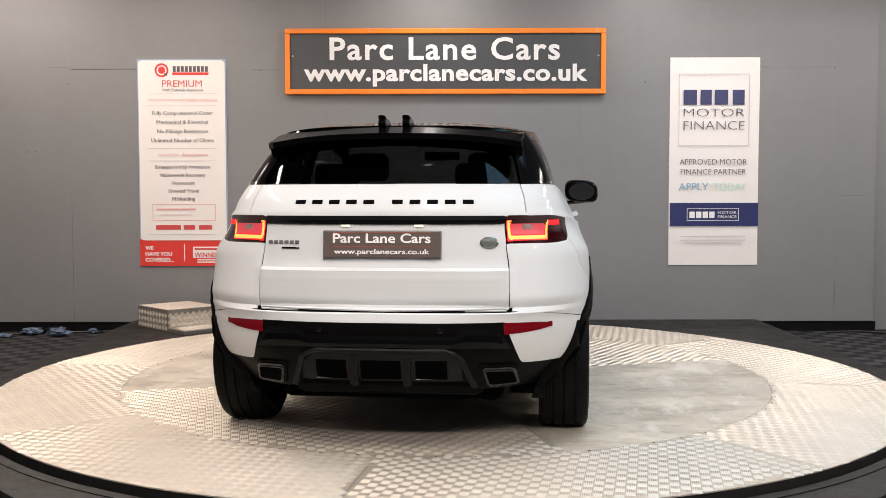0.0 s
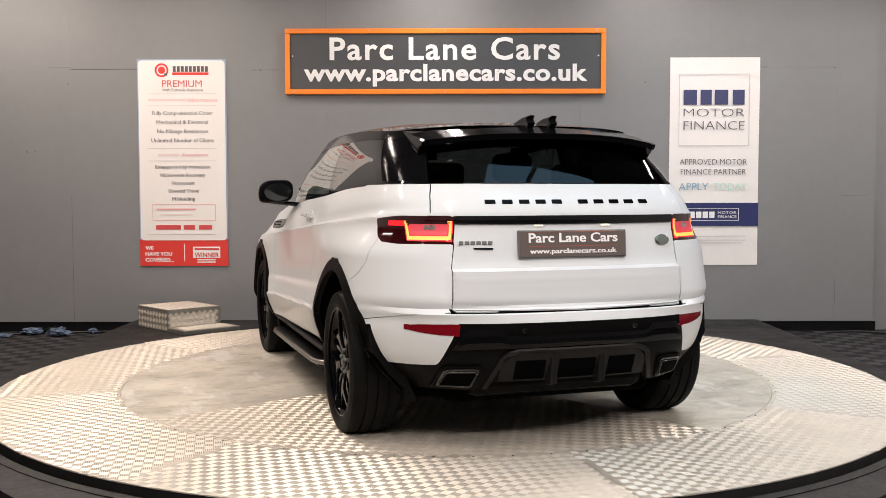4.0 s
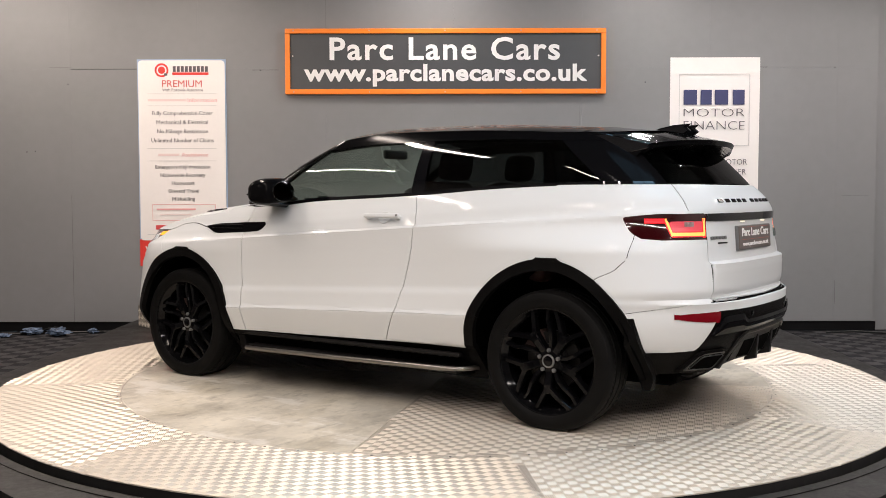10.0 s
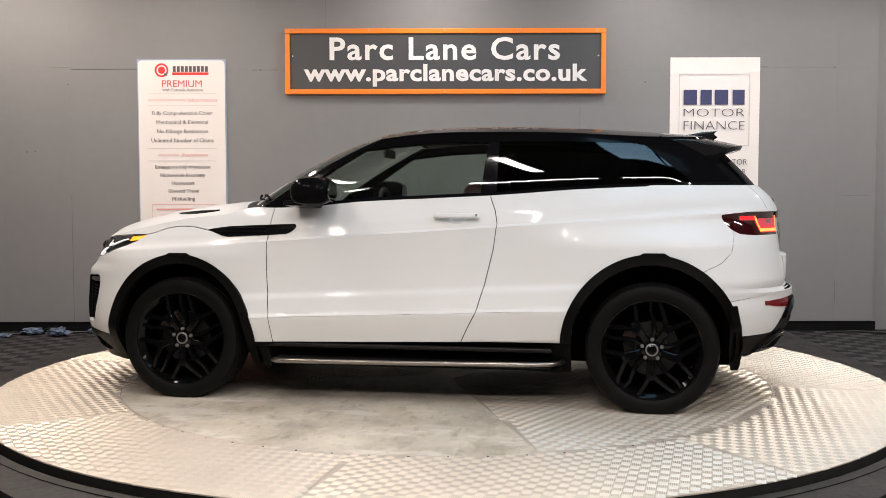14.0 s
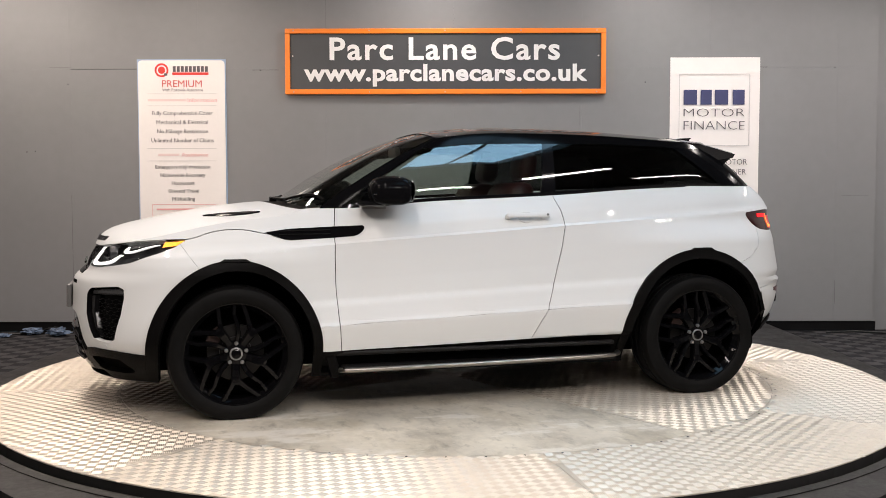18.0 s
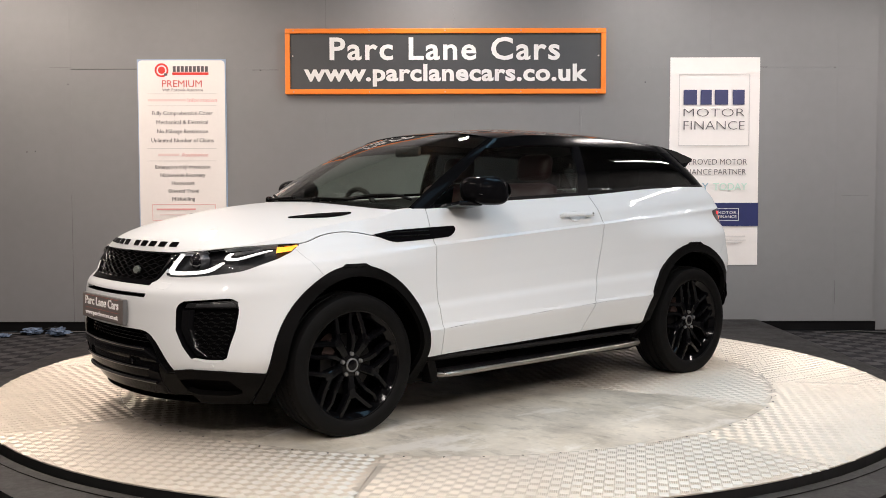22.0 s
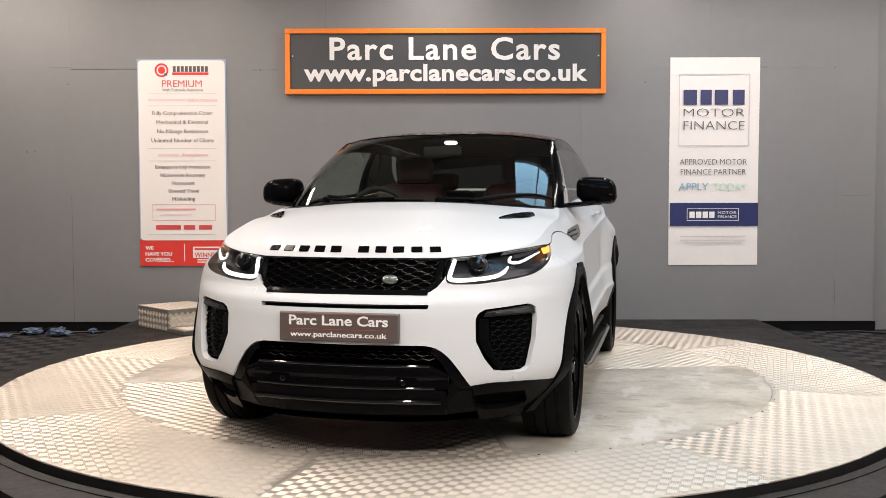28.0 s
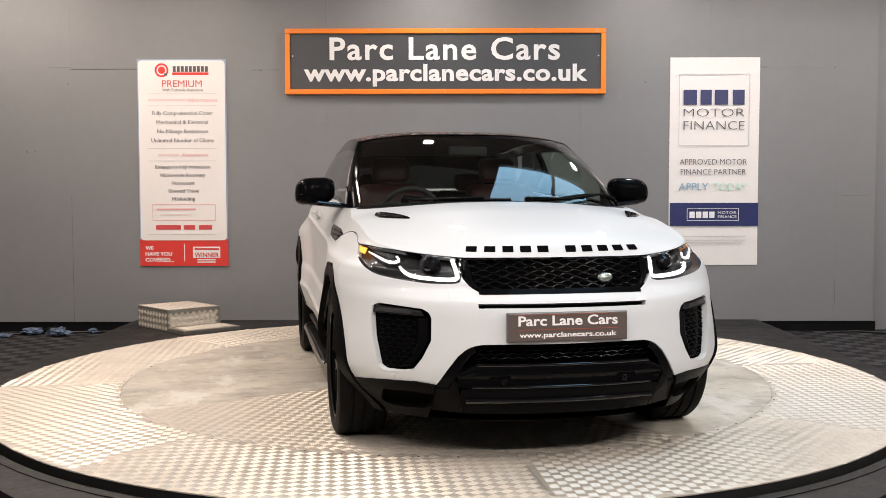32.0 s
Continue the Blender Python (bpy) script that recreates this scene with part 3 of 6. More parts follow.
# ---- loose things on the platform and the floor ----
def build_step_box():
    """Two tread-plate boxes that lead up to the turntable."""
    a, b = Vector((-2.46, 2.29)), Vector((-2.85, 2.707))
    side = (b - a).normalized()
    front = Vector((side.y, -side.x))
    z0 = TOP - 0.042
    long_side = (b - a).length
    ang = math.atan2(front.y, front.x)

    def plate_box(name, label, origin, w, l, h, group):
        t = thing(name, label, "step", pose(origin.x, origin.y, z0, 0, 0, math.degrees(ang)), group=group)
        part("step_body", box(0, w, 0, l, 0, h, 0.003, seg=1), DULL_PLATE, t)
        for us, vs, m in ((w, l, pose(0, 0, h)), (w, h, pose(0, 0, 0, 90)), (l, h, pose(0, l, 0, 90, 0, -90))):
            me = five_bars(lambda x, y: (x > 0.026) & (x < us - 0.026) & (y > 0.026) & (y < vs - 0.026), (0, us), (0, vs), math.pi / 4, 0.040)
            me.transform(m)
            tagged(part_mesh("tread_pattern", me, LUG, t), kind="stuff")
        return t
    # long edges run away from the camera, short ones towards it
    plate_box("step_box", "tread-plate step box on the platform behind the turntable", a, 0.53, long_side, 0.195, "steps")
    t = thing("step_ramp", "flat tread-plate ramp between step box and turntable", "ramp", pose(-2.46 - side.x * 0.30, 2.29 - side.y * 0.30, z0, 0, 0, math.degrees(ang)))
    part("ramp_plate", box(0.0, 0.55, 0.0, 0.30, 0.0, 0.036, 0.003, seg=1), DULL_PLATE, t)
    me = five_bars(lambda x, y: (x > 0.03) & (x < 0.52) & (y > 0.03) & (y < 0.27), (0, 0.6), (0, 0.4), math.pi / 4, 0.040, 0.036)
    tagged(part_mesh("tread_pattern", me, LUG, t), kind="stuff")


def crumple(name, label, x, y, r, h, seed, mat):
    bm = bmesh.new()
    bmesh.ops.create_icosphere(bm, subdivisions=3, radius=1)
    for v in bm.verts:
        k = 0.75 + 0.5 * noise.noise(v.co * 2.3 + Vector((seed, 0, 0))) + 0.18 * noise.noise(v.co * 7 + Vector((0, seed, 0)))
        v.co = (v.co.x * r * k, v.co.y * r * 0.7 * k, max(0.0, h * 0.5 + v.co.z * h * 0.6 * k))
    ob = part(name, bm, mat)
    ob.location = (x, y, 0.003)
    return tagged(ob, label, "packaging")


def build_clutter():
    crumple("plastic_bag", "crumpled clear plastic bag on the carpet", -3.90, 2.86, 0.12, 0.07, 3, CLEAR_WRAP)
    crumple("plastic_bag", "crumpled clear plastic wrap on the carpet", -3.62, 2.78, 0.13, 0.08, 8, CLEAR_WRAP)
    crumple("plastic_bag", "small scrap of clear plastic on the carpet", -3.36, 2.95, 0.06, 0.05, 5, CLEAR_WRAP)
    crumple("cloth", "black cloth heap on the carpet by the wall", -3.76, 2.97, 0.11, 0.06, 12, BLACK_SKIRT)
    crumple("plastic_bag", "flattened clear plastic bag on the carpet", -4.12, 2.70, 0.10, 0.035, 17, CLEAR_WRAP)
    crumple("cloth", "black cloth scrap on the carpet by the wall", -4.35, 2.99, 0.09, 0.05, 21, BLACK_SKIRT)
    for pts, lab in (([(-4.6, 2.72, 0.012), (-4.35, 2.84, 0.012), (-4.15, 2.78, 0.014), (-3.95, 2.92, 0.012), (-3.2, 3.03, 0.012)], "black cable along the wall's foot"), ([(3.6, 2.92, 0.012), (3.9, 2.98, 0.012), (4.2, 2.86, 0.012), (4.6, 2.7, 0.012)], "black cable on the carpet")):
        tagged(part("cable", pipe(pts, 0.009, 8), RUBBER_GAP, smooth=True), lab, "cable")
    b = thing("floor_stand", "low black stand foot beside the wall's end", "stand", pose(4.22, 2.80, 0.002))
    part("foot_bar", moved_box(), RUBBER_GAP, b)
    part("foot_block", box(-0.02, 0.14, 0.05, 0.16, 0.02, 0.10, 0.01), RUBBER_GAP, b)


def moved_box():
    return box(-0.05, 0.35, -0.03, 0.03, 0.0, 0.035, 0.008)


build_step_box()
build_clutter()

# ---- the car: surfaces ----
PAINT = material("white_car_paint", (0.625, 0.640, 0.648), 0.5, coat=0.38, bump=0.008, bump_scale=300, spec=0.15)
GLOSS = material("gloss_black_paint", (0.004, 0.004, 0.005), 0.06)
PLASTIC = material("black_plastic", (0.0030, 0.0028, 0.0028), 0.42, vary=0.2, scale=12, bump=0.25, bump_scale=700, spec=0.05)
# near-zero colour carries the shade of recesses, wells and underside
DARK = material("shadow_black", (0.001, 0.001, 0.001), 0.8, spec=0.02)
RUBBER = material("tyre_rubber", (0.0042, 0.0041, 0.0041), 0.55, vary=0.3, scale=9, bump=0.3, bump_scale=300, spec=0.07)
RIM = material("black_alloy", (0.0022, 0.0022, 0.0026), 0.10, spec=0.13)
DISC = material("brake_steel", (0.010, 0.009, 0.0085), 0.5, 0.6, vary=0.3)
PILLAR_BLACK = material("pillar_black", (0.0035, 0.0035, 0.004), 0.12, spec=0.025)
GRILLE_BLACK = material("grille_black", (0.003, 0.003, 0.0035), 0.2, spec=0.12)
SATIN = material("satin_black_plastic", (0.0085, 0.008, 0.008), 0.38, vary=0.2, scale=14, bump=0.25, bump_scale=500, spec=0.12)
BAND_BLACK = material("deep_gloss_black", (0.003, 0.003, 0.0035), 0.11, spec=0.11)
LAMP_DARK = material("lamp_housing", (0.016, 0.0165, 0.018), 0.3, 0.3)
LAMP_GREY = material("lamp_inner", (0.075, 0.076, 0.08), 0.28, 0.6)
CALIPER = material("rusty_caliper", (0.04, 0.02, 0.016), 0.7, vary=0.3)
STEP_STEEL = material("brushed_steel", (0.26, 0.245, 0.225), 0.34, 1.0)
SEAT_RED = material("red_leather", (0.042, 0.0055, 0.007), 0.5, vary=0.15, bump=0.3, bump_scale=250)
TRIM_DARK = material("cabin_trim", (0.018, 0.017, 0.017), 0.65, vary=0.2, bump=0.2, bump_scale=400)
GREYTRIM = material("grey_trim", (0.16, 0.16, 0.16), 0.4, 0.5)
SCREEN_GLASS = glass_like("windscreen_glass", (0.72, 0.78, 0.74), f0=0.10)
DOOR_GLASS = glass_like("door_glass", (0.66, 0.74, 0.69), f0=0.13)
REAR_GLASS = glass_like("rear_glass", (0.055, 0.06, 0.06), f0=0.014)
PRIVACY = glass_like("privacy_glass", (0.055, 0.06, 0.06), f0=0.045)
LENS = glass_like("clear_lens", (0.90, 0.91, 0.93), f0=0.012)
RED_LENS = material("red_lens", (0.15, 0.003, 0.008), 0.15, coat=0.3, spec=0.3)
RED_DARK = material("dark_red_lens", (0.025, 0.001, 0.002), 0.1, coat=1.0)
TAIL_GLOW = glowing("tail_light_glow", (0.55, 0.05, 0.07), 0.38)
TAIL_CORE = glowing("tail_light_core", (1.0, 0.33, 0.07), 1.45)
TAIL_RED = glowing("tail_light_red", (1.0, 0.012, 0.02), 1.0)
DAY_GLOW = glowing("day_light_glow", (1.0, 0.97, 0.93), 0.95)
DAY_SOFT = glowing("day_light_soft", (1.0, 0.97, 0.94), 0.55)
AMBER_GLOW = glowing("amber_glow", (1.0, 0.33, 0.02), 1.7)
CLEAR_RED = material("clear_lens_block", (0.45, 0.30, 0.30), 0.12, 0.5, vary=0.5, scale=60, bump=0.6, bump_scale=120, coat=1.0)
PLATE_GLOW = glowing("plate_lamp_glow", (1.0, 0.86, 0.62), 0.9)
PLATE = material("plate_grey", (0.11, 0.085, 0.075), 0.3, coat=0.5)
PLATE_RED = material("plate_red_line", (0.40, 0.08, 0.05), 0.4)
MIRROR = material("dimmed_mirror", (0.09, 0.095, 0.10), 0.05, 1.0)
BADGE = material("badge_green", (0.25, 0.28, 0.26), 0.25, 0.8)


def lerp_table(table, x):
    """Straight lines between the rows of a table, held at its ends."""
    if x <= table[0][0]:
        return table[0][1]
    for (a, p), (b, q) in zip(table, table[1:]):
        if x <= b:
            return p + (q - p) * (x - a) / (b - a)
    return table[-1][1]


def smooth_table(table, x):
    """A soft curve through the rows of a table."""
    n = len(table)
    if x <= table[0][0]:
        return table[0][1]
    if x >= table[-1][0]:
        return table[-1][1]
    for i in range(n - 1):
        x0, y0 = table[i]
        x1, y1 = table[i + 1]
        if x <= x1:
            h = x1 - x0
            d = (y1 - y0) / h
            m0 = d if i == 0 else 0.5 * (d + (y0 - table[i - 1][1]) / (x0 - table[i - 1][0]))
            m1 = d if i == n - 2 else 0.5 * (d + (table[i + 2][1] - y1) / (table[i + 2][0] - x1))
            t = (x - x0) / h
            return (2 * t ** 3 - 3 * t * t + 1) * y0 + (t ** 3 - 2 * t * t + t) * h * m0 + (3 * t * t - 2 * t ** 3) * y1 + (t ** 3 - t * t) * h * m1
    return table[-1][1]


def ease(a, b, x):
    t = min(1.0, max(0.0, (x - a) / (b - a)))
    return t * t * (3 - 2 * t)


# half section of the body at the door, by height
SECTION = [(0.18, 0.77), (0.28, 0.82), (0.335, 0.868), (0.345, 0.884), (0.36, 0.888), (0.44, 0.913), (0.50, 0.930), (0.513, 0.931), (0.524, 0.919), (0.58, 0.910), (0.615, 0.905), (0.645, 0.891), (0.75, 0.887), (0.85, 0.888),
           (0.93, 0.891), (0.958, 0.893), (0.970, 0.877), (1.03, 0.855), (1.08, 0.829), (1.12, 0.806), (1.15, 0.787), (1.30, 0.70)]
NOSE = [(0.17, 2.10), (0.22, 2.135), (0.28, 2.175), (0.35, 2.195), (0.45, 2.205), (0.60, 2.205), (0.68, 2.200), (0.72, 2.187), (0.745, 2.160), (0.765, 2.140), (0.80, 2.128), (0.85, 2.105), (0.895, 2.075), (0.95, 2.05)]
TAIL = [(0.20, -1.98), (0.30, -2.06), (0.42, -2.115), (0.50, -2.142), (0.56, -2.154), (0.63, -2.150), (0.652, -2.138), (0.664, -2.100), (0.70, -2.098), (0.79, -2.101), (0.8312, -2.101), (0.8429, -2.066), (0.875, -2.060), (0.95, -2.055), (1.03, -2.050), (1.07, -2.052),
        (1.10, -2.046), (1.15, -2.015), (1.19, -1.975), (1.225, -1.935)]
BELT = [(-1.95, 1.216), (-1.70, 1.216), (-1.30, 1.210), (-0.97, 1.197), (-0.48, 1.164), (-0.16, 1.149), (0.31, 1.127), (0.56, 1.103), (0.75, 1.095), (0.95, 1.09), (1.10, 1.055), (1.30, 1.035), (1.50, 1.0), (1.70, 0.958), (1.90, 0.920), (2.07, 0.893), (2.2, 0.893)]
FRONT_X, BACK_X, NOSE_N = 1.50, -1.30, 2.3


EVEN = [(0.18, 0.77), (0.28, 0.825), (0.36, 0.884), (0.44, 0.911), (0.50, 0.920), (0.58, 0.915), (0.66, 0.904), (0.75, 0.893), (0.85, 0.889), (0.93, 0.890), (0.958, 0.889), (0.970, 0.877), (1.03, 0.854), (1.08, 0.829), (1.12, 0.806), (1.15, 0.787), (1.30, 0.70)]


def half_width(x, z):
    slope = 0.039 + 0.027 * ease(0.5, 0.95, z)
    k = ease(0.85, 1.25, abs(x))
    y = lerp_table(SECTION, z + slope * x) * (1 - k) + smooth_table(EVEN, z + slope * x) * k
    y -= 0.050 * ease(0.7, 1.7, -x) * ease(0.88, 1.05, z)
    y -= 0.045 * ease(1.15, 1.65, x) * ease(0.74, 0.93, z)
    y += 0.045 * math.exp(-((x - 1.33) / 0.50) ** 4) * ease(1.0, 0.80, z)
    y += 0.042 * math.exp(-((x + 1.29) / 0.54) ** 4) * ease(1.05, 0.88, z)
    y -= 0.065 * ease(0.42, 0.20, z) * ease(0.80, 1.0, abs(x))
    return y


PLAIN = [(0.18, 0.765), (0.30, 0.850), (0.40, 0.905), (0.47, 0.926), (0.52, 0.932), (0.62, 0.919), (0.75, 0.899), (0.90, 0.888), (1.0, 0.865)]


def smooth_width(x, z):
    """The wheel arch trims' width, free of the creases of the panels."""
    h, k = z + (0.039 + 0.027 * ease(0.5, 0.95, z)) * x, ease(0.85, 1.25, abs(x))
    return half_width(x, z) - lerp_table(SECTION, h) * (1 - k) - smooth_table(EVEN, h) * k + smooth_table(PLAIN, z + 0.05 * x)


def corner(u, n):
    """Even steps round a rounded corner: shares of its length and width."""
    c, d = math.cos(u * math.pi / 2), math.sin(u * math.pi / 2)
    r = (c ** n + d ** n) ** (1 / n)
    return c / r, d / r


def shell_point(s, v):
    """The body side: s runs 0 to 1 round the nose, 1 to 2 along the side, 2 to 3 round the tail; v from the bottom edge to the belt."""
    if s <= 1:
        a, b = corner(s, NOSE_N)
        top = smooth_table(BELT, FRONT_X + (2.075 - FRONT_X) * a)
        z = 0.19 + (top - 0.19) * v
        x = FRONT_X + (smooth_table(NOSE, z) - FRONT_X) * a
        return Vector((x, half_width(x, z) * b, z))
    if s <= 2:
        x = FRONT_X + (BACK_X - FRONT_X) * (s - 1)
        z = 0.19 + (smooth_table(BELT, x) - 0.19) * v
        return Vector((x, half_width(x, z), z))
    z = 0.19 + (1.216 - 0.19) * v
    a, b = corner(3 - s, 3.4 - 0.7 * ease(0.72, 0.6, z))
    depth = lerp_table(TAIL, z) if 0.80 < z < 0.88 else smooth_table(TAIL, z)
    if 0.66 < z < 1.0:
        # the corner panels run straight from bumper to lamp, only the tailgate has the ledge
        k = ease(0.556, 0.574, half_width(-1.9, z) * b)
        depth += (lerp_table([(0.66, -2.10), (0.70, -2.098), (0.95, -2.056), (1.0, -2.052)], z) - depth) * k
    x = BACK_X + (depth - BACK_X) * a
    return Vector((x, half_width(max(x, -1.9), z) * b, z))


HOOD_C = [(0.70, 1.135), (0.95, 1.132), (1.16, 1.128), (1.30, 1.115), (1.46, 1.096), (1.626, 1.066), (1.79, 1.033), (1.90, 1.008), (1.953, 0.993), (2.005, 0.972), (2.05, 0.938), (2.075, 0.897)]


def hood_height(x, y, edge_y, edge_z):
    w = min(1.0, abs(y) / max(edge_y, 1e-4))
    return edge_z + (smooth_table(HOOD_C, x) - edge_z) * (1 - w ** 2.4)


ROOF_C = [(-1.90, 1.455), (-1.75, 1.487), (-1.57, 1.512), (-1.2, 1.543), (-0.82, 1.566), (-0.45, 1.575), (-0.09, 1.572), (0.145, 1.551), (0.30, 1.524)]


def roof_height(x, y):
    return smooth_table(ROOF_C, x) - 0.050 * (min(abs(y), 0.72) / 0.64) ** 3.2


def cabin_point(p, v):
    """The glasshouse between the belt and the roof's edge, round the half car."""
    if p <= 1:
        c, d = math.cos(p * math.pi / 2), math.sin(p * math.pi / 2)
        b = Vector((0.55 + 0.47 * c ** (2 / 4.1), 0.790 * d ** (2 / 4.1), 0))
        t = Vector((0.15 + 0.075 * c ** (2 / 4.1), 0.660 * d ** (2 / 4.1), 0))
        out = Vector((c, d, 0))
        b.z = 1.098 + 0.032 * (1 - (b.y / 0.79) ** 2)
    elif p <= 2:
        k = p - 1
        b = Vector((0.55 - 1.95 * k, 0.790 - 0.035 * k, 0))
        t = Vector((0.15 - 1.215 * k, 0.660 - 0.016 * k, 0))
        out = Vector((0, 1, 0))
        b.z = smooth_table(BELT, b.x) + 0.004
    else:
        c, d = math.sin((p - 2) * math.pi / 2), math.cos((p - 2) * math.pi / 2)
        b = Vector((-1.40 - 0.53 * c ** (2 / 3.2), 0.755 * d ** (2 / 3.2), 0))
        t = Vector((-1.065 - 0.60 * c ** (2 / 3.0), 0.644 * d ** (2 / 3.4), 0))
        out = Vector((-c, d, 0))
        b.z = 1.220
    t.z = roof_height(t.x, t.y) - 0.004
    q = b.lerp(t, v) + out * ((0.085 - (0.05 * c if p > 2 else 0.0)) * v * (1 - v))
    if p <= 1:
        q.z += 0.038 * 4 * v * (1 - v) * c
    return q


# ---- cutting a sheet along soft curves ----
def cut_sheet(bm, func, where=None):
    """Cut the faces of a sheet along func(co) = 0."""
    val = {}
    for v in bm.verts:
        if where is None or where(v.co):
            f = func(v.co)
            val[v] = 0.0 if abs(f) < 0.0006 else f
    edges = []
    for e in bm.edges:
        a, b = val.get(e.verts[0]), val.get(e.verts[1])
        if a is not None and b is not None and a * b < 0:
            edges.append((e, a, b))
    touched = set()
    for e, a, b in edges:
        v0 = e.verts[0]
        t = a / (a - b)
        _, nv = bmesh.utils.edge_split(e, v0, t)
        val[nv] = 0.0
    for v, f in list(val.items()):
        if f == 0.0 and v.is_valid:
            touched.update(v.link_faces)
    for f in touched:
        zs = [v for v in f.verts if val.get(v) == 0.0]
        if len(zs) == 2:
            a, b = zs
            if not any(b in e.verts for e in a.link_edges if f in e.link_faces):
                bmesh.utils.face_split(f, a, b)


def polygon(pts):
    """Signed distance to an outline, below zero inside."""
    P = [(float(a), float(b)) for a, b in pts]

    def dist(x, y):
        inside, best = False, 1e9
        j = len(P) - 1
        for i in range(len(P)):
            (x0, y0), (x1, y1) = P[j], P[i]
            if (y0 > y) != (y1 > y) and x < (x1 - x0) * (y - y0) / (y1 - y0) + x0:
                inside = not inside
            ex, ey = x1 - x0, y1 - y0
            t = max(0.0, min(1.0, ((x - x0) * ex + (y - y0) * ey) / (ex * ex + ey * ey)))
            dx, dy = x - x0 - t * ex, y - y0 - t * ey
            best = min(best, dx * dx + dy * dy)
            j = i
        d = math.sqrt(best)
        return -d if inside else d
    return dist


def arch(xc, a, b, n):
    def f(x, z):
        u, w = abs(x - xc) / a, max(0.0, z - 0.345) / b
        return ((u ** n + w ** n) ** (1 / n) - 1) * 0.45
    return f


ARCH_FO, ARCH_FI = arch(1.333, 0.452, 0.487, 1.95), arch(1.326, 0.396, 0.432, 2.0)
ARCH_RO, ARCH_RI = arch(-1.322, 0.480, 0.507, 1.95), arch(-1.324, 0.424, 0.450, 2.0)
DOOR = polygon([(0.80, 1.30), (0.795, 1.09), (0.806, 1.0), (0.810, 0.85), (0.808, 0.69), (0.797, 0.54), (0.775, 0.30), (-0.28, 0.30), (-0.301, 0.36), (-0.345, 0.45), (-0.386, 0.525), (-0.433, 0.68), (-0.480, 0.87), (-0.499, 1.01), (-0.486, 1.08), (-0.457, 1.15), (-0.44, 1.30)])
HEADLAMP = polygon([(-1.638, 0.792), (-1.628, 0.84), (-1.605, 0.890), (-1.36, 0.904), (-1.12, 0.922), (-0.89, 0.933), (-0.757, 0.938), (-0.80, 0.900), (-0.875, 0.870), (-0.955, 0.849), (-1.05, 0.824), (-1.10, 0.815), (-1.21, 0.804), (-1.40, 0.789), (-1.48, 0.785), (-1.60, 0.785)])
TAIL_LAMP = polygon([(-1.455, 0.950), (-1.455, 1.073), (-1.10, 1.075), (-0.98, 1.068), (-0.867, 1.058), (-0.905, 0.985), (-0.96, 0.957), (-1.10, 0.949)])
FOG = polygon([(0.798, 0.640), (0.792, 0.682), (0.770, 0.697), (0.599, 0.681), (0.574, 0.665), (0.565, 0.642), (0.567, 0.548), (0.601, 0.474), (0.640, 0.418), (0.682, 0.408), (0.750, 0.405), (0.774, 0.424), (0.796, 0.549)])
INTAKE = polygon([(0.553, 0.315), (0.640, 0.323), (0.748, 0.318), (0.748, 0.268), (0.730, 0.246), (0.686, 0.236), (0.580, 0.240), (0.552, 0.262)])
GRILLE = polygon([(-0.1, 0.893), (0.455, 0.893), (0.440, 0.84), (0.424, 0.805), (0.400, 0.775), (0.372, 0.756), (0.345, 0.746), (-0.1, 0.743)])
MOUTH = polygon([(-0.1, 0.535), (0.355, 0.535), (0.400, 0.528), (0.430, 0.511), (0.461, 0.483), (0.499, 0.432), (0.552, 0.345), (0.556, 0.15), (-0.1, 0.15)])
SLOT = polygon([(-0.1, 0.706), (0.380, 0.706), (0.372, 0.688), (-0.1, 0.688)])
GATE = polygon([(-0.1, 1.30), (0.60, 1.30), (0.606, 1.21), (0.624, 1.165), (0.640, 1.074), (0.556, 1.0735), (0.550, 0.94), (0.566, 0.828), (0.568, 0.663), (-0.1, 0.655)])
GATE_BAR = polygon([(-0.1, 1.074), (0.556, 1.074), (0.555, 1.038), (-0.1, 1.036)])
REFLECTOR = polygon([(0.752, 0.594), (0.70, 0.600), (0.541, 0.605), (0.545, 0.553), (0.62, 0.556), (0.70, 0.566), (0.755, 0.578)])
VALANCE = polygon([(-0.1, 0.607), (0.553, 0.607), (0.560, 0.57), (0.617, 0.416), (0.70, 0.411), (0.84, 0.410), (0.95, 0.405), (0.95, 0.05), (-0.1, 0.05)])
VENT = polygon([(1.180, 0.969), (1.05, 0.987), (0.821, 0.997), (0.645, 1.003), (0.642, 0.990), (0.664, 0.962), (0.700, 0.947), (0.821, 0.939), (1.04, 0.929), (1.08, 0.934), (1.13, 0.952)])
HOOD_LINE = [(1.0, 0.975), (1.06, 0.965), (1.11, 0.958), (1.187, 0.968), (1.262, 0.983), (1.352, 0.987), (1.442, 0.975), (1.532, 0.946), (1.58, 0.937)]
SIDE_LOW = [(-2.0, 0.392), (-0.80, 0.364), (-0.30, 0.358), (0.32, 0.344), (0.87, 0.335), (1.0, 0.335)]


def f_tail_foot(co):
    """Above zero over the lower edge of the rear valance."""
    return co.z - lerp_table([(0.0, 0.342), (0.38, 0.335), (0.44, 0.292), (0.655, 0.290), (0.71, 0.258), (0.86, 0.212)], co.y)


def f_crease(co):
    # height over the lower door crease, where a shade line is drawn
    return co.z - lerp_table([(-0.95, 0.547), (-0.87, 0.544), (0.87, 0.474), (0.95, 0.471)], co.x)


def front(co):
    return co.x > 1.25


def rear(co):
    return co.x < -1.35


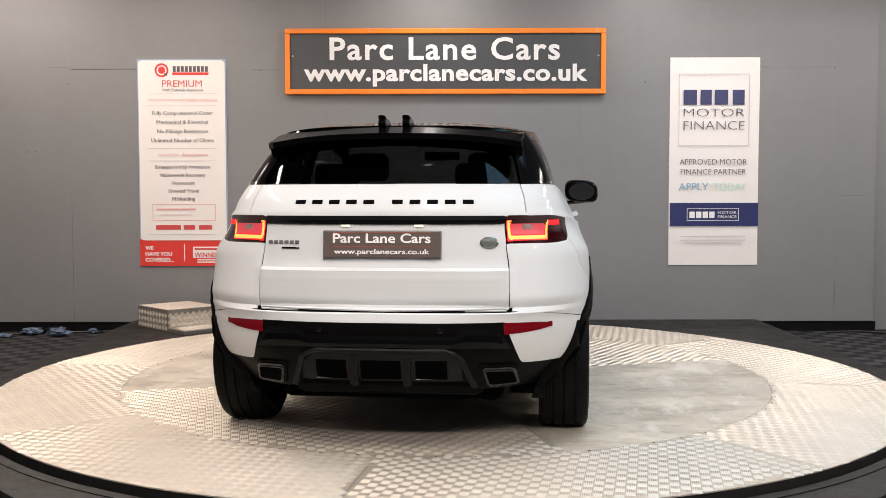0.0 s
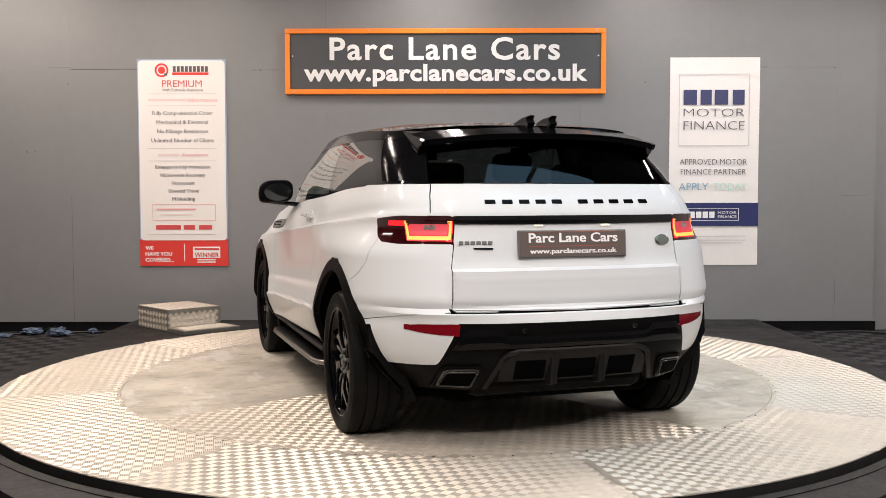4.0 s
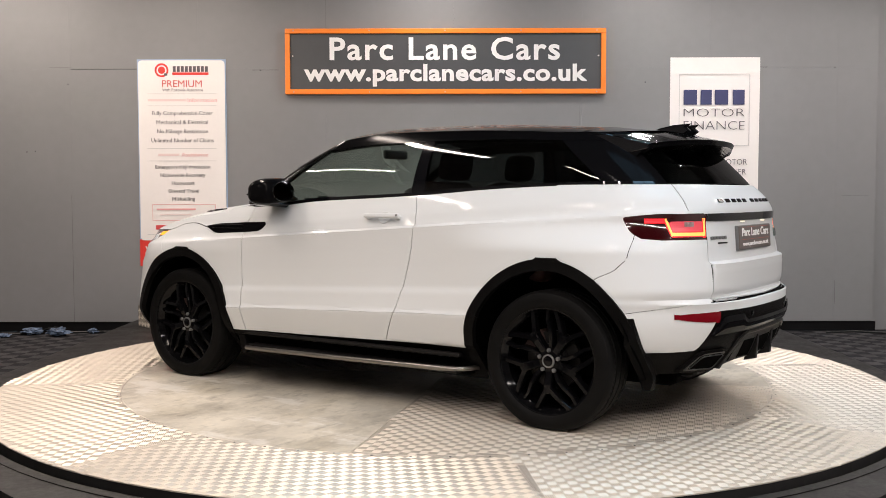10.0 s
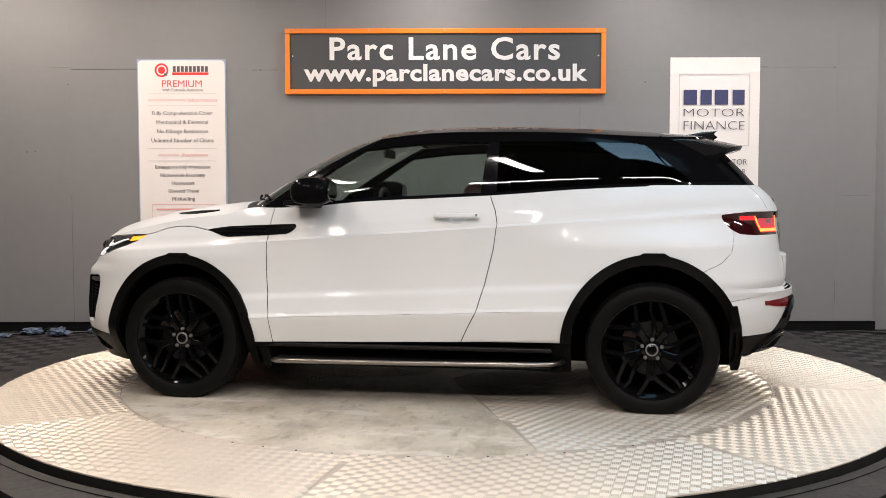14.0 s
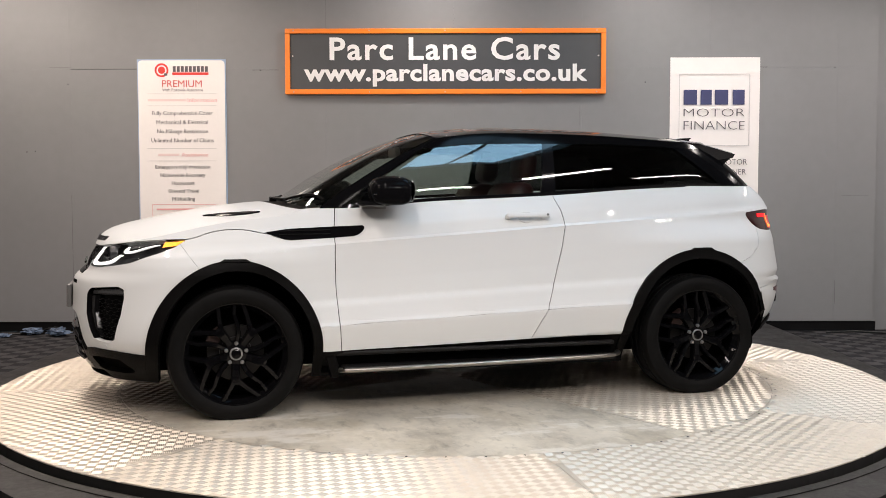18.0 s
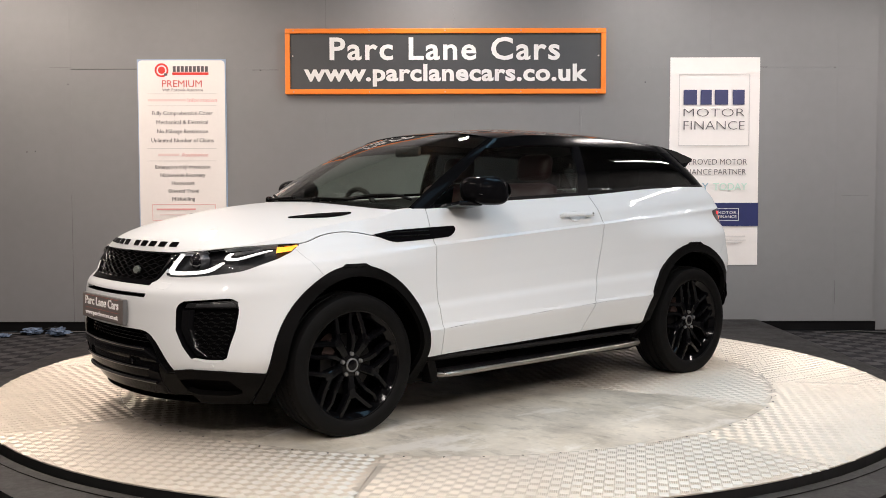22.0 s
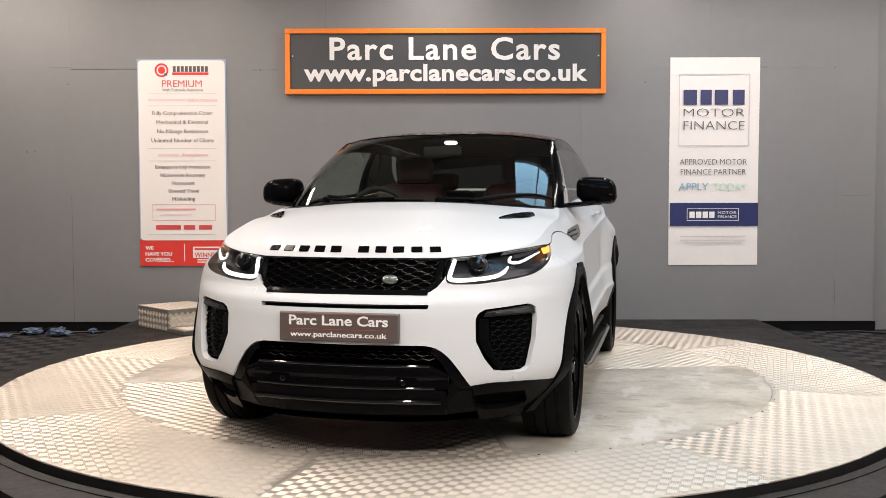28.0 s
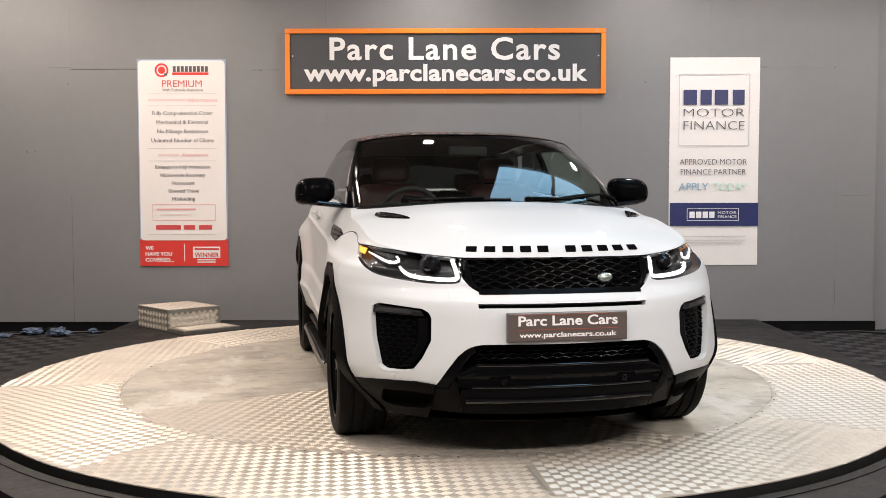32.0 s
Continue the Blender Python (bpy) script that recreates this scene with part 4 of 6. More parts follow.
def f_hood(co):
    """Above zero on the bonnet's side of the shut line."""
    x = co.x
    if x < 1.58:
        return co.z - smooth_table(HOOD_LINE, x)
    return co.z - lerp_table([(-1.7, 0.893), (-1.605, 0.893), (-1.36, 0.907), (-1.12, 0.925), (-0.89, 0.936), (-0.76, 0.938)], co.y - x)


def f_cowl(co):
    """Below zero behind the bonnet's rear edge."""
    return co.x - 1.135 + 0.16 * (co.y / 0.75) ** 2


def f_bumper_rear(co):
    return co.z - lerp_table([(-2.2, 0.655), (-2.05, 0.653), (-1.70, 0.598)], co.x)


def bumper_gap(y):
    """The bumper's shut line is wider under the tailgate than at the corners."""
    return 0.7 + 1.2 * min(1.0, max(0.0, (0.62 - y) / 0.06))


def f_low(co):
    if co.x > 1.2:
        return co.z - lerp_table([(1.2, 0.345), (1.80, 0.350), (1.95, 0.364), (2.05, 0.368), (2.20, 0.33)], co.x)
    return co.z - lerp_table(SIDE_LOW, co.x)


def f_rear_panel(co):
    """The line from the tail lamp forward to the rear arch."""
    away = co.x - lerp_table([(0.70, -1.50), (0.772, -1.608), (0.804, -1.68), (0.861, -1.735), (0.95, -1.75), (1.0, -1.75)], co.z)
    return away * lerp_table([(0.70, 0.55), (0.77, 0.48), (0.80, 0.48), (0.84, 0.75), (0.90, 1.0)], co.z)


def f_wing(co):
    """The line from the headlamp's tail down to the front arch; above zero on the bumper."""
    return (co.x - 1.518 - (co.z - 0.80) * 0.75) * 0.8


def lamp_q(co):
    return HEADLAMP(co.y - co.x, co.z)


def tail_q(co):
    return TAIL_LAMP(co.y + co.x, co.z)


GAP = 0.0023


def build_shell():
    bm = bmesh.new()
    cols = [i / 56 for i in range(56)] + [1 + i / 116 for i in range(116)] + [2 + i / 60 for i in range(61)]
    rows = 88
    grid = []
    for s in cols:
        grid.append([bm.verts.new(shell_point(s, j / rows)) for j in range(rows + 1)])
    for a, b in zip(grid, grid[1:]):
        for j in range(rows):
            bm.faces.new((a[j], a[j + 1], b[j + 1], b[j]))
    # bonnet over the nose
    last = len([s for s in cols if s <= 1 + (FRONT_X - 0.86) / (FRONT_X - BACK_X)])
    wn = 22
    prev = None
    for i in range(last):
        e = grid[i][rows]
        line = [e]
        for k in range(1, wn + 1):
            w = 1 - k / wn
            w = w ** 0.85
            y = e.co.y * w
            line.append(bm.verts.new((e.co.x, y, hood_height(e.co.x, y, e.co.y, e.co.z))))
        if prev:
            for k in range(wn):
                q = (prev[k], prev[k + 1], line[k + 1], line[k])
                if len(set(q)) == 4:
                    bm.faces.new(q)
        prev = line
    bmesh.ops.remove_doubles(bm, verts=bm.verts[:], dist=0.0004)
    # shoulder crease: edges exactly on it
    for level in (0.958, 0.970):
        cut_sheet(bm, lambda c: c.z + 0.066 * c.x - level, lambda c: -1.32 < c.x < 1.05 and c.y > 0.6 and 0.85 < c.z < 1.12)
        for v in bm.verts:
            if -1.29 < v.co.x < 1.05 and v.co.y > 0.6 and abs(v.co.z + 0.066 * v.co.x - level) < 0.0015:
                v.co.y = half_width(v.co.x, v.co.z)
    # openings first, then lamps, then shut lines
    cut_sheet(bm, f_cowl, lambda c: 0.85 < c.x < 1.2 and c.z > 1.06)
    cut_sheet(bm, lambda c: ARCH_FI(c.x, c.z), lambda c: 0.8 < c.x < 1.85 and c.y > 0.6 and c.z < 0.95)
    cut_sheet(bm, lambda c: ARCH_FO(c.x, c.z), lambda c: 0.8 < c.x < 1.9 and c.y > 0.6 and c.z < 0.95)
    cut_sheet(bm, lambda c: ARCH_RI(c.x, c.z), lambda c: -1.9 < c.x < -0.7 and c.y > 0.5 and c.z < 0.95)
    cut_sheet(bm, lambda c: ARCH_RO(c.x, c.z), lambda c: -1.9 < c.x < -0.7 and c.y > 0.5 and c.z < 0.95)
    cut_sheet(bm, f_low)
    cut_sheet(bm, lamp_q, front)
    cut_sheet(bm, lambda c: FOG(c.y, c.z), front)
    cut_sheet(bm, lambda c: GRILLE(c.y, c.z), front)
    cut_sheet(bm, lambda c: MOUTH(c.y, c.z), front)
    cut_sheet(bm, lambda c: SLOT(c.y, c.z), front)
    cut_sheet(bm, lambda c: INTAKE(c.y, c.z), front)
    cut_sheet(bm, f_tail_foot, lambda c: c.x < -1.60 and c.z < 0.45)
    cut_sheet(bm, tail_q, rear)
    cut_sheet(bm, lambda c: GATE_BAR(c.y, c.z), rear)
    cut_sheet(bm, lambda c: REFLECTOR(c.y, c.z), rear)
    cut_sheet(bm, lambda c: VALANCE(c.y, c.z), lambda c: c.x < -1.6)
    cut_sheet(bm, lambda c: VENT(c.x, c.z), lambda c: 0.5 < c.x < 1.3 and c.y > 0.6)
    # slim dark strip that draws the shade under the door crease
    for d in (0.0008, -0.0008):
        cut_sheet(bm, lambda c: f_crease(c) - d, lambda c: -0.95 < c.x < 0.98 and c.y > 0.6 and 0.4 < c.z < 0.62)
    for d in (GAP, -GAP):
        cut_sheet(bm, lambda c: DOOR(c.x, c.z) - d, lambda c: -0.7 < c.x < 1.0 and c.y > 0.6)
        cut_sheet(bm, lambda c: f_hood(c) - d, lambda c: c.x > 1.02 and 0.84 < c.z < 1.06)
        cut_sheet(bm, lambda c: GATE(c.y, c.z) - d, lambda c: c.x < -1.7)
        cut_sheet(bm, lambda c: f_bumper_rear(c) - d * bumper_gap(c.y), lambda c: c.x < -1.69 and 0.5 < c.z < 0.75)
        cut_sheet(bm, lambda c: f_wing(c) - d * 0.3, lambda c: 1.4 < c.x < 1.7 and 0.74 < c.z < 0.94 and c.y > 0.6)
        cut_sheet(bm, lambda c: f_rear_panel(c) - d * 0.7, lambda c: -1.85 < c.x < -1.5 and 0.7 < c.z < 1.0)
    return bm


def sort_face(c):
    """Which part a face of the shell belongs to."""
    x, y, z = c
    if ARCH_FI(x, z) < 0 and y > 0.6 or ARCH_RI(x, z) < 0 and y > 0.55:
        return "hole"
    if x < -1.62 and f_tail_foot(c) < 0:
        return "hole"
    if y > 0.6 and 0.8 < x < 1.9 and ARCH_FO(x, z) < 0:
        return "arch_front"
    if y > 0.6 and x < -0.7 and ARCH_RO(x, z) < 0 and x > -1.84:
        return "arch_rear"
    if x > 1.25:
        if lamp_q(c) < 0:
            return "headlamp"
        if GRILLE(y, z) < 0 and x > 1.9:
            return "grille"
        if FOG(y, z) < 0:
            return "fog_recess"
        if MOUTH(y, z) < 0:
            return "mouth"
        if SLOT(y, z) < 0:
            return "slot"
        if INTAKE(y, z) < 0:
            return "intake"
    if f_low(c) < 0 and x > -1.62:
        return "lower_front" if x > 1.25 else "sill"
    if x < -1.35:
        if tail_q(c) < 0:
            return "tail_lamp"
        if x < -1.69:
            if REFLECTOR(y, z) < 0:
                return "reflector"
            if VALANCE(y, z) < 0:
                return "valance"
            if abs(f_bumper_rear(c)) < GAP * bumper_gap(y) and (y < 0.6 or x > -1.99):
                return "gap"
            if f_bumper_rear(c) < 0:
                return "rear_bumper"
            if GATE_BAR(y, z) < 0:
                return "gate_bar"
            g = GATE(y, z)
            if abs(g) < GAP and not (z > 1.07 and z < 1.077 and y < 0.55):
                return "gap"
            if g < 0:
                return "tailgate"
        if 0.7 < z < 1.0 and abs(f_rear_panel(c)) < GAP * 0.7:
            return "gap"
    if VENT(x, z) < 0 and y > 0.6 and x > 0.5:
        return "vent"
    # crease shade, kept with the dark shut lines
    if y > 0.6 and -0.95 < x < 0.98 and abs(f_crease(c)) < 0.0008:
        return "gap"
    if y > 0.6 and -0.7 < x < 1.0:
        d = DOOR(x, z)
        if abs(d) < GAP:
            return "gap"
        if d < 0:
            return "door"
    if x > 1.02 or (x > 0.84 and z > 1.088 and y < 0.80):
        h = f_hood(c) if x > 1.02 else 1
        if z > 0.84 and abs(h) < GAP:
            return "gap"
        if h > 0 and z > 0.84:
            return "cowl" if f_cowl(c) < 0 and y < 0.76 and z > 1.08 else "bonnet"
    if x > 1.25:
        if 0.74 < z < 0.94 and y > 0.6 and abs(f_wing(c)) < GAP * 0.3:
            return "gap"
        return "front_bumper" if f_wing(c) > 0 or z < 0.6 else "wing"
    return "quarter" if x < 0.2 else "wing"


# ---- the car: body parts ----
CAR = thing("car", "white three-door SUV with black roof, black alloy wheels, lights on", "car")


def sheet_to_bm(coords, faces):
    bm = bmesh.new()
    used = {}
    for f in faces:
        vs = []
        for i in f:
            if i not in used:
                used[i] = bm.verts.new(coords[i])
            vs.append(used[i])
        try:
            bm.faces.new(vs[::-1])
        except ValueError:
            pass
    bm.normal_update()
    return bm


def flip(bm):
    """The same sheet on the other side of the car."""
    b2 = bm.copy()
    for v in b2.verts:
        v.co.y = -v.co.y
    bmesh.ops.reverse_faces(b2, faces=b2.faces[:])
    b2.normal_update()
    return b2


def join(a, b):
    me = bpy.data.meshes.new("tmp")
    b.to_mesh(me)
    a.from_mesh(me)
    bpy.data.meshes.remove(me)
    b.free()
    bmesh.ops.remove_doubles(a, verts=[v for v in a.verts if abs(v.co.y) < 0.002], dist=0.0015)
    return a


def lift(bm, d):
    bm.normal_update()
    for v, n in [(v, v.normal.copy()) for v in bm.verts]:
        v.co += n * d
    return bm


def rim_in(bm, depth, shift=None):
    """Turn the sheet's open border inward as a flange, to give the panel thickness."""
    bm.normal_update()
    edges = [e for e in bm.edges if e.is_boundary and not (abs(e.verts[0].co.y) < 0.002 and abs(e.verts[1].co.y) < 0.002)]
    norms = {v: v.normal.copy() for e in edges for v in e.verts}
    made = bmesh.ops.extrude_edge_only(bm, edges=edges)["geom"]
    for v in [g for g in made if isinstance(g, bmesh.types.BMVert)]:
        best, bd = None, 1e9
        for e in v.link_edges:
            o = e.other_vert(v)
            if o in norms and (o.co - v.co).length_squared < bd:
                best, bd = o, (o.co - v.co).length_squared
        n = norms[best] if best else Vector((0, 0, 1))
        v.co += shift if shift is not None else n * -depth
    return bm


def sink(bm, vec):
    """Push a whole patch inward and leave walls round it."""
    bm.normal_update()
    edges = [e for e in bm.edges if e.is_boundary and not (abs(e.verts[0].co.y) < 0.002 and abs(e.verts[1].co.y) < 0.002)]
    made = bmesh.ops.extrude_edge_only(bm, edges=edges)["geom"]
    rim = {g for g in made if isinstance(g, bmesh.types.BMVert)}
    for v in bm.verts:
        if v not in rim:
            v.co += vec
    bm.normal_update()
    return bm


def pair(name, bm, mat, parent=None, label="", smooth=True):
    a = part(name, bm.copy(), mat, parent or CAR, label, smooth)
    b = part(name, flip(bm), mat, parent or CAR, label, smooth)
    bm.free()
    return a, b


def whole(name, bm, mat, parent=None, label="", smooth=True):
    return part(name, join(bm, flip(bm)), mat, parent or CAR, label, smooth)


def build_body():
    bm = build_shell()
    bm.verts.index_update()
    bm.normal_update()
    coords = [v.co.copy() for v in bm.verts]
    groups = {}
    for f in bm.faces:
        groups.setdefault(sort_face(f.calc_center_median()), []).append([v.index for v in f.verts])
    bm.free()

    def get(k):
        return sheet_to_bm(coords, groups.get(k, []))
    made = {}
    whole("bonnet", rim_in(get("bonnet"), 0.02), PAINT, label="white bonnet")
    whole("cowl", get("cowl"), PLASTIC, label="black plastic cowl below the windscreen")
    made["bumper"] = whole("front_bumper", rim_in(get("front_bumper"), 0.03), PAINT, label="white front bumper")
    made["rear_bumper"] = whole("rear_bumper", rim_in(get("rear_bumper"), 0.03), PAINT)
    made["gate"] = whole("tailgate", rim_in(get("tailgate"), 0.02), PAINT)
    made["doors"] = pair("door", rim_in(get("door"), 0.02), PAINT)
    pair("wing", rim_in(get("wing"), 0.02), PAINT)
    pair("rear_quarter", rim_in(get("quarter"), 0.02), PAINT)
    pair("sill", get("sill"), PLASTIC, label="black plastic sill")
    whole("valance", rim_in(get("valance"), 0.02), PLASTIC, label="black plastic rear valance")
    pair("lower_bumper", rim_in(lift(get("lower_front"), 0.006), 0.03), PLASTIC, label="black lower bumper")
    for k in ("arch_front", "arch_rear"):
        trim = get(k)
        for v in trim.verts:
            v.co.y *= max(1.0, smooth_width(v.co.x, v.co.z) / half_width(v.co.x, v.co.z))
        pair("wheel_arch_trim", rim_in(lift(trim, 0.003), 0.03), PLASTIC, label="black plastic wheel arch trim")
    whole("shut_line", lift(get("gap"), -0.006), DARK, label="dark shut lines between panels and painted shade under the door crease", smooth=False)
    # recesses coloured with their own shade
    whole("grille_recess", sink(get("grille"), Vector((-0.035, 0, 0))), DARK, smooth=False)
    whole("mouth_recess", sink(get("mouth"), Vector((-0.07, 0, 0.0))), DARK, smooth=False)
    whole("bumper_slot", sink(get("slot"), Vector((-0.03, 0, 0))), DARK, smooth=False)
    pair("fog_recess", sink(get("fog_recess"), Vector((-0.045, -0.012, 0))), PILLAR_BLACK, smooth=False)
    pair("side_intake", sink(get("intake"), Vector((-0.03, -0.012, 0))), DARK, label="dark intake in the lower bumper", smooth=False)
    pair("side_vent", lift(get("vent"), 0.004), PILLAR_BLACK, label="gloss black side vent")
    whole("tailgate_bar", lift(get("gate_bar"), 0.006), GLOSS, made["gate"], "gloss black tailgate strip")
    pair("rear_reflector", lift(get("reflector"), 0.003), RED_LENS, label="red rear reflector")
    head = get("headlamp")
    tail = get("tail_lamp")
    build_headlamps(head)
    build_tail_lamps(tail)
    return made


def strip_on(sheet_bm, test, d):
    """A patch of a sheet picked by a test, lifted off it by d."""
    b = sheet_bm.copy()
    b.normal_update()
    gone = [f for f in b.faces if not test(f.calc_center_median())]
    bmesh.ops.delete(b, geom=gone, context="FACES")
    return lift(b, d)


def nose_at(y, z, d=0.0):
    """Forward place of the nose's skin at a width and height."""
    x = 2.0
    for _ in range(4):
        w = min(0.999, abs(y) / half_width(x, z))
        x = FRONT_X + (smooth_table(NOSE, z) - FRONT_X) * (1 - w ** NOSE_N) ** (1 / NOSE_N)
    return x + d


def ribbon(pts, wide, side):
    """A slim light guide just under the lamp's lens."""
    bm = bmesh.new()
    rings = []
    n = len(pts)
    for i, ((y, z), w) in enumerate(zip(pts, wide)):
        (y0, z0), (y1, z1) = pts[max(0, i - 1)], pts[min(n - 1, i + 1)]
        k = math.hypot(y1 - y0, z1 - z0)
        ny, nz = -(z1 - z0) / k * w / 2, (y1 - y0) / k * w / 2
        rings.append([bm.verts.new((nose_at(y + a * ny, z + a * nz, d), (y + a * ny) * side, z + a * nz)) for a, d in ((-1, -0.022), (-1, -0.007), (1, -0.007), (1, -0.022))])
    for r0, r1 in zip(rings, rings[1:]):
        for k in range(4):
            bm.faces.new((r0[k], r0[(k + 1) % 4], r1[(k + 1) % 4], r1[k]))
    bm.faces.new(rings[0][::-1])
    bm.faces.new(rings[-1])
    bmesh.ops.recalc_face_normals(bm, faces=bm.faces[:])
    return bm


def build_headlamps(sheet):
    for y_side in (1, -1):
        s = sheet.copy() if y_side > 0 else flip(sheet)
        lamp = part("headlamp", sink(s.copy(), Vector((-0.05, -0.02 * y_side, 0))), LAMP_DARK, CAR, "clear headlamp with a white daylight strip")
        fine = s.copy()
        for edge in (lambda c: abs(c.y) - c.x + 0.890, lambda c: c.z - 0.900 - 0.1 * (abs(c.y) - c.x + 0.890), lambda c: lamp_q(Vector((c.x, abs(c.y), c.z))) + 0.006):
            cut_sheet(fine, edge)
        # daylight blade: down the inner edge, along the bottom and up again, and out towards the wing
        guide = [(0.456, 0.886), (0.453, 0.865), (0.448, 0.843), (0.444, 0.822), (0.445, 0.810), (0.455, 0.803), (0.480, 0.801), (0.520, 0.802), (0.560, 0.805), (0.600, 0.809), (0.630, 0.815), (0.650, 0.824), (0.664, 0.838), (0.673, 0.853)]
        part("daylight_strip", ribbon(guide, [0.0145, 0.0155] + [0.0165] * 9 + [0.0155, 0.013, 0.008], y_side), DAY_GLOW, lamp, "lit white daylight strip")
        hook = [(0.679, 0.895), (0.672, 0.884), (0.673, 0.874), (0.690, 0.868), (0.712, 0.869), (0.732, 0.877), (0.752, 0.889), (0.770, 0.900), (0.784, 0.908)]
        part("daylight_hook", ribbon(hook, [0.008, 0.010, 0.011, 0.012, 0.012, 0.012, 0.011, 0.009, 0.006], y_side), DAY_SOFT, lamp, "softly lit white hook")
        part("reflector_blade", ribbon([(0.690, 0.893), (0.712, 0.897), (0.740, 0.904), (0.762, 0.912)], [0.014, 0.016, 0.012, 0.006], y_side), LAMP_GREY, lamp)
        part("side_marker", strip_on(fine, lambda c: abs(c.y) - c.x > -0.890 and c.z > 0.900 + 0.1 * (abs(c.y) - c.x + 0.890) and lamp_q(Vector((c.x, abs(c.y), c.z))) < -0.006, -0.006), AMBER_GLOW, lamp, "lit amber side lamp")
        z = 0.858
        for k, (r, mat, nm) in enumerate(((0.046, LAMP_GREY, "projector_ring"), (0.040, GLOSS, "projector_lens"))):
            b = turned([(r, -0.03), (r, 0.0), (r * 0.86, 0.012), (r * 0.45, 0.02 + 0.008 * k)], 28, axis="x", at=(1.955 + 0.012 * k, 0.543 * y_side, z))
            part(nm, b, mat, lamp, smooth=True)
        part("lamp_lens", lift(s.copy(), 0.001), LENS, lamp, "clear lamp lens", True)
        fine.free()
        s.free()


def build_tail_lamps(sheet):
    for y_side in (1, -1):
        s = sheet.copy() if y_side > 0 else flip(sheet)
        lamp = part("tail_lamp", rim_in(s.copy(), 0.02), RED_DARK, CAR, "lit red tail lamp in a dark surround", True)
        fine = s.copy()
        bmesh.ops.subdivide_edges(fine, edges=fine.edges[:], cuts=1, use_grid_fill=True)

        def inner(c, m):
            q = abs(c.y) + c.x
            return polygon_u(q, c.z) + m
        polygon_u = polygon([(-1.445, 0.962), (-1.445, 1.066), (-1.115, 1.066), (-1.165, 0.962)])
        for m in (0.001, 0.006, 0.022, 0.028):
            cut_sheet(fine, lambda c: inner(c, m))
        for f in (lambda c: c.z - 1.012, lambda c: abs(c.y) + c.x + 1.345, lambda c: abs(c.y) + c.x + 1.27, lambda c: c.z - 1.030, lambda c: c.z - 1.052, lambda c: abs(c.y) + c.x + 1.00, lambda c: abs(c.y) + c.x + 1.415):
            cut_sheet(fine, f)

        def band_of(c, lo, hi):
            """Between two insets of the lamp's panel: a U open at the top, with a tongue along the side."""
            d, q = -inner(c, 0), abs(c.y) + c.x
            return lo < d < hi and c.z < 1.052 and not (c.z > 1.030 and -1.415 < q < -1.15)

        def tongue(c):
            return inner(c, 0) > -0.002 and 1.030 < c.z < 1.052 and -1.14 < abs(c.y) + c.x < -1.00
        part("light_strip", strip_on(fine, lambda c: band_of(c, 0.006, 0.022), 0.004), TAIL_CORE, lamp, "lit yellow-orange light strip")
        part("light_edge", strip_on(fine, lambda c: band_of(c, 0.001, 0.006) or tongue(c), 0.003), TAIL_RED, lamp, "lit deep red edge of the strip")
        part("light_edge", strip_on(fine, lambda c: band_of(c, 0.022, 0.028), 0.003), TAIL_RED, lamp, "lit deep red edge of the strip")
        part("red_panel", strip_on(fine, lambda c: inner(c, 0) < -0.028 and c.z < 1.052, 0.002), TAIL_GLOW, lamp, "dim pinkish red panel")
        part("clear_block", strip_on(fine, lambda c: inner(c, 0) < -0.030 and 1.012 < c.z < 1.052 and -1.345 < abs(c.y) + c.x < -1.27, 0.004), CLEAR_RED, lamp, "pale clear reversing lamp block")
        fine.free()
        s.free()


BODY = build_body()


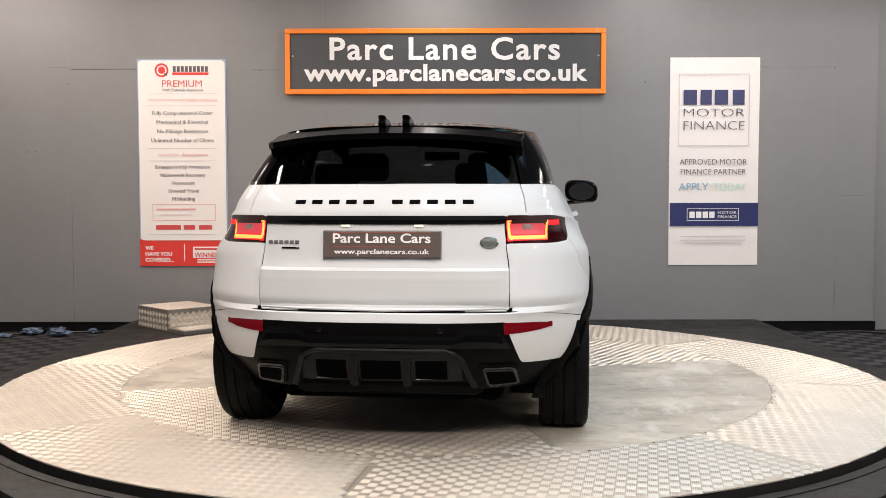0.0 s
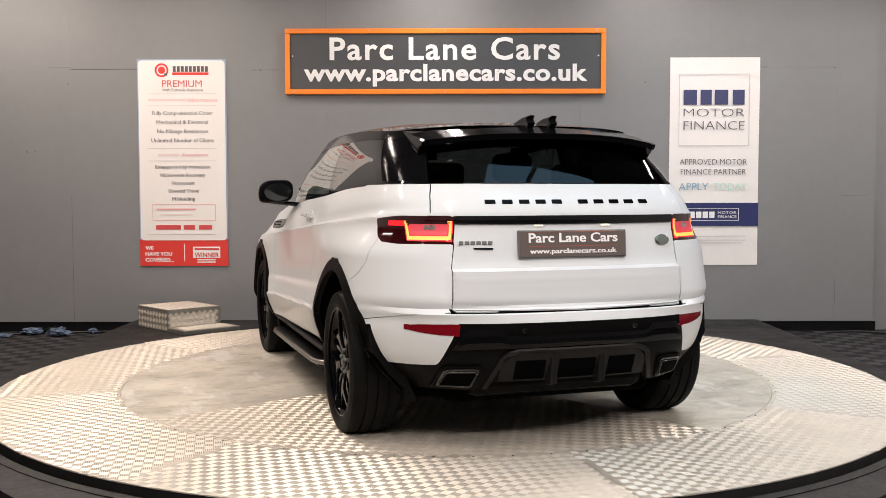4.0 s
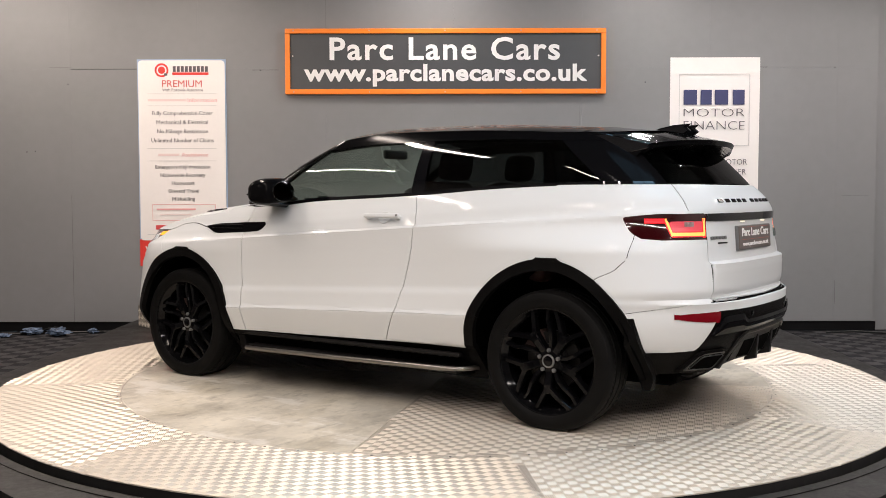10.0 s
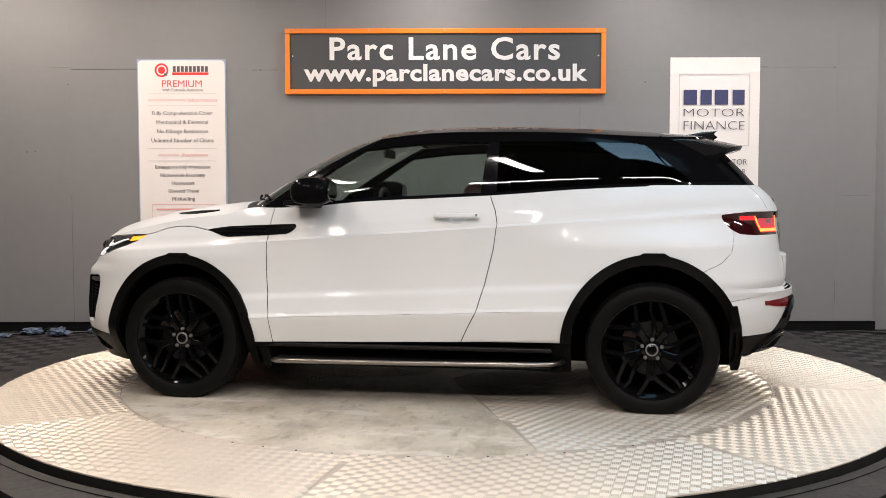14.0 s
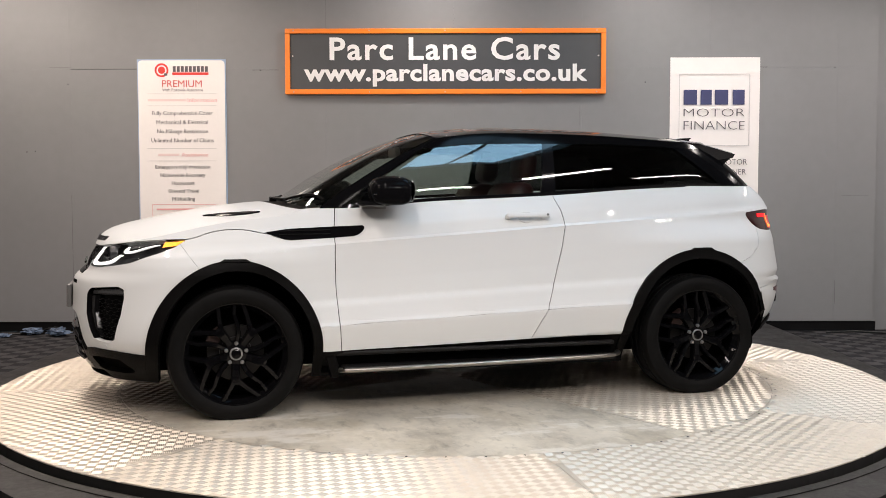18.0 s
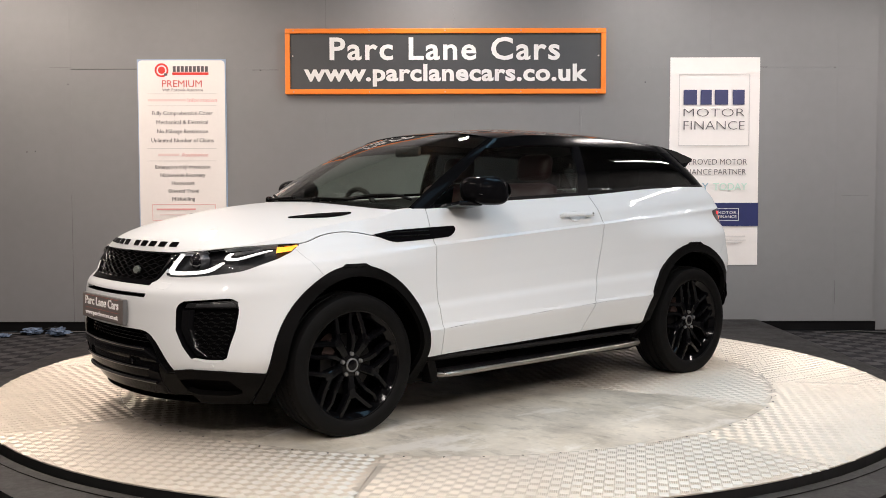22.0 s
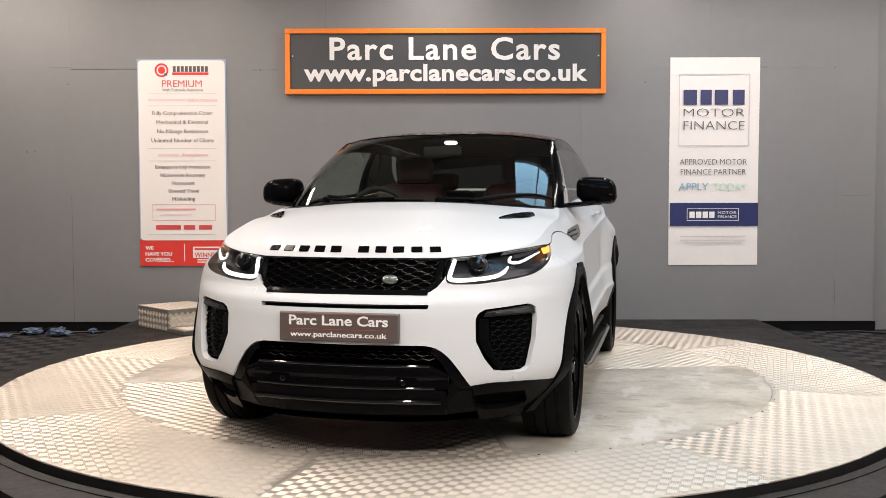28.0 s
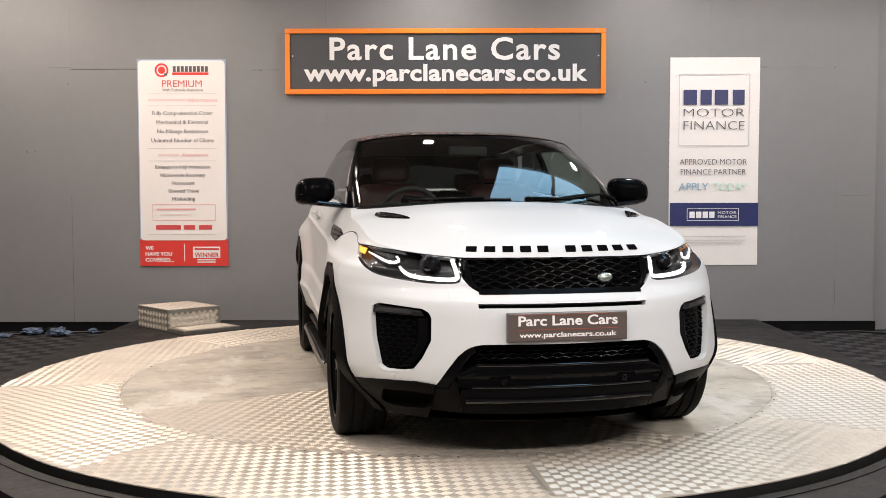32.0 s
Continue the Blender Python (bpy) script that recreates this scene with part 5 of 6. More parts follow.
# ---- the car: glasshouse and roof ----
def build_cabin():
    stops = [0.0, 0.70, 0.87, 1.484, 1.53, 2.0, 2.09, 2.27, 2.40, 2.50, 3.0]
    cols = []
    for a, b in zip(stops, stops[1:]):
        n = max(2, int((b - a) * 46))
        cols += [a + (b - a) * i / n for i in range(n)]
    cols.append(3.0)
    vs = [0.0, 0.035] + [0.035 + 0.810 * i / 12 for i in range(1, 13)] + [0.92, 1.0]
    bm = bmesh.new()
    grid = [[bm.verts.new(cabin_point(p, v)) for v in vs] for p in cols]
    groups = {}
    for i in range(len(cols) - 1):
        p = (cols[i] + cols[i + 1]) / 2
        for j in range(len(vs) - 1):
            v = (vs[j] + vs[j + 1]) / 2
            if p < 0.70:
                k = "windscreen"
            elif p < 0.87:
                k = "a_pillar"
            elif v > 0.845 and p < 2.40:
                k = "roof_rail"
            elif v < 0.035 and p < 2.40:
                k = "waist_trim"
            elif p < 1.484:
                k = "door_window"
            elif p < 1.53:
                k = "b_pillar"
            elif p < 2.09:
                k = "quarter_window"
            elif p < 2.27:
                k = "d_pillar"
            elif p < 2.40:
                k = "rear_pillar_panel"
            elif p < 2.50:
                k = "tailgate_wing"
            else:
                k = "rear_window"
            a, b = grid[i], grid[i + 1]
            groups.setdefault(k, []).append((a[j], a[j + 1], b[j + 1], b[j]))
    bm.verts.index_update()
    coords = [v.co.copy() for v in bm.verts]
    groups = {k: [[v.index for v in f] for f in fs] for k, fs in groups.items()}
    top = [g[-1].co.copy() for g in grid]
    bm.free()

    def get(k):
        return sheet_to_bm(coords, groups[k])
    for k, mat in (("windscreen", SCREEN_GLASS), ("rear_window", REAR_GLASS)):
        whole(k, get(k), mat)
    for k, mat in (("door_window", DOOR_GLASS), ("quarter_window", PRIVACY)):
        pair(k, get(k), mat)
    for k in ("a_pillar", "b_pillar", "d_pillar", "rear_pillar_panel", "tailgate_wing"):
        pair(k, rim_in(get(k), 0.02), PILLAR_BLACK if k != "b_pillar" else GLOSS)
    pair("roof_rail", lift(rim_in(get("roof_rail"), 0.02), 0.002), BAND_BLACK)
    pair("waist_trim", lift(rim_in(get("waist_trim"), 0.015), 0.003), GLOSS)
    # roof sheet
    bm = bmesh.new()
    prev = None
    for p, q in zip(cols, top):
        if prev and abs(prev[0].co.x - q.x) < 1e-5:
            continue
        line = []
        for k in range(17):
            y = q.y * (1 - k / 16)
            line.append(bm.verts.new((q.x, y, roof_height(q.x, y))))
        if prev:
            for k in range(16):
                bm.faces.new((prev[k], prev[k + 1], line[k + 1], line[k]))
        prev = line
    bmesh.ops.remove_doubles(bm, verts=bm.verts[:], dist=0.0004)
    whole("roof", bm, BAND_BLACK, label="gloss black roof")


def build_spoiler():
    bm = bmesh.new()
    ys = [i * 0.61 / 12 for i in range(13)]
    rows = []
    for y in ys:
        w = y / 0.61
        e = Vector((-1.875 + 0.16 * w ** 2.4, y, 1.452 - 0.035 * w ** 2.5))
        a = Vector((-1.40 + 0.03 * w, y, roof_height(-1.40, y) + 0.004))
        m = a.lerp(e, 0.55)
        m.z = (a.z * 0.45 + e.z * 0.55) + 0.010
        under = Vector((-1.70 + 0.05 * w ** 2, y, e.z - 0.05 - 0.02 * w))
        lip = e + Vector((0.012, 0, -0.026))
        rows.append([bm.verts.new(c) for c in (a, m, e, lip, under, a + Vector((-0.12, 0, -0.06)))])
    for r0, r1 in zip(rows, rows[1:]):
        for k in range(5):
            bm.faces.new((r0[k], r0[k + 1], r1[k + 1], r1[k]))
    bm.faces.new(rows[-1])
    bmesh.ops.recalc_face_normals(bm, faces=bm.faces[:])
    sp = whole("spoiler", bm, BAND_BLACK, label="gloss black roof spoiler", smooth=False)
    # side blade that runs down beside the rear window
    pts = [(-1.40, 1.465), (-1.50, 1.472), (-1.70, 1.425), (-1.735, 1.415), (-1.72, 1.392), (-1.60, 1.372), (-1.52, 1.395)]
    b = prism(pts, 0.585, 0.612, axis="y", bevel=0.004)
    pair("spoiler_blade", b, GLOSS, sp, smooth=False)
    for y in (-0.058, 0.058):
        b = prism([(-1.49, 1.500), (-1.56, 1.526), (-1.64, 1.541), (-1.732, 1.546), (-1.712, 1.528), (-1.735, 1.508), (-1.70, 1.485)], y - 0.019, y + 0.019, axis="y", bevel=0.009)
        part("shark_fin", b, GLOSS, CAR, "small black roof aerial fin")


build_cabin()
build_spoiler()


# ---- the car: wheels ----
def build_wheel():
    w = new("wheel")
    prof = [(0.262, 0.105), (0.268, 0.113), (0.290, 0.122), (0.320, 0.121), (0.340, 0.112), (0.3500, 0.095), (0.3525, 0.072), (0.3525, 0.058), (0.346, 0.056), (0.346, 0.048), (0.353, 0.046), (0.354, 0.006), (0.347, 0.004),
            (0.347, -0.004), (0.354, -0.006), (0.353, -0.046), (0.346, -0.048), (0.346, -0.056), (0.3525, -0.058), (0.3500, -0.095), (0.340, -0.112), (0.320, -0.121), (0.290, -0.122), (0.262, -0.105)]
    t = turned(prof, 72, axis="y", closed=False)
    for v in t.verts:
        if v.co.z < -0.338:
            v.co.z = -0.338 - (v.co.z + 0.338) * -0.12
    part("tyre", t, RUBBER, w, "black road tyre", True)
    n = 72
    verts, faces = [], []
    for i in range(n):
        for sy in (-1, 1):
            a = TAU * (i + (0.25 if sy > 0 else 0.6)) / n
            da = TAU / n * 0.28
            k = len(verts)
            for r in (0.3440, 0.3548):
                for aa, yy in ((a - da, 0.066), (a + da, 0.066), (a + da * 1.5, 0.102), (a - da * 0.5, 0.102)):
                    rr = r - (0.014 if yy > 0.1 else 0)
                    verts.append((rr * math.cos(aa), sy * yy, rr * math.sin(aa)))
            for f in ((4, 5, 6, 7), (0, 1, 5, 4), (1, 2, 6, 5), (2, 3, 7, 6), (3, 0, 4, 7)):
                faces.append(tuple(k + q for q in f))
    for q, v in enumerate(verts):
        if v[2] < -0.338:
            verts[q] = (v[0], v[1], -0.339)
    me = bpy.data.meshes.new("tread_block")
    me.from_pydata(verts, [], faces)
    tagged(part_mesh("tread_block", me, RUBBER, w), kind="stuff")
    part("rim", turned([(0.262, -0.10), (0.270, -0.095), (0.245, -0.07), (0.232, 0.02), (0.240, 0.07), (0.256, 0.085), (0.268, 0.100), (0.2755, 0.108), (0.272, 0.113), (0.262, 0.110)], 72, axis="y", closed=False), RIM, w, "gloss black alloy rim", True)
    # five spokes that fork to the rim, with a slim bar in each gap
    def arm(line, name="spoke"):
        b = bmesh.new()
        rings = []
        for k, (r, ang, wide, y) in enumerate(line):
            c = Vector((r * math.cos(ang), 0, r * math.sin(ang)))
            nx, pv = line[min(k + 1, len(line) - 1)], line[max(k - 1, 0)]
            d = (Vector((nx[0] * math.cos(nx[1]), 0, nx[0] * math.sin(nx[1]))) - Vector((pv[0] * math.cos(pv[1]), 0, pv[0] * math.sin(pv[1])))).normalized()
            s = Vector((-d.z, 0, d.x)) * wide
            rings.append([b.verts.new(c + s * f + Vector((0, y + h, 0))) for f, h in ((1.15, -0.040), (1.0, -0.005), (0.7, 0.0), (-0.7, 0.0), (-1.0, -0.005), (-1.15, -0.040))])
        for r0, r1 in zip(rings, rings[1:]):
            for k in range(6):
                b.faces.new((r0[k], r0[(k + 1) % 6], r1[(k + 1) % 6], r1[k]))
        b.faces.new(rings[0][::-1])
        b.faces.new(rings[-1])
        bmesh.ops.recalc_face_normals(b, faces=b.faces[:])
        part(name, b, RIM, w)
    for i in range(5):
        a = TAU * i / 5 - math.pi / 2 + 0.03
        # broad stem, uneven fork and a curved slim spoke beside the wide arm
        arm([(0.050, a, 0.019, 0.078), (0.085, a, 0.019, 0.087), (0.118, a, 0.022, 0.092), (0.150, a - 0.02, 0.026, 0.093), (0.163, a - 0.03, 0.010, 0.092)])
        arm([(0.138, a + 0.03, 0.0135, 0.0928), (0.180, a + 0.13, 0.0125, 0.0925), (0.225, a + 0.205, 0.012, 0.090), (0.266, a + 0.25, 0.0125, 0.087)])
        arm([(0.138, a - 0.07, 0.0145, 0.0928), (0.165, a - 0.22, 0.0135, 0.0925), (0.215, a - 0.40, 0.0125, 0.090), (0.266, a - 0.525, 0.0125, 0.087)])
        g = a - TAU / 10
        arm([(0.050, g + 0.06, 0.011, 0.074), (0.105, g + 0.10, 0.012, 0.084), (0.150, g + 0.03, 0.0115, 0.087), (0.205, g - 0.07, 0.010, 0.086), (0.266, g - 0.05, 0.011, 0.082)], "slim_spoke")
    part("hub", turned([(0.068, 0.02), (0.068, 0.066), (0.058, 0.078), (0.034, 0.082)], 30, axis="y"), RIM, w, smooth=False)
    part("hub_cap", turned([(0.034, 0.08), (0.034, 0.089), (0.028, 0.091), (0.0275, 0.0885), (0.004, 0.0895)], 28, axis="y"), GREYTRIM, w, "grey hub cap with a silver ring")
    part("cap_face", turned([(0.026, 0.0885), (0.018, 0.0915), (0.002, 0.092)], 24, axis="y"), RIM, w)
    for i in range(5):
        a = TAU * i / 5 + math.pi / 2 + 0.03
        part("wheel_nut", turned([(0.0105, 0.06), (0.0105, 0.086), (0.007, 0.092), (0.002, 0.093)], 12, axis="y", at=(0.054 * math.cos(a), 0, 0.054 * math.sin(a))), GREYTRIM, w, "grey metal wheel nut")
    part("brake_disc", turned([(0.148, 0.004), (0.148, 0.028), (0.085, 0.030), (0.083, 0.045), (0.05, 0.046)], 40, axis="y"), DISC, w, "steel brake disc")
    cal = prism([(0.165 * math.cos(t), 0.165 * math.sin(t)) for t in [0.35 + 0.1 * k for k in range(9)]] + [(0.105 * math.cos(t), 0.105 * math.sin(t)) for t in [1.15 - 0.1 * k for k in range(9)]], -0.02, 0.05, axis="y")
    part("brake_caliper", cal, CALIPER, w, "rusty brake caliper")
    # depth behind the spokes, shade put into the black
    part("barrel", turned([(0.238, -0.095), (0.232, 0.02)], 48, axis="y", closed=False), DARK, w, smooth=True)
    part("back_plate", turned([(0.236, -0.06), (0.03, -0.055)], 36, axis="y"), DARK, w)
    return w


def set_wheels():
    w = build_wheel()
    w.parent = CAR
    for k, (x, sy) in enumerate(((1.33, 1), (-1.33, 1), (1.33, -1), (-1.33, -1))):
        m = pose(x, (0.803 if x > 0 else 0.811) * sy, 0.342, 0, 0, 0 if sy > 0 else 180)
        if k == 0:
            w.matrix_basis = m
        else:
            copy_thing(w, m)
    # wheel wells and the dark underside, their shade put into the colour
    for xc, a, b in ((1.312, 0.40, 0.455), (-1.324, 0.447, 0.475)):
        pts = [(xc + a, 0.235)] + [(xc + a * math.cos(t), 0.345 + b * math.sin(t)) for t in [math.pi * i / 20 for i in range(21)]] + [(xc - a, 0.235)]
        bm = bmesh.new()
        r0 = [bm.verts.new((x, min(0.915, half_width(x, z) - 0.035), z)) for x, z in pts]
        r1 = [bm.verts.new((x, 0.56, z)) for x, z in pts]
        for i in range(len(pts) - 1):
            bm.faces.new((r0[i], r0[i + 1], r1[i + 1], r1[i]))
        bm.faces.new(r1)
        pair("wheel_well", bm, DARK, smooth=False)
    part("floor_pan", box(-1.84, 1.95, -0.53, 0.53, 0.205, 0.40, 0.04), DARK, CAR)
    # made wide to keep light from under the car
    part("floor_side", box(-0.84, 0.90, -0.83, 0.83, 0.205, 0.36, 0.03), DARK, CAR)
    part("exhaust_box", box(-1.92, -1.55, -0.45, 0.45, 0.24, 0.36, 0.05), PLASTIC, CAR)
    part("rear_axle", pipe([(-1.33, -0.7, 0.30), (-1.33, 0.7, 0.30)], 0.035), PLASTIC, CAR)


set_wheels()


# ---- the car: details ----
from mathutils.bvhtree import BVHTree


def body_tree(names):
    verts, faces = [], []
    for ob in CAR.children_recursive:
        if ob.type == "MESH" and ob.name.split(".")[0] in names:
            k = len(verts)
            verts += [tuple(v.co) for v in ob.data.vertices]
            faces += [tuple(i + k for i in p.vertices) for p in ob.data.polygons]
    return BVHTree.FromPolygons(verts, faces)


SKIN = body_tree({"bonnet", "front_bumper", "tailgate", "door", "rear_bumper", "valance", "wing", "windscreen", "cowl", "rear_quarter", "lower_bumper", "roof", "side_vent"})


def on_skin(origin, way):
    hit, n, _, _ = SKIN.ray_cast(Vector(origin), Vector(way))
    if hit is None:
        return Vector(origin) + Vector(way) * 0.5, -Vector(way)
    return hit, (n if n.dot(Vector(way)) < 0 else -n)


def seat_on(hit, n, up=(0, 0, 1)):
    """A pose on a surface: z out of it, y along up."""
    z = n.normalized()
    y = (Vector(up) - z * Vector(up).dot(z)).normalized()
    x = y.cross(z)
    m = Matrix((x, y, z)).transposed().to_4x4()
    m.translation = hit
    return m


def moved(bm, m):
    bmesh.ops.transform(bm, matrix=m, verts=bm.verts[:])
    return bm


def band(side, y0, y1, z0, z1, proud, thick, ny=24, nz=4, slope=0.0):
    """A slab that follows the nose or the tail between two heights."""
    bm = bmesh.new()
    rings = []
    for out in (True, False):
        g = []
        for i in range(ny + 1):
            row = []
            for j in range(nz + 1):
                y, z = y0 + (y1 - y0) * i / ny, z0 + (z1 - z0) * j / nz
                yy = y * (1 - slope * (j / nz))
                w = min(0.999, abs(yy) / half_width(1.6 if side > 0 else -1.6, z))
                n = NOSE_N if side > 0 else 3.4 - 0.7 * ease(0.72, 0.6, z)
                f = (1 - w ** n) ** (1 / n)
                x = FRONT_X + (smooth_table(NOSE, z) - FRONT_X) * f if side > 0 else BACK_X + (smooth_table(TAIL, z) - BACK_X) * f
                edge = 0.35 if j in (0, nz) else 1.0
                d = (proud * edge if out else proud - thick) * side
                row.append(bm.verts.new((x + d, yy, z)))
            g.append(row)
        rings.append(g)
    for g in rings:
        for i in range(ny):
            for j in range(nz):
                bm.faces.new((g[i][j], g[i + 1][j], g[i + 1][j + 1], g[i][j + 1]))
    a, b = rings
    for i in range(ny):
        bm.faces.new((a[i][0], a[i + 1][0], b[i + 1][0], b[i][0]))
        bm.faces.new((a[i][nz], a[i + 1][nz], b[i + 1][nz], b[i][nz]))
    for j in range(nz):
        bm.faces.new((a[0][j], a[0][j + 1], b[0][j + 1], b[0][j]))
        bm.faces.new((a[ny][j], a[ny][j + 1], b[ny][j + 1], b[ny][j]))
    bmesh.ops.recalc_face_normals(bm, faces=bm.faces[:])
    return bm


def slab(side, y0, y1, low, high, proud, thick, n=24, rows=3):
    """A slab on the nose or the tail between two outlines z = low(y), high(y)."""
    bm = bmesh.new()
    rings = []
    for out in (True, False):
        g = []
        for i in range(n + 1):
            y = y0 + (y1 - y0) * i / n
            row = []
            for j in range(rows + 1):
                z = low(abs(y)) + (high(abs(y)) - low(abs(y))) * j / rows
                d = (proud * (0.6 if j in (0, rows) else 1.0)) if out else proud - thick
                row.append(bm.verts.new((nose_at(y, z, d) if side > 0 else tail_x(y, z, d), y, z)))
            g.append(row)
        rings.append(g)
    a, b = rings
    for g in rings:
        for i in range(n):
            for j in range(rows):
                bm.faces.new((g[i][j], g[i + 1][j], g[i + 1][j + 1], g[i][j + 1]))
    for i in range(n):
        bm.faces.new((a[i][0], a[i + 1][0], b[i + 1][0], b[i][0]))
        bm.faces.new((a[i][rows], a[i + 1][rows], b[i + 1][rows], b[i][rows]))
    for j in range(rows):
        bm.faces.new((a[0][j], a[0][j + 1], b[0][j + 1], b[0][j]))
        bm.faces.new((a[n][j], a[n][j + 1], b[n][j + 1], b[n][j]))
    bmesh.ops.recalc_face_normals(bm, faces=bm.faces[:])
    return bm


def patch(side, pts, proud, thick, mirror=1):
    """A plate with its own outline that follows the nose or the tail."""
    bm = bmesh.new()
    at = nose_at if side > 0 else tail_x
    a = [bm.verts.new((at(y, z, proud), y * mirror, z)) for y, z in pts]
    b = [bm.verts.new((at(y, z, proud - thick), y * mirror, z)) for y, z in pts]
    faces = [bm.faces.new(a), bm.faces.new(b[::-1])]
    for i in range(len(pts)):
        faces.append(bm.faces.new((a[i], a[(i + 1) % len(pts)], b[(i + 1) % len(pts)], b[i])))
    bmesh.ops.recalc_face_normals(bm, faces=bm.faces[:])
    bmesh.ops.bevel(bm, geom=list(faces[0].edges), offset=min(0.004, thick * 0.3), segments=2, affect="EDGES", profile=0.5)
    bmesh.ops.triangulate(bm, faces=[f for f in bm.faces if len(f.verts) > 4])
    return bm


def steps(*rows):
    return lambda y: lerp_table(rows, y)


def nose_x(y, z, d=0.0):
    w = min(0.999, abs(y) / half_width(1.6, z))
    return FRONT_X + (smooth_table(NOSE, z) - FRONT_X) * (1 - w ** NOSE_N) ** (1 / NOSE_N) + d


def tail_x(y, z, d=0.0):
    n = 3.4 - 0.7 * ease(0.72, 0.6, z)
    w = min(0.999, abs(y) / half_width(-1.7, z))
    return BACK_X + (smooth_table(TAIL, z) - BACK_X) * (1 - w ** n) ** (1 / n) - d


def build_nose():
    # honeycomb bars of the grille
    grille = thing_part("grille", CAR, "gloss black honeycomb grille")
    for r in range(9):
        z0 = 0.760 + r * 0.0152
        half = 0.371 + 0.0027 * r
        pts = []
        n = 38
        for i in range(n + 1):
            y = -half + 2 * half * i / n
            zig = 0.0048 * (1 if (i + 2 * r) % 4 in (0, 1) else -1)
            pts.append((nose_x(y, z0, -0.016), y, z0 + zig))
        part("grille_bar", pipe(pts, 0.0027, 6), GRILLE_BLACK, grille)
    for sy in (-1, 1):
        part("grille_side", patch(1, [(0.428, 0.888), (0.395, 0.888), (0.384, 0.80), (0.356, 0.770), (0.352, 0.752), (0.374, 0.760), (0.398, 0.779), (0.414, 0.806), (0.418, 0.84)], -0.005, 0.02, sy), BAND_BLACK, grille)
    part("grille_lip", band(1, -0.365, 0.365, 0.743, 0.764, 0.002, 0.03, nz=2), PILLAR_BLACK, grille)
    b = turned([(0.034, 0), (0.034, 0.006), (0.028, 0.010), (0.004, 0.011)], 28)
    m = seat_on(Vector((nose_x(0.20, 0.805, -0.004), 0.20, 0.805)), Vector((1, 0.05, 0.25)))
    for v in b.verts:
        v.co.y *= 0.62
    part("front_badge", moved(b, m), BADGE, grille, "oval green and silver badge")
    # letters as plain blocks on the bonnet's edge and the tailgate
    for side, z, ymax, who in ((1, 0.930, 0.395, "bonnet_letter"), (-1, 1.135, 0.405, "tailgate_letter")):
        for k in range(10):
            y = -ymax + 0.024 + k * (ymax - 0.024) * 2 / 9.65 + (ymax * 0.125 if k > 4 else 0)
            hit, n = on_skin((side * 3, y, z), (-side, 0, 0))
            tall = 0.0155 if side > 0 else 0.0105
            block = box(-0.024, 0.024, -tall, tall, -0.002, 0.005, 0.0015, seg=1)
            part(who, moved(block, seat_on(hit, n)), PILLAR_BLACK, CAR, "plain black letter-sized block")
    # number plate holders
    for side, z, who in ((1, 0.609, "front_plate"), (-1, 0.947, "rear_plate")):
        hit, n = on_skin((side * 3, 0, z), (-side, 0, 0))
        hit.x += side * 0.012
        m = seat_on(hit, Vector((side, 0, 0.02 if side > 0 else 0.06)))
        p = part(who, moved(box(-0.262, 0.262, -0.0585, 0.0585, -0.02, 0.004, 0.003), m), PLATE, CAR, "grey dealer plate with white words")
        lettering("Parc Lane Cars", 0.040, WHITE_VINYL, p, m @ pose(0, 0.008, 0.0055), 0.44, bold=0.0012)
        lettering("www.parclanecars.co.uk", 0.021, WHITE_VINYL, p, m @ pose(0, -0.042, 0.0055), 0.43, bold=0.0005)
        part("red_line", moved(box(-0.22, 0.22, -0.011, -0.009, 0.0042, 0.0052), m), PLATE_RED, p)
        part("red_line", moved(box(-0.22, 0.22, 0.052, 0.0535, 0.0042, 0.0052), m), PLATE_RED, p)
        part("plate_frame", moved(box(-0.266, 0.266, -0.0625, 0.0625, -0.022, 0.001, 0.004), m), GREYTRIM, p)
    # mouth: mesh, gloss bar, sensor panel and skid plate
    mouth = thing_part("lower_grille", CAR, "gloss black lower grille and skid plate")
    for k in range(4):
        z = 0.470 + k * 0.017
        pts = [(nose_x(y, z, -0.045), y, z + 0.004 * (1 if (i + k) % 2 else -1)) for i, y in enumerate([-0.42 + 0.84 * j / 34 for j in range(35)])]
        part("mesh_bar", pipe(pts, 0.003, 5), GRILLE_BLACK, mouth)
    part("gloss_bar", slab(1, -0.455, 0.455, steps((0.0, 0.405), (0.40, 0.402), (0.455, 0.385)), steps((0.0, 0.447), (0.38, 0.447), (0.455, 0.412)), 0.004, 0.06), BAND_BLACK, mouth)
    for zz, yy, rr in ((0.446, 0.385, 0.006), (0.350, 0.40, 0.006)):
        part("gloss_edge", pipe([(nose_at(y, zz, 0.0), y, zz) for y in [-yy + 2 * yy * i / 28 for i in range(29)]], rr, 10), GLOSS, mouth)
    part("sensor_panel", slab(1, -0.46, 0.46, steps((0.0, 0.345)), steps((0.0, 0.406)), -0.009, 0.03), BAND_BLACK, mouth)
    for sy in (-1, 1):
        part("bumper_cheek", patch(1, [(0.395, 0.524), (0.430, 0.507), (0.461, 0.479), (0.498, 0.428), (0.549, 0.346), (0.500, 0.342), (0.462, 0.398), (0.438, 0.446), (0.41, 0.485), (0.385, 0.502)], -0.004, 0.05, sy), GRILLE_BLACK, mouth)
        part("bumper_foot", patch(1, [(0.549, 0.342), (0.556, 0.230), (0.425, 0.222), (0.440, 0.275), (0.455, 0.345), (0.47, 0.385), (0.498, 0.340)], 0.0, 0.05, sy), PLASTIC, mouth)
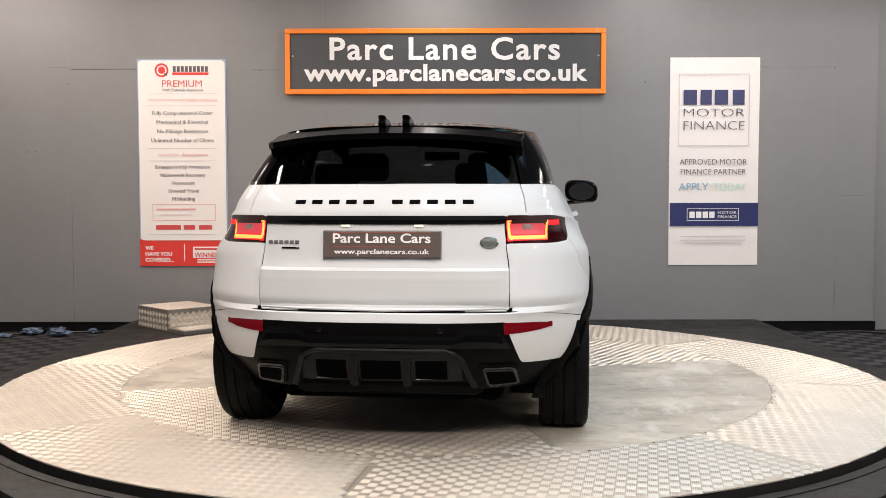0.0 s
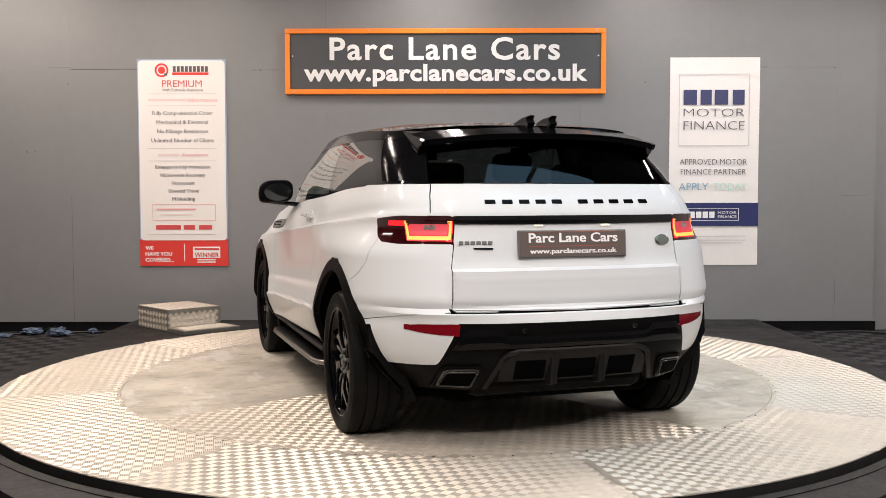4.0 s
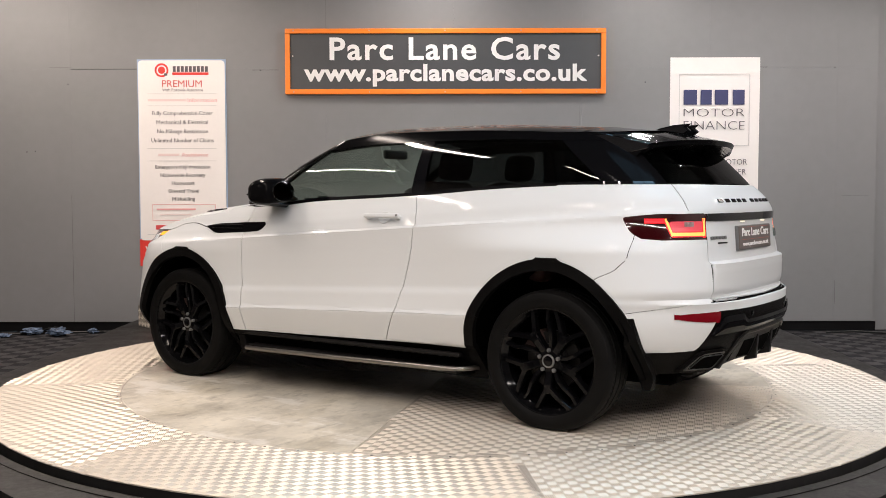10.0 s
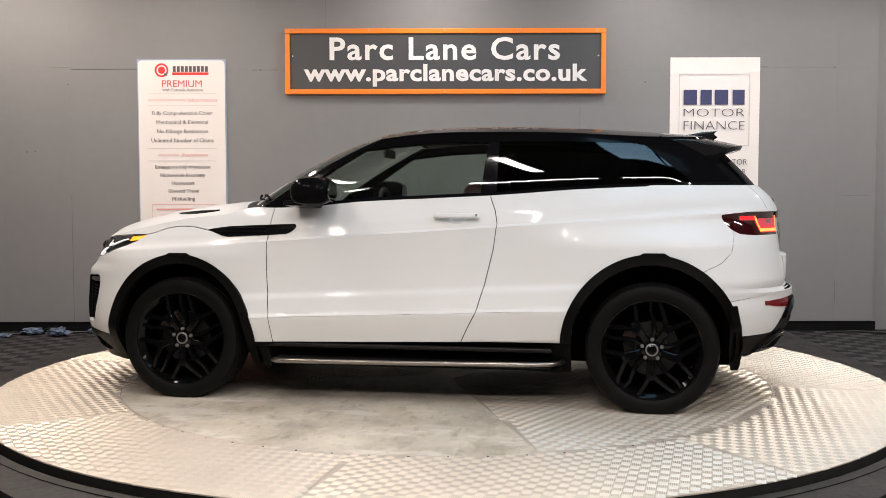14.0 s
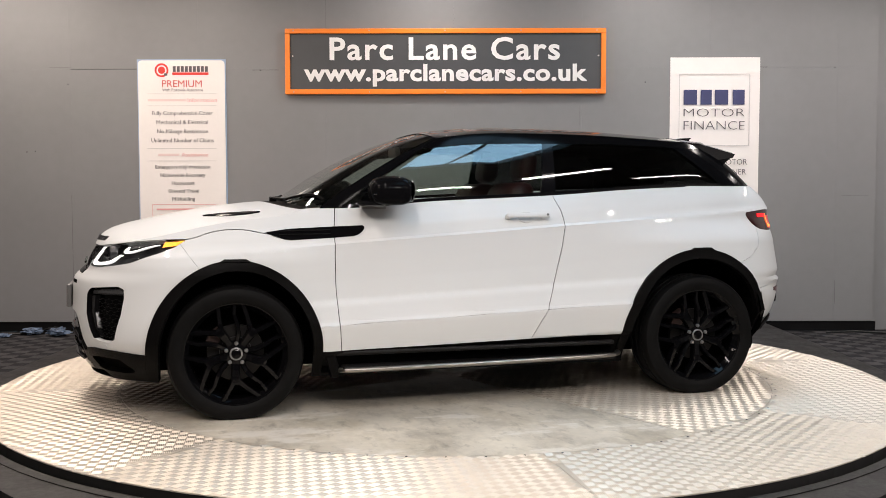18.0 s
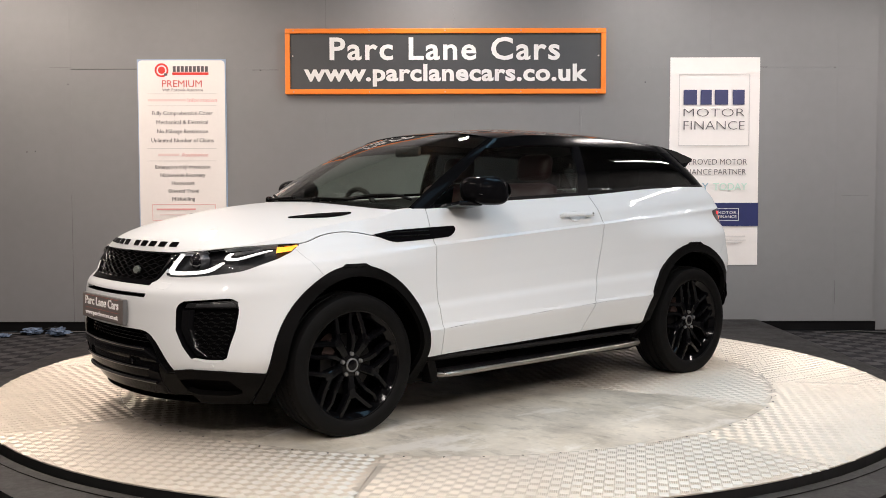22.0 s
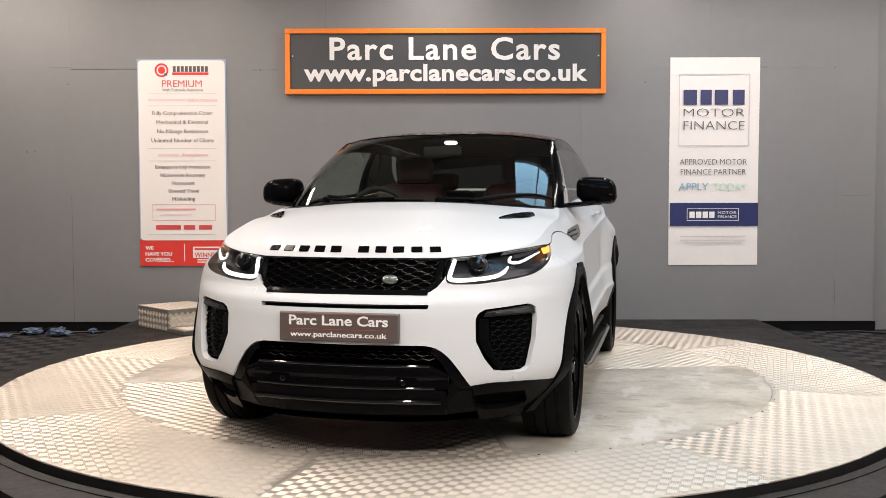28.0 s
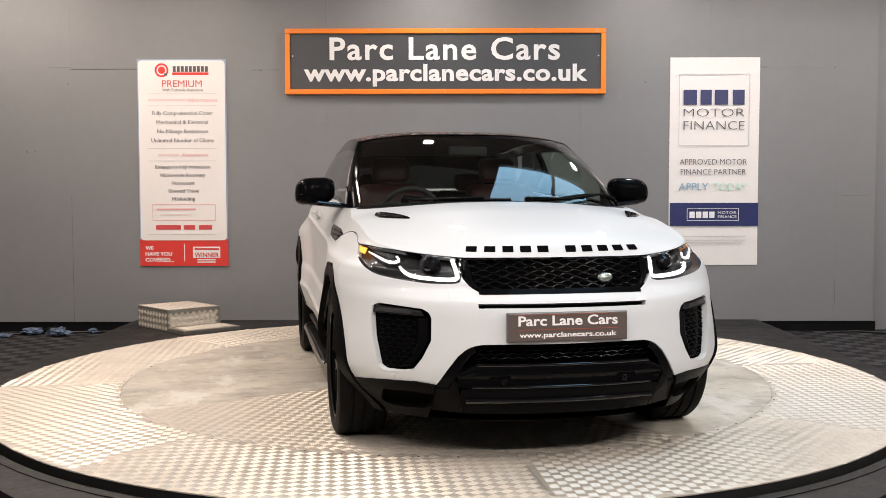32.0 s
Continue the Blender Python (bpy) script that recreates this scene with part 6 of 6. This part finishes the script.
        part("parking_sensor", turned([(0.013, -0.01), (0.013, 0.004), (0.010, 0.006)], 16, axis="x", at=(nose_x(0.27, 0.375, -0.006), 0.27 * sy, 0.375)), GLOSS, mouth)
        part("sensor_pod", patch(1, [(0.215, 0.352), (0.345, 0.352), (0.325, 0.398), (0.245, 0.400)], -0.005, 0.02, sy), PILLAR_BLACK, mouth)
    part("skid_plate", slab(1, -0.445, 0.445, steps((0.0, 0.222)), steps((0.0, 0.350), (0.36, 0.350), (0.445, 0.335)), -0.004, 0.06, rows=5), PILLAR_BLACK, mouth, "gloss black skid plate")
    part("skid_ledge", pipe([(nose_at(y, 0.289 - 0.05 * max(0.0, abs(y) - 0.34), 0.003), y, 0.289 - 0.05 * max(0.0, abs(y) - 0.34)) for y in [-0.42 + 0.84 * i / 28 for i in range(29)]], 0.010, 10), GLOSS, mouth, "gloss black strip")
    # fog recess inserts
    for sy in (-1, 1):
        for k in range(11):
            z = 0.428 + k * 0.0195
            ya, yb = lerp_table([(0.428, 0.655), (0.48, 0.632), (0.55, 0.622), (0.63, 0.620)], z), lerp_table([(0.428, 0.742), (0.55, 0.764), (0.63, 0.768)], z)
            pts = [(nose_at(y, z, -0.034), y * sy, z + 0.0035 * (1 if (i // 2 + k) % 2 else -1)) for i, y in enumerate([ya + (yb - ya) * j / 14 for j in range(15)])]
            part("fog_mesh_bar", pipe(pts, 0.0030, 5), PLASTIC, CAR)
        part("fog_lamp", patch(1, [(0.592, 0.648), (0.700, 0.650), (0.790, 0.652), (0.786, 0.672), (0.766, 0.686), (0.700, 0.679), (0.602, 0.669)], -0.012, 0.03, sy), LAMP_DARK, CAR, "grey fog lamp strip")
        part("fog_lens", patch(1, [(0.640, 0.656), (0.720, 0.657), (0.780, 0.659), (0.778, 0.670), (0.764, 0.679), (0.700, 0.672), (0.642, 0.667)], -0.0105, 0.006, sy), LAMP_GREY, CAR, "grey fog lamp lens")
        part("fog_side_panel", patch(1, [(0.574, 0.640), (0.612, 0.640), (0.614, 0.548), (0.640, 0.470), (0.690, 0.426), (0.645, 0.430), (0.606, 0.482), (0.573, 0.549)], -0.018, 0.025, sy), BAND_BLACK, CAR)
        hit, n = on_skin((3, 0.715 * sy, 0.385), (-1, 0, 0))
        part("parking_sensor", moved(turned([(0.012, -0.002), (0.012, 0.0015), (0.009, 0.003), (0.002, 0.0032)], 18), seat_on(hit, n)), PAINT, CAR, "small white parking sensor")
        part("washer_cap", patch(1, [(0.425, 0.730), (0.488, 0.727), (0.492, 0.735), (0.490, 0.756), (0.428, 0.759), (0.422, 0.752)], 0.0015, 0.006, sy), PAINT, CAR)
        # bonnet vents
        def on_bonnet(x, y, d):
            hit, n = on_skin((x, y * sy, 2), (0, 0, -1))
            return hit + n * d
        leaf = bmesh.new()
        stations = [(1.482, 0.556, 0.566), (1.44, 0.566, 0.606), (1.39, 0.582, 0.648), (1.33, 0.604, 0.684), (1.26, 0.634, 0.698), (1.20, 0.655, 0.684), (1.182, 0.664, 0.672)]
        rings = [[leaf.verts.new(on_bonnet(x, a + (b - a) * f, d)) for f, d in ((0, -0.006), (0.0, 0.006), (0.16, 0.007), (0.2, 0.001), (0.8, 0.001), (0.84, 0.007), (1.0, 0.005), (1.0, -0.006))] for x, a, b in stations]
        for r0, r1 in zip(rings, rings[1:]):
            for k in range(7):
                leaf.faces.new((r0[k], r0[k + 1], r1[k + 1], r1[k]))
        leaf.faces.new(rings[0][::-1])
        leaf.faces.new(rings[-1])
        bmesh.ops.recalc_face_normals(leaf, faces=leaf.faces[:])
        v = part("bonnet_vent", leaf, BAND_BLACK, CAR, "gloss black leaf-shaped bonnet vent")
        for f in (0.36, 0.64):
            part("vent_fin", pipe([on_bonnet(x, a + (b - a) * f, 0.003) for x, a, b in stations[1:-1]], 0.0035, 6), PLASTIC, v)


def thing_part(name, parent, label=""):
    """A named carrier for parts of a part: a small bracket hidden inside."""
    ob = new(name)
    ob.empty_display_size = 0.05
    ob.parent = parent
    return tagged(ob, label)


def build_tail():
    gate = BODY["gate"]
    back = thing_part("diffuser", CAR, "black rear diffuser")
    part("gloss_band", slab(-1, -0.575, 0.575, steps((0.0, 0.498), (0.45, 0.493), (0.575, 0.486)), steps((0.0, 0.551), (0.335, 0.551), (0.372, 0.585), (0.515, 0.581), (0.550, 0.540), (0.575, 0.492)), 0.012, 0.03, n=60), BAND_BLACK, back, "gloss black band")
    part("arch_bar", slab(-1, -0.365, 0.365, steps((0.0, 0.472), (0.30, 0.470), (0.365, 0.43)), steps((0.0, 0.492), (0.29, 0.492), (0.335, 0.478), (0.365, 0.452)), 0.014, 0.03, n=40), SATIN, back)
    for sy in (-1, 1):
        part("gloss_leg", patch(-1, [(0.338, 0.476), (0.368, 0.452), (0.425, 0.305), (0.400, 0.300), (0.345, 0.440)], 0.014, 0.04, sy), SATIN, back)
        # tailpipe trim
        pts = [(0.436, 0.405), (0.452, 0.415), (0.590, 0.410), (0.606, 0.398), (0.622, 0.315), (0.612, 0.300), (0.470, 0.298), (0.455, 0.312)]
        mid = (0.53, 0.355)
        part("tailpipe_trim", patch(-1, pts, 0.010, 0.05, sy), PLASTIC, back, "black tailpipe trim")
        inner = [(mid[0] + (a - mid[0]) * 0.86, mid[1] + (c - mid[1]) * 0.84 - 0.002) for a, c in pts]
        part("tailpipe_bezel", patch(-1, inner, 0.016, 0.02, sy), GLOSS, back, "gloss black tailpipe bezel")
        mouth = [(mid[0] + (a - mid[0]) * 0.74, mid[1] + (c - mid[1]) * 0.62 - 0.006) for a, c in pts]
        part("tailpipe_ring", pipe([(tail_x(a, c, 0.018), a * sy, c) for a, c in mouth + mouth[:1]], 0.003, 6), LAMP_DARK, back, "dark grey metal tailpipe ring")
        part("tailpipe_mouth", patch(-1, mouth, 0.0175, 0.01, sy), DARK, back)
        part("parking_sensor", turned([(0.012, 0.01), (0.012, -0.004), (0.009, -0.006)], 14, axis="x", at=(tail_x(0.27, 0.575, 0.0), 0.27 * sy, 0.575)), GLOSS, back)
    part("diffuser_panel", slab(-1, -0.36, 0.36, steps((0.0, 0.338)), steps((0.0, 0.474), (0.30, 0.470), (0.36, 0.42)), 0.004, 0.03), SATIN, back)
    for y in (-0.118, 0.118):
        part("diffuser_fin", prism([(tail_x(y, 0.44, 0.010), 0.452), (tail_x(y, 0.33, 0.045), 0.325), (tail_x(y, 0.30, 0.0), 0.310), (tail_x(y, 0.45, -0.03), 0.45)], y - 0.017, y + 0.017, axis="y", bevel=0.004), SATIN, back)
    for ya, yb in ((-0.295, -0.155), (-0.09, 0.09), (0.155, 0.295)):
        part("diffuser_window", slab(-1, ya, yb, steps((0.0, 0.350)), steps((0.0, 0.437)), 0.0065, 0.01, n=4, rows=2), DARK, back)
        part("window_lip", pipe([(tail_x(y, 0.348, 0.010), y, 0.348) for y in (ya, (ya + yb) / 2, yb)], 0.0035, 6), RIM, back)
    # badges on the tailgate
    hit, n = on_skin((-3, -0.475, 0.955), (1, 0, 0))
    b = turned([(0.042, 0), (0.042, 0.006), (0.034, 0.010), (0.004, 0.011)], 28)
    for v in b.verts:
        v.co.y *= 0.60
    part("rear_badge", moved(b, seat_on(hit, n)), BADGE, gate, "oval grey badge")
    hit, n = on_skin((-3, 0.455, 0.955), (1, 0, 0))
    for k in range(6):
        part("model_mark", moved(box(-0.075 + k * 0.026, -0.055 + k * 0.026, -0.008, 0.008, -0.001, 0.004, 0.002), seat_on(hit, n)), GREYTRIM, gate, "plain grey mark")
    part("model_mark", moved(box(-0.01, 0.078, -0.030, -0.022, -0.001, 0.004, 0.002), seat_on(hit, n)), GLOSS, gate, "plain dark mark")
    for y in (-0.165, 0.165):
        part("plate_lamp", box(tail_x(y, 1.03, 0.012), tail_x(y, 1.03, -0.004), y - 0.02, y + 0.02, 1.026, 1.032, 0.002), PLATE_GLOW, gate, "lit number plate lamp")


def build_sides():
    for k, sy in enumerate((1, -1)):
        door = BODY["doors"][k]
        # handle
        hit, n = on_skin((-0.275, 2 * sy, 1.041), (0, -sy, 0))
        m = seat_on(hit, n)
        part("door_handle", moved(box(-0.122, 0.128, -0.0135, 0.0135, 0.026, 0.043, 0.0085, seg=3), m), PAINT, door, "white door handle", True)
        for u in (-0.108, 0.100):
            part("handle_foot", moved(box(u - 0.016, u + 0.016, -0.011, 0.011, -0.01, 0.034, 0.005), m), PAINT, door)
        cup = turned([(0.044, -0.002), (0.043, 0.0035), (0.037, 0.0045), (0.030, 0.001), (0.004, -0.0005)], 28)
        for v in cup.verts:
            v.co.x *= 1.1
            v.co.y *= 0.82
        part("handle_cup", moved(cup, m), PAINT, door, smooth=True)
        part("door_lock", moved(turned([(0.007, 0.04), (0.007, 0.0445), (0.004, 0.0447)], 12, at=(0.114, 0, 0)), m), GREYTRIM, door)
        # mirror
        mir = thing_part("door_mirror", CAR, "gloss black door mirror")
        b = bmesh.new()
        bmesh.ops.create_uvsphere(b, u_segments=28, v_segments=16, radius=1)
        for v in b.verts:
            x, y, z = v.co
            q = lambda t, p: math.copysign(abs(t) ** p, t)
            v.co = (0.505 + q(x, 0.72) * (0.132 if x > 0 else 0.098), (0.945 + q(y, 0.60) * 0.114) * sy, 1.185 + q(z, 0.66) * (0.082 if z > 0 else 0.072) - 0.012 * y)
        bmesh.ops.recalc_face_normals(b, faces=b.faces[:])
        part("mirror_shell", b, PILLAR_BLACK, mir, smooth=True)
        part("mirror_glass", prism([(sy * (0.945 + 0.088 * math.cos(t)), 1.187 + 0.058 * math.sin(t)) for t in [TAU * j / 20 for j in range(20)]], 0.4045, 0.411, axis="x"), MIRROR, mir)
        part("mirror_foot", moved(box(-0.07, 0.07, -0.11, 0.11, -0.014, 0.014, 0.01), pose(0.60, 0.860 * sy, 1.112, 6 * sy, 0, -14 * sy)), GLOSS, mir)
        part("mirror_lamp", box(0.585, 0.624, min(0.90 * sy, 1.035 * sy), max(0.90 * sy, 1.035 * sy), 1.165, 1.175, 0.004), GLOSS, mir)
        part("mirror_sail", prism([(0.77, 1.105), (0.60, 1.108), (0.585, 1.215)], 0.742 * sy, 0.772 * sy, axis="y"), GLOSS, mir)
        # side step
        step = thing_part("side_step", CAR, "black side step with a polished steel edge")
        part("step_board", box(-0.80, 0.775, min(0.74 * sy, 0.921 * sy), max(0.74 * sy, 0.921 * sy), 0.226, 0.252, 0.010), SATIN, step)
        pts = [(0.82, 0.80 * sy, 0.227), (0.80, 0.865 * sy, 0.229), (0.76, 0.915 * sy, 0.232), (0.68, 0.930 * sy, 0.234), (0.0, 0.932 * sy, 0.240), (-0.70, 0.930 * sy, 0.250), (-0.79, 0.915 * sy, 0.252), (-0.84, 0.865 * sy, 0.252), (-0.86, 0.79 * sy, 0.252)]
        part("step_rail", pipe(pts, 0.0135, 12), STEP_STEEL, step, "polished steel step rail", True)
        for j in range(4):
            x = -0.66 + 0.44 * j
            part("step_bracket", box(x - 0.03, x + 0.03, min(0.6 * sy, 0.80 * sy), max(0.6 * sy, 0.80 * sy), 0.20, 0.235, 0.01), DARK, step)
        part("sill_strip", box(-0.80, 0.865, min(0.86 * sy, 0.897 * sy), max(0.86 * sy, 0.897 * sy), 0.308, 0.332, 0.008), SATIN, CAR, "satin black sill strip")
        # arch top notches and rear mud flaps
        for xc, z in ((1.33, 0.828), (-1.334, 0.850)):
            hit, n = on_skin((xc, 2 * sy, z + 0.016), (0, -sy, 0))
            part("arch_notch", moved(prism([(-0.085, -0.026), (0.085, -0.026), (0.055, -0.008), (-0.055, -0.008)], -0.010, 0.0085, bevel=0.003), seat_on(hit, n)), PLASTIC, CAR)
        flap = bmesh.new()
        line = [(-1.730, 0.585), (-1.772, 0.588), (-1.790, 0.48), (-1.806, 0.36), (-1.806, 0.25), (-1.794, 0.216), (-1.757, 0.212), (-1.738, 0.30), (-1.730, 0.45)]
        outer = []
        for x, z in line:
            n = 3.4 - 0.7 * ease(0.72, 0.6, z)
            a = (x - BACK_X) / (smooth_table(TAIL, z) - BACK_X)
            outer.append(flap.verts.new((x, (half_width(x, z) * (1 - a ** n) ** (1 / n) + 0.002 + 0.05 * ease(0.56, 0.40, z)) * sy, z)))
        inner = [flap.verts.new((x, 0.72 * sy, z)) for x, z in line]
        fs = [flap.faces.new(outer), flap.faces.new(inner[::-1])]
        for i in range(len(line)):
            flap.faces.new((outer[i], outer[(i + 1) % len(line)], inner[(i + 1) % len(line)], inner[i]))
        bmesh.ops.recalc_face_normals(flap, faces=flap.faces[:])
        bmesh.ops.bevel(flap, geom=list(fs[0].edges), offset=0.010, segments=2, affect="EDGES", profile=0.5)
        part("mud_flap", flap, PLASTIC, CAR, "black rubber mud flap")
        part("mud_flap", prism([(0.902, 0.475), (0.868, 0.475), (0.815, 0.33), (0.785, 0.225), (0.788, 0.195), (0.830, 0.188), (0.862, 0.30)], 0.70 * sy, 0.888 * sy, axis="y", bevel=0.008), PLASTIC, CAR, "black mud flap")
        # side vent blades
        hit, n = on_skin((0.74, 2 * sy, 0.985), (0, -sy, 0))
        for dz in (0.0, 0.022):
            a = on_skin((1.10, 2 * sy, 0.958 + dz * 0.8), (0, -sy, 0))[0]
            c = on_skin((0.83, 2 * sy, 0.960 + dz), (0, -sy, 0))[0]
            part("vent_blade", pipe([(a.x, a.y + 0.004 * sy, a.z), (c.x, c.y + 0.004 * sy, c.z)], 0.004, 6), PLASTIC, CAR)
    # wipers
    for y0, y1 in ((0.16, 0.73), (-0.50, 0.07)):
        def on_screen(y, back, d):
            hit, n = on_skin((1.066 - back - 0.38 * y * y, y, 3), (0, 0, -1))
            return hit + n * d
        ys = [y0 + (y1 - y0) * i / 11 for i in range(12)]
        w = part("wiper", pipe([on_screen(y, -0.012 + 0.02 * k / 11, 0.020) for k, y in enumerate(ys[:9])], 0.0075, 8), PLASTIC, CAR, "black wiper arm")
        part("wiper_blade", pipe([on_screen(y, 0.022, 0.009) for y in ys], 0.0075, 6), RUBBER, w)
        part("wiper_pivot", turned([(0.022, -0.01), (0.022, 0.014), (0.012, 0.022)], 14, at=tuple(on_screen(y0, -0.012, 0.006))), PLASTIC, w)


def build_interior():
    """Seats, dashboard and steering wheel behind the glass."""
    def cushion(x0, x1, y0, y1, z0, z1, lean=0.0, r=0.05):
        b = box(x0, x1, y0, y1, z0, z1, r, seg=3)
        for v in b.verts:
            v.co.x -= (v.co.z - z0) * lean
        return b
    for sy in (-1, 1):
        y = 0.37 * sy
        s = thing_part("front_seat", CAR, "dark red leather front seat")
        part("seat_cushion", cushion(-0.20, 0.30, y - 0.24, y + 0.24, 0.58, 0.76), SEAT_RED, s, smooth=True)
        part("seat_back", cushion(-0.30, -0.12, y - 0.235, y + 0.235, 0.70, 1.24, 0.28, 0.07), SEAT_RED, s, smooth=True)
        part("headrest", cushion(-0.47, -0.36, y - 0.13, y + 0.13, 1.25, 1.42, 0.15, 0.05), SEAT_RED, s, smooth=True)
        r = thing_part("rear_seat", CAR, "dark red leather rear seat")
        part("seat_back", cushion(-1.18, -1.02, y - 0.28, y + 0.26, 0.70, 1.20, 0.25, 0.06), SEAT_RED, r, smooth=True)
        part("headrest", cushion(-1.33, -1.24, y - 0.12, y + 0.12, 1.20, 1.33, 0.1, 0.04), SEAT_RED, r, smooth=True)
        part("door_card", box(-0.72, 0.75, min(0.765 * sy, 0.735 * sy), max(0.765 * sy, 0.735 * sy), 0.42, 1.075, 0.01), TRIM_DARK, CAR)
        part("side_lining", box(-1.35, -0.725, min(0.76 * sy, 0.735 * sy), max(0.76 * sy, 0.735 * sy), 0.90, 1.12, 0.01), TRIM_DARK, CAR)
    part("dashboard", cushion(0.50, 0.92, -0.74, 0.74, 0.70, 1.075, -0.10, 0.06), TRIM_DARK, CAR, "dark dashboard")
    part("instrument_hood", cushion(0.48, 0.66, -0.55, -0.19, 1.04, 1.125, 0, 0.035), TRIM_DARK, CAR)
    part("centre_console", box(-0.3, 0.6, -0.13, 0.13, 0.45, 0.80, 0.03), TRIM_DARK, CAR)
    ring = [(0.40 + 0.05 * math.cos(t) * 0.5, -0.37 + 0.185 * math.sin(t), 1.03 + 0.175 * math.cos(t)) for t in [TAU * i / 28 for i in range(29)]]
    w = part("steering_wheel", pipe(ring, 0.016, 8), TRIM_DARK, CAR, "black steering wheel", True)
    part("wheel_boss", box(0.40, 0.46, -0.44, -0.30, 0.97, 1.07, 0.02), TRIM_DARK, w)
    for a in (-1.57, 1.57, 3.14):
        part("wheel_arm", pipe([(0.42, -0.37, 1.02), (0.41, -0.37 + 0.18 * math.sin(a), 1.03 + 0.17 * math.cos(a))], 0.014, 6), TRIM_DARK, w)
    part("inside_mirror", moved(box(-0.015, 0.015, -0.12, 0.12, -0.03, 0.03, 0.014), pose(0.30, 0, 1.43)), TRIM_DARK, CAR)
    part("cabin_floor", box(-0.84, 0.86, -0.74, 0.74, 0.40, 0.44), TRIM_DARK, CAR)
    part("boot_floor", box(-1.85, -0.845, -0.54, 0.54, 0.40, 0.44), TRIM_DARK, CAR)
    part("parcel_shelf", box(-1.80, -1.25, -0.70, 0.70, 1.02, 1.05, 0.01), TRIM_DARK, CAR)
    part("headlining", lift_sheet(), TRIM_DARK, CAR, "dark roof lining", True)


def lift_sheet():
    bm = bmesh.new()
    g = []
    for i in range(13):
        x = 0.14 - 1.72 * i / 12
        g.append([bm.verts.new((x, -0.56 + 1.12 * j / 10, roof_height(x, -0.56 + 1.12 * j / 10) - 0.035)) for j in range(11)])
    for a, b in zip(g, g[1:]):
        for j in range(10):
            bm.faces.new((a[j], a[j + 1], b[j + 1], b[j]))
    return bm


build_nose()
build_tail()
build_sides()
build_interior()


# ---- what moves ----
def motions():
    off = Vector((0.055, 0.065, 0))
    table_rows, car_rows = [], []
    for s in range(33):
        a = TURN_START + TURN_RATE * s
        table_rows.append((float(s), pose(0, 0, TOP, 0, 0, math.degrees(a))))
        spin = Matrix.Rotation(a, 4, "Z")
        car_rows.append((float(s), Matrix.Translation((0, 0, TOP)) @ spin @ Matrix.Translation(off)))
    walk(TABLE, table_rows)
    walk(CAR, car_rows)


motions()
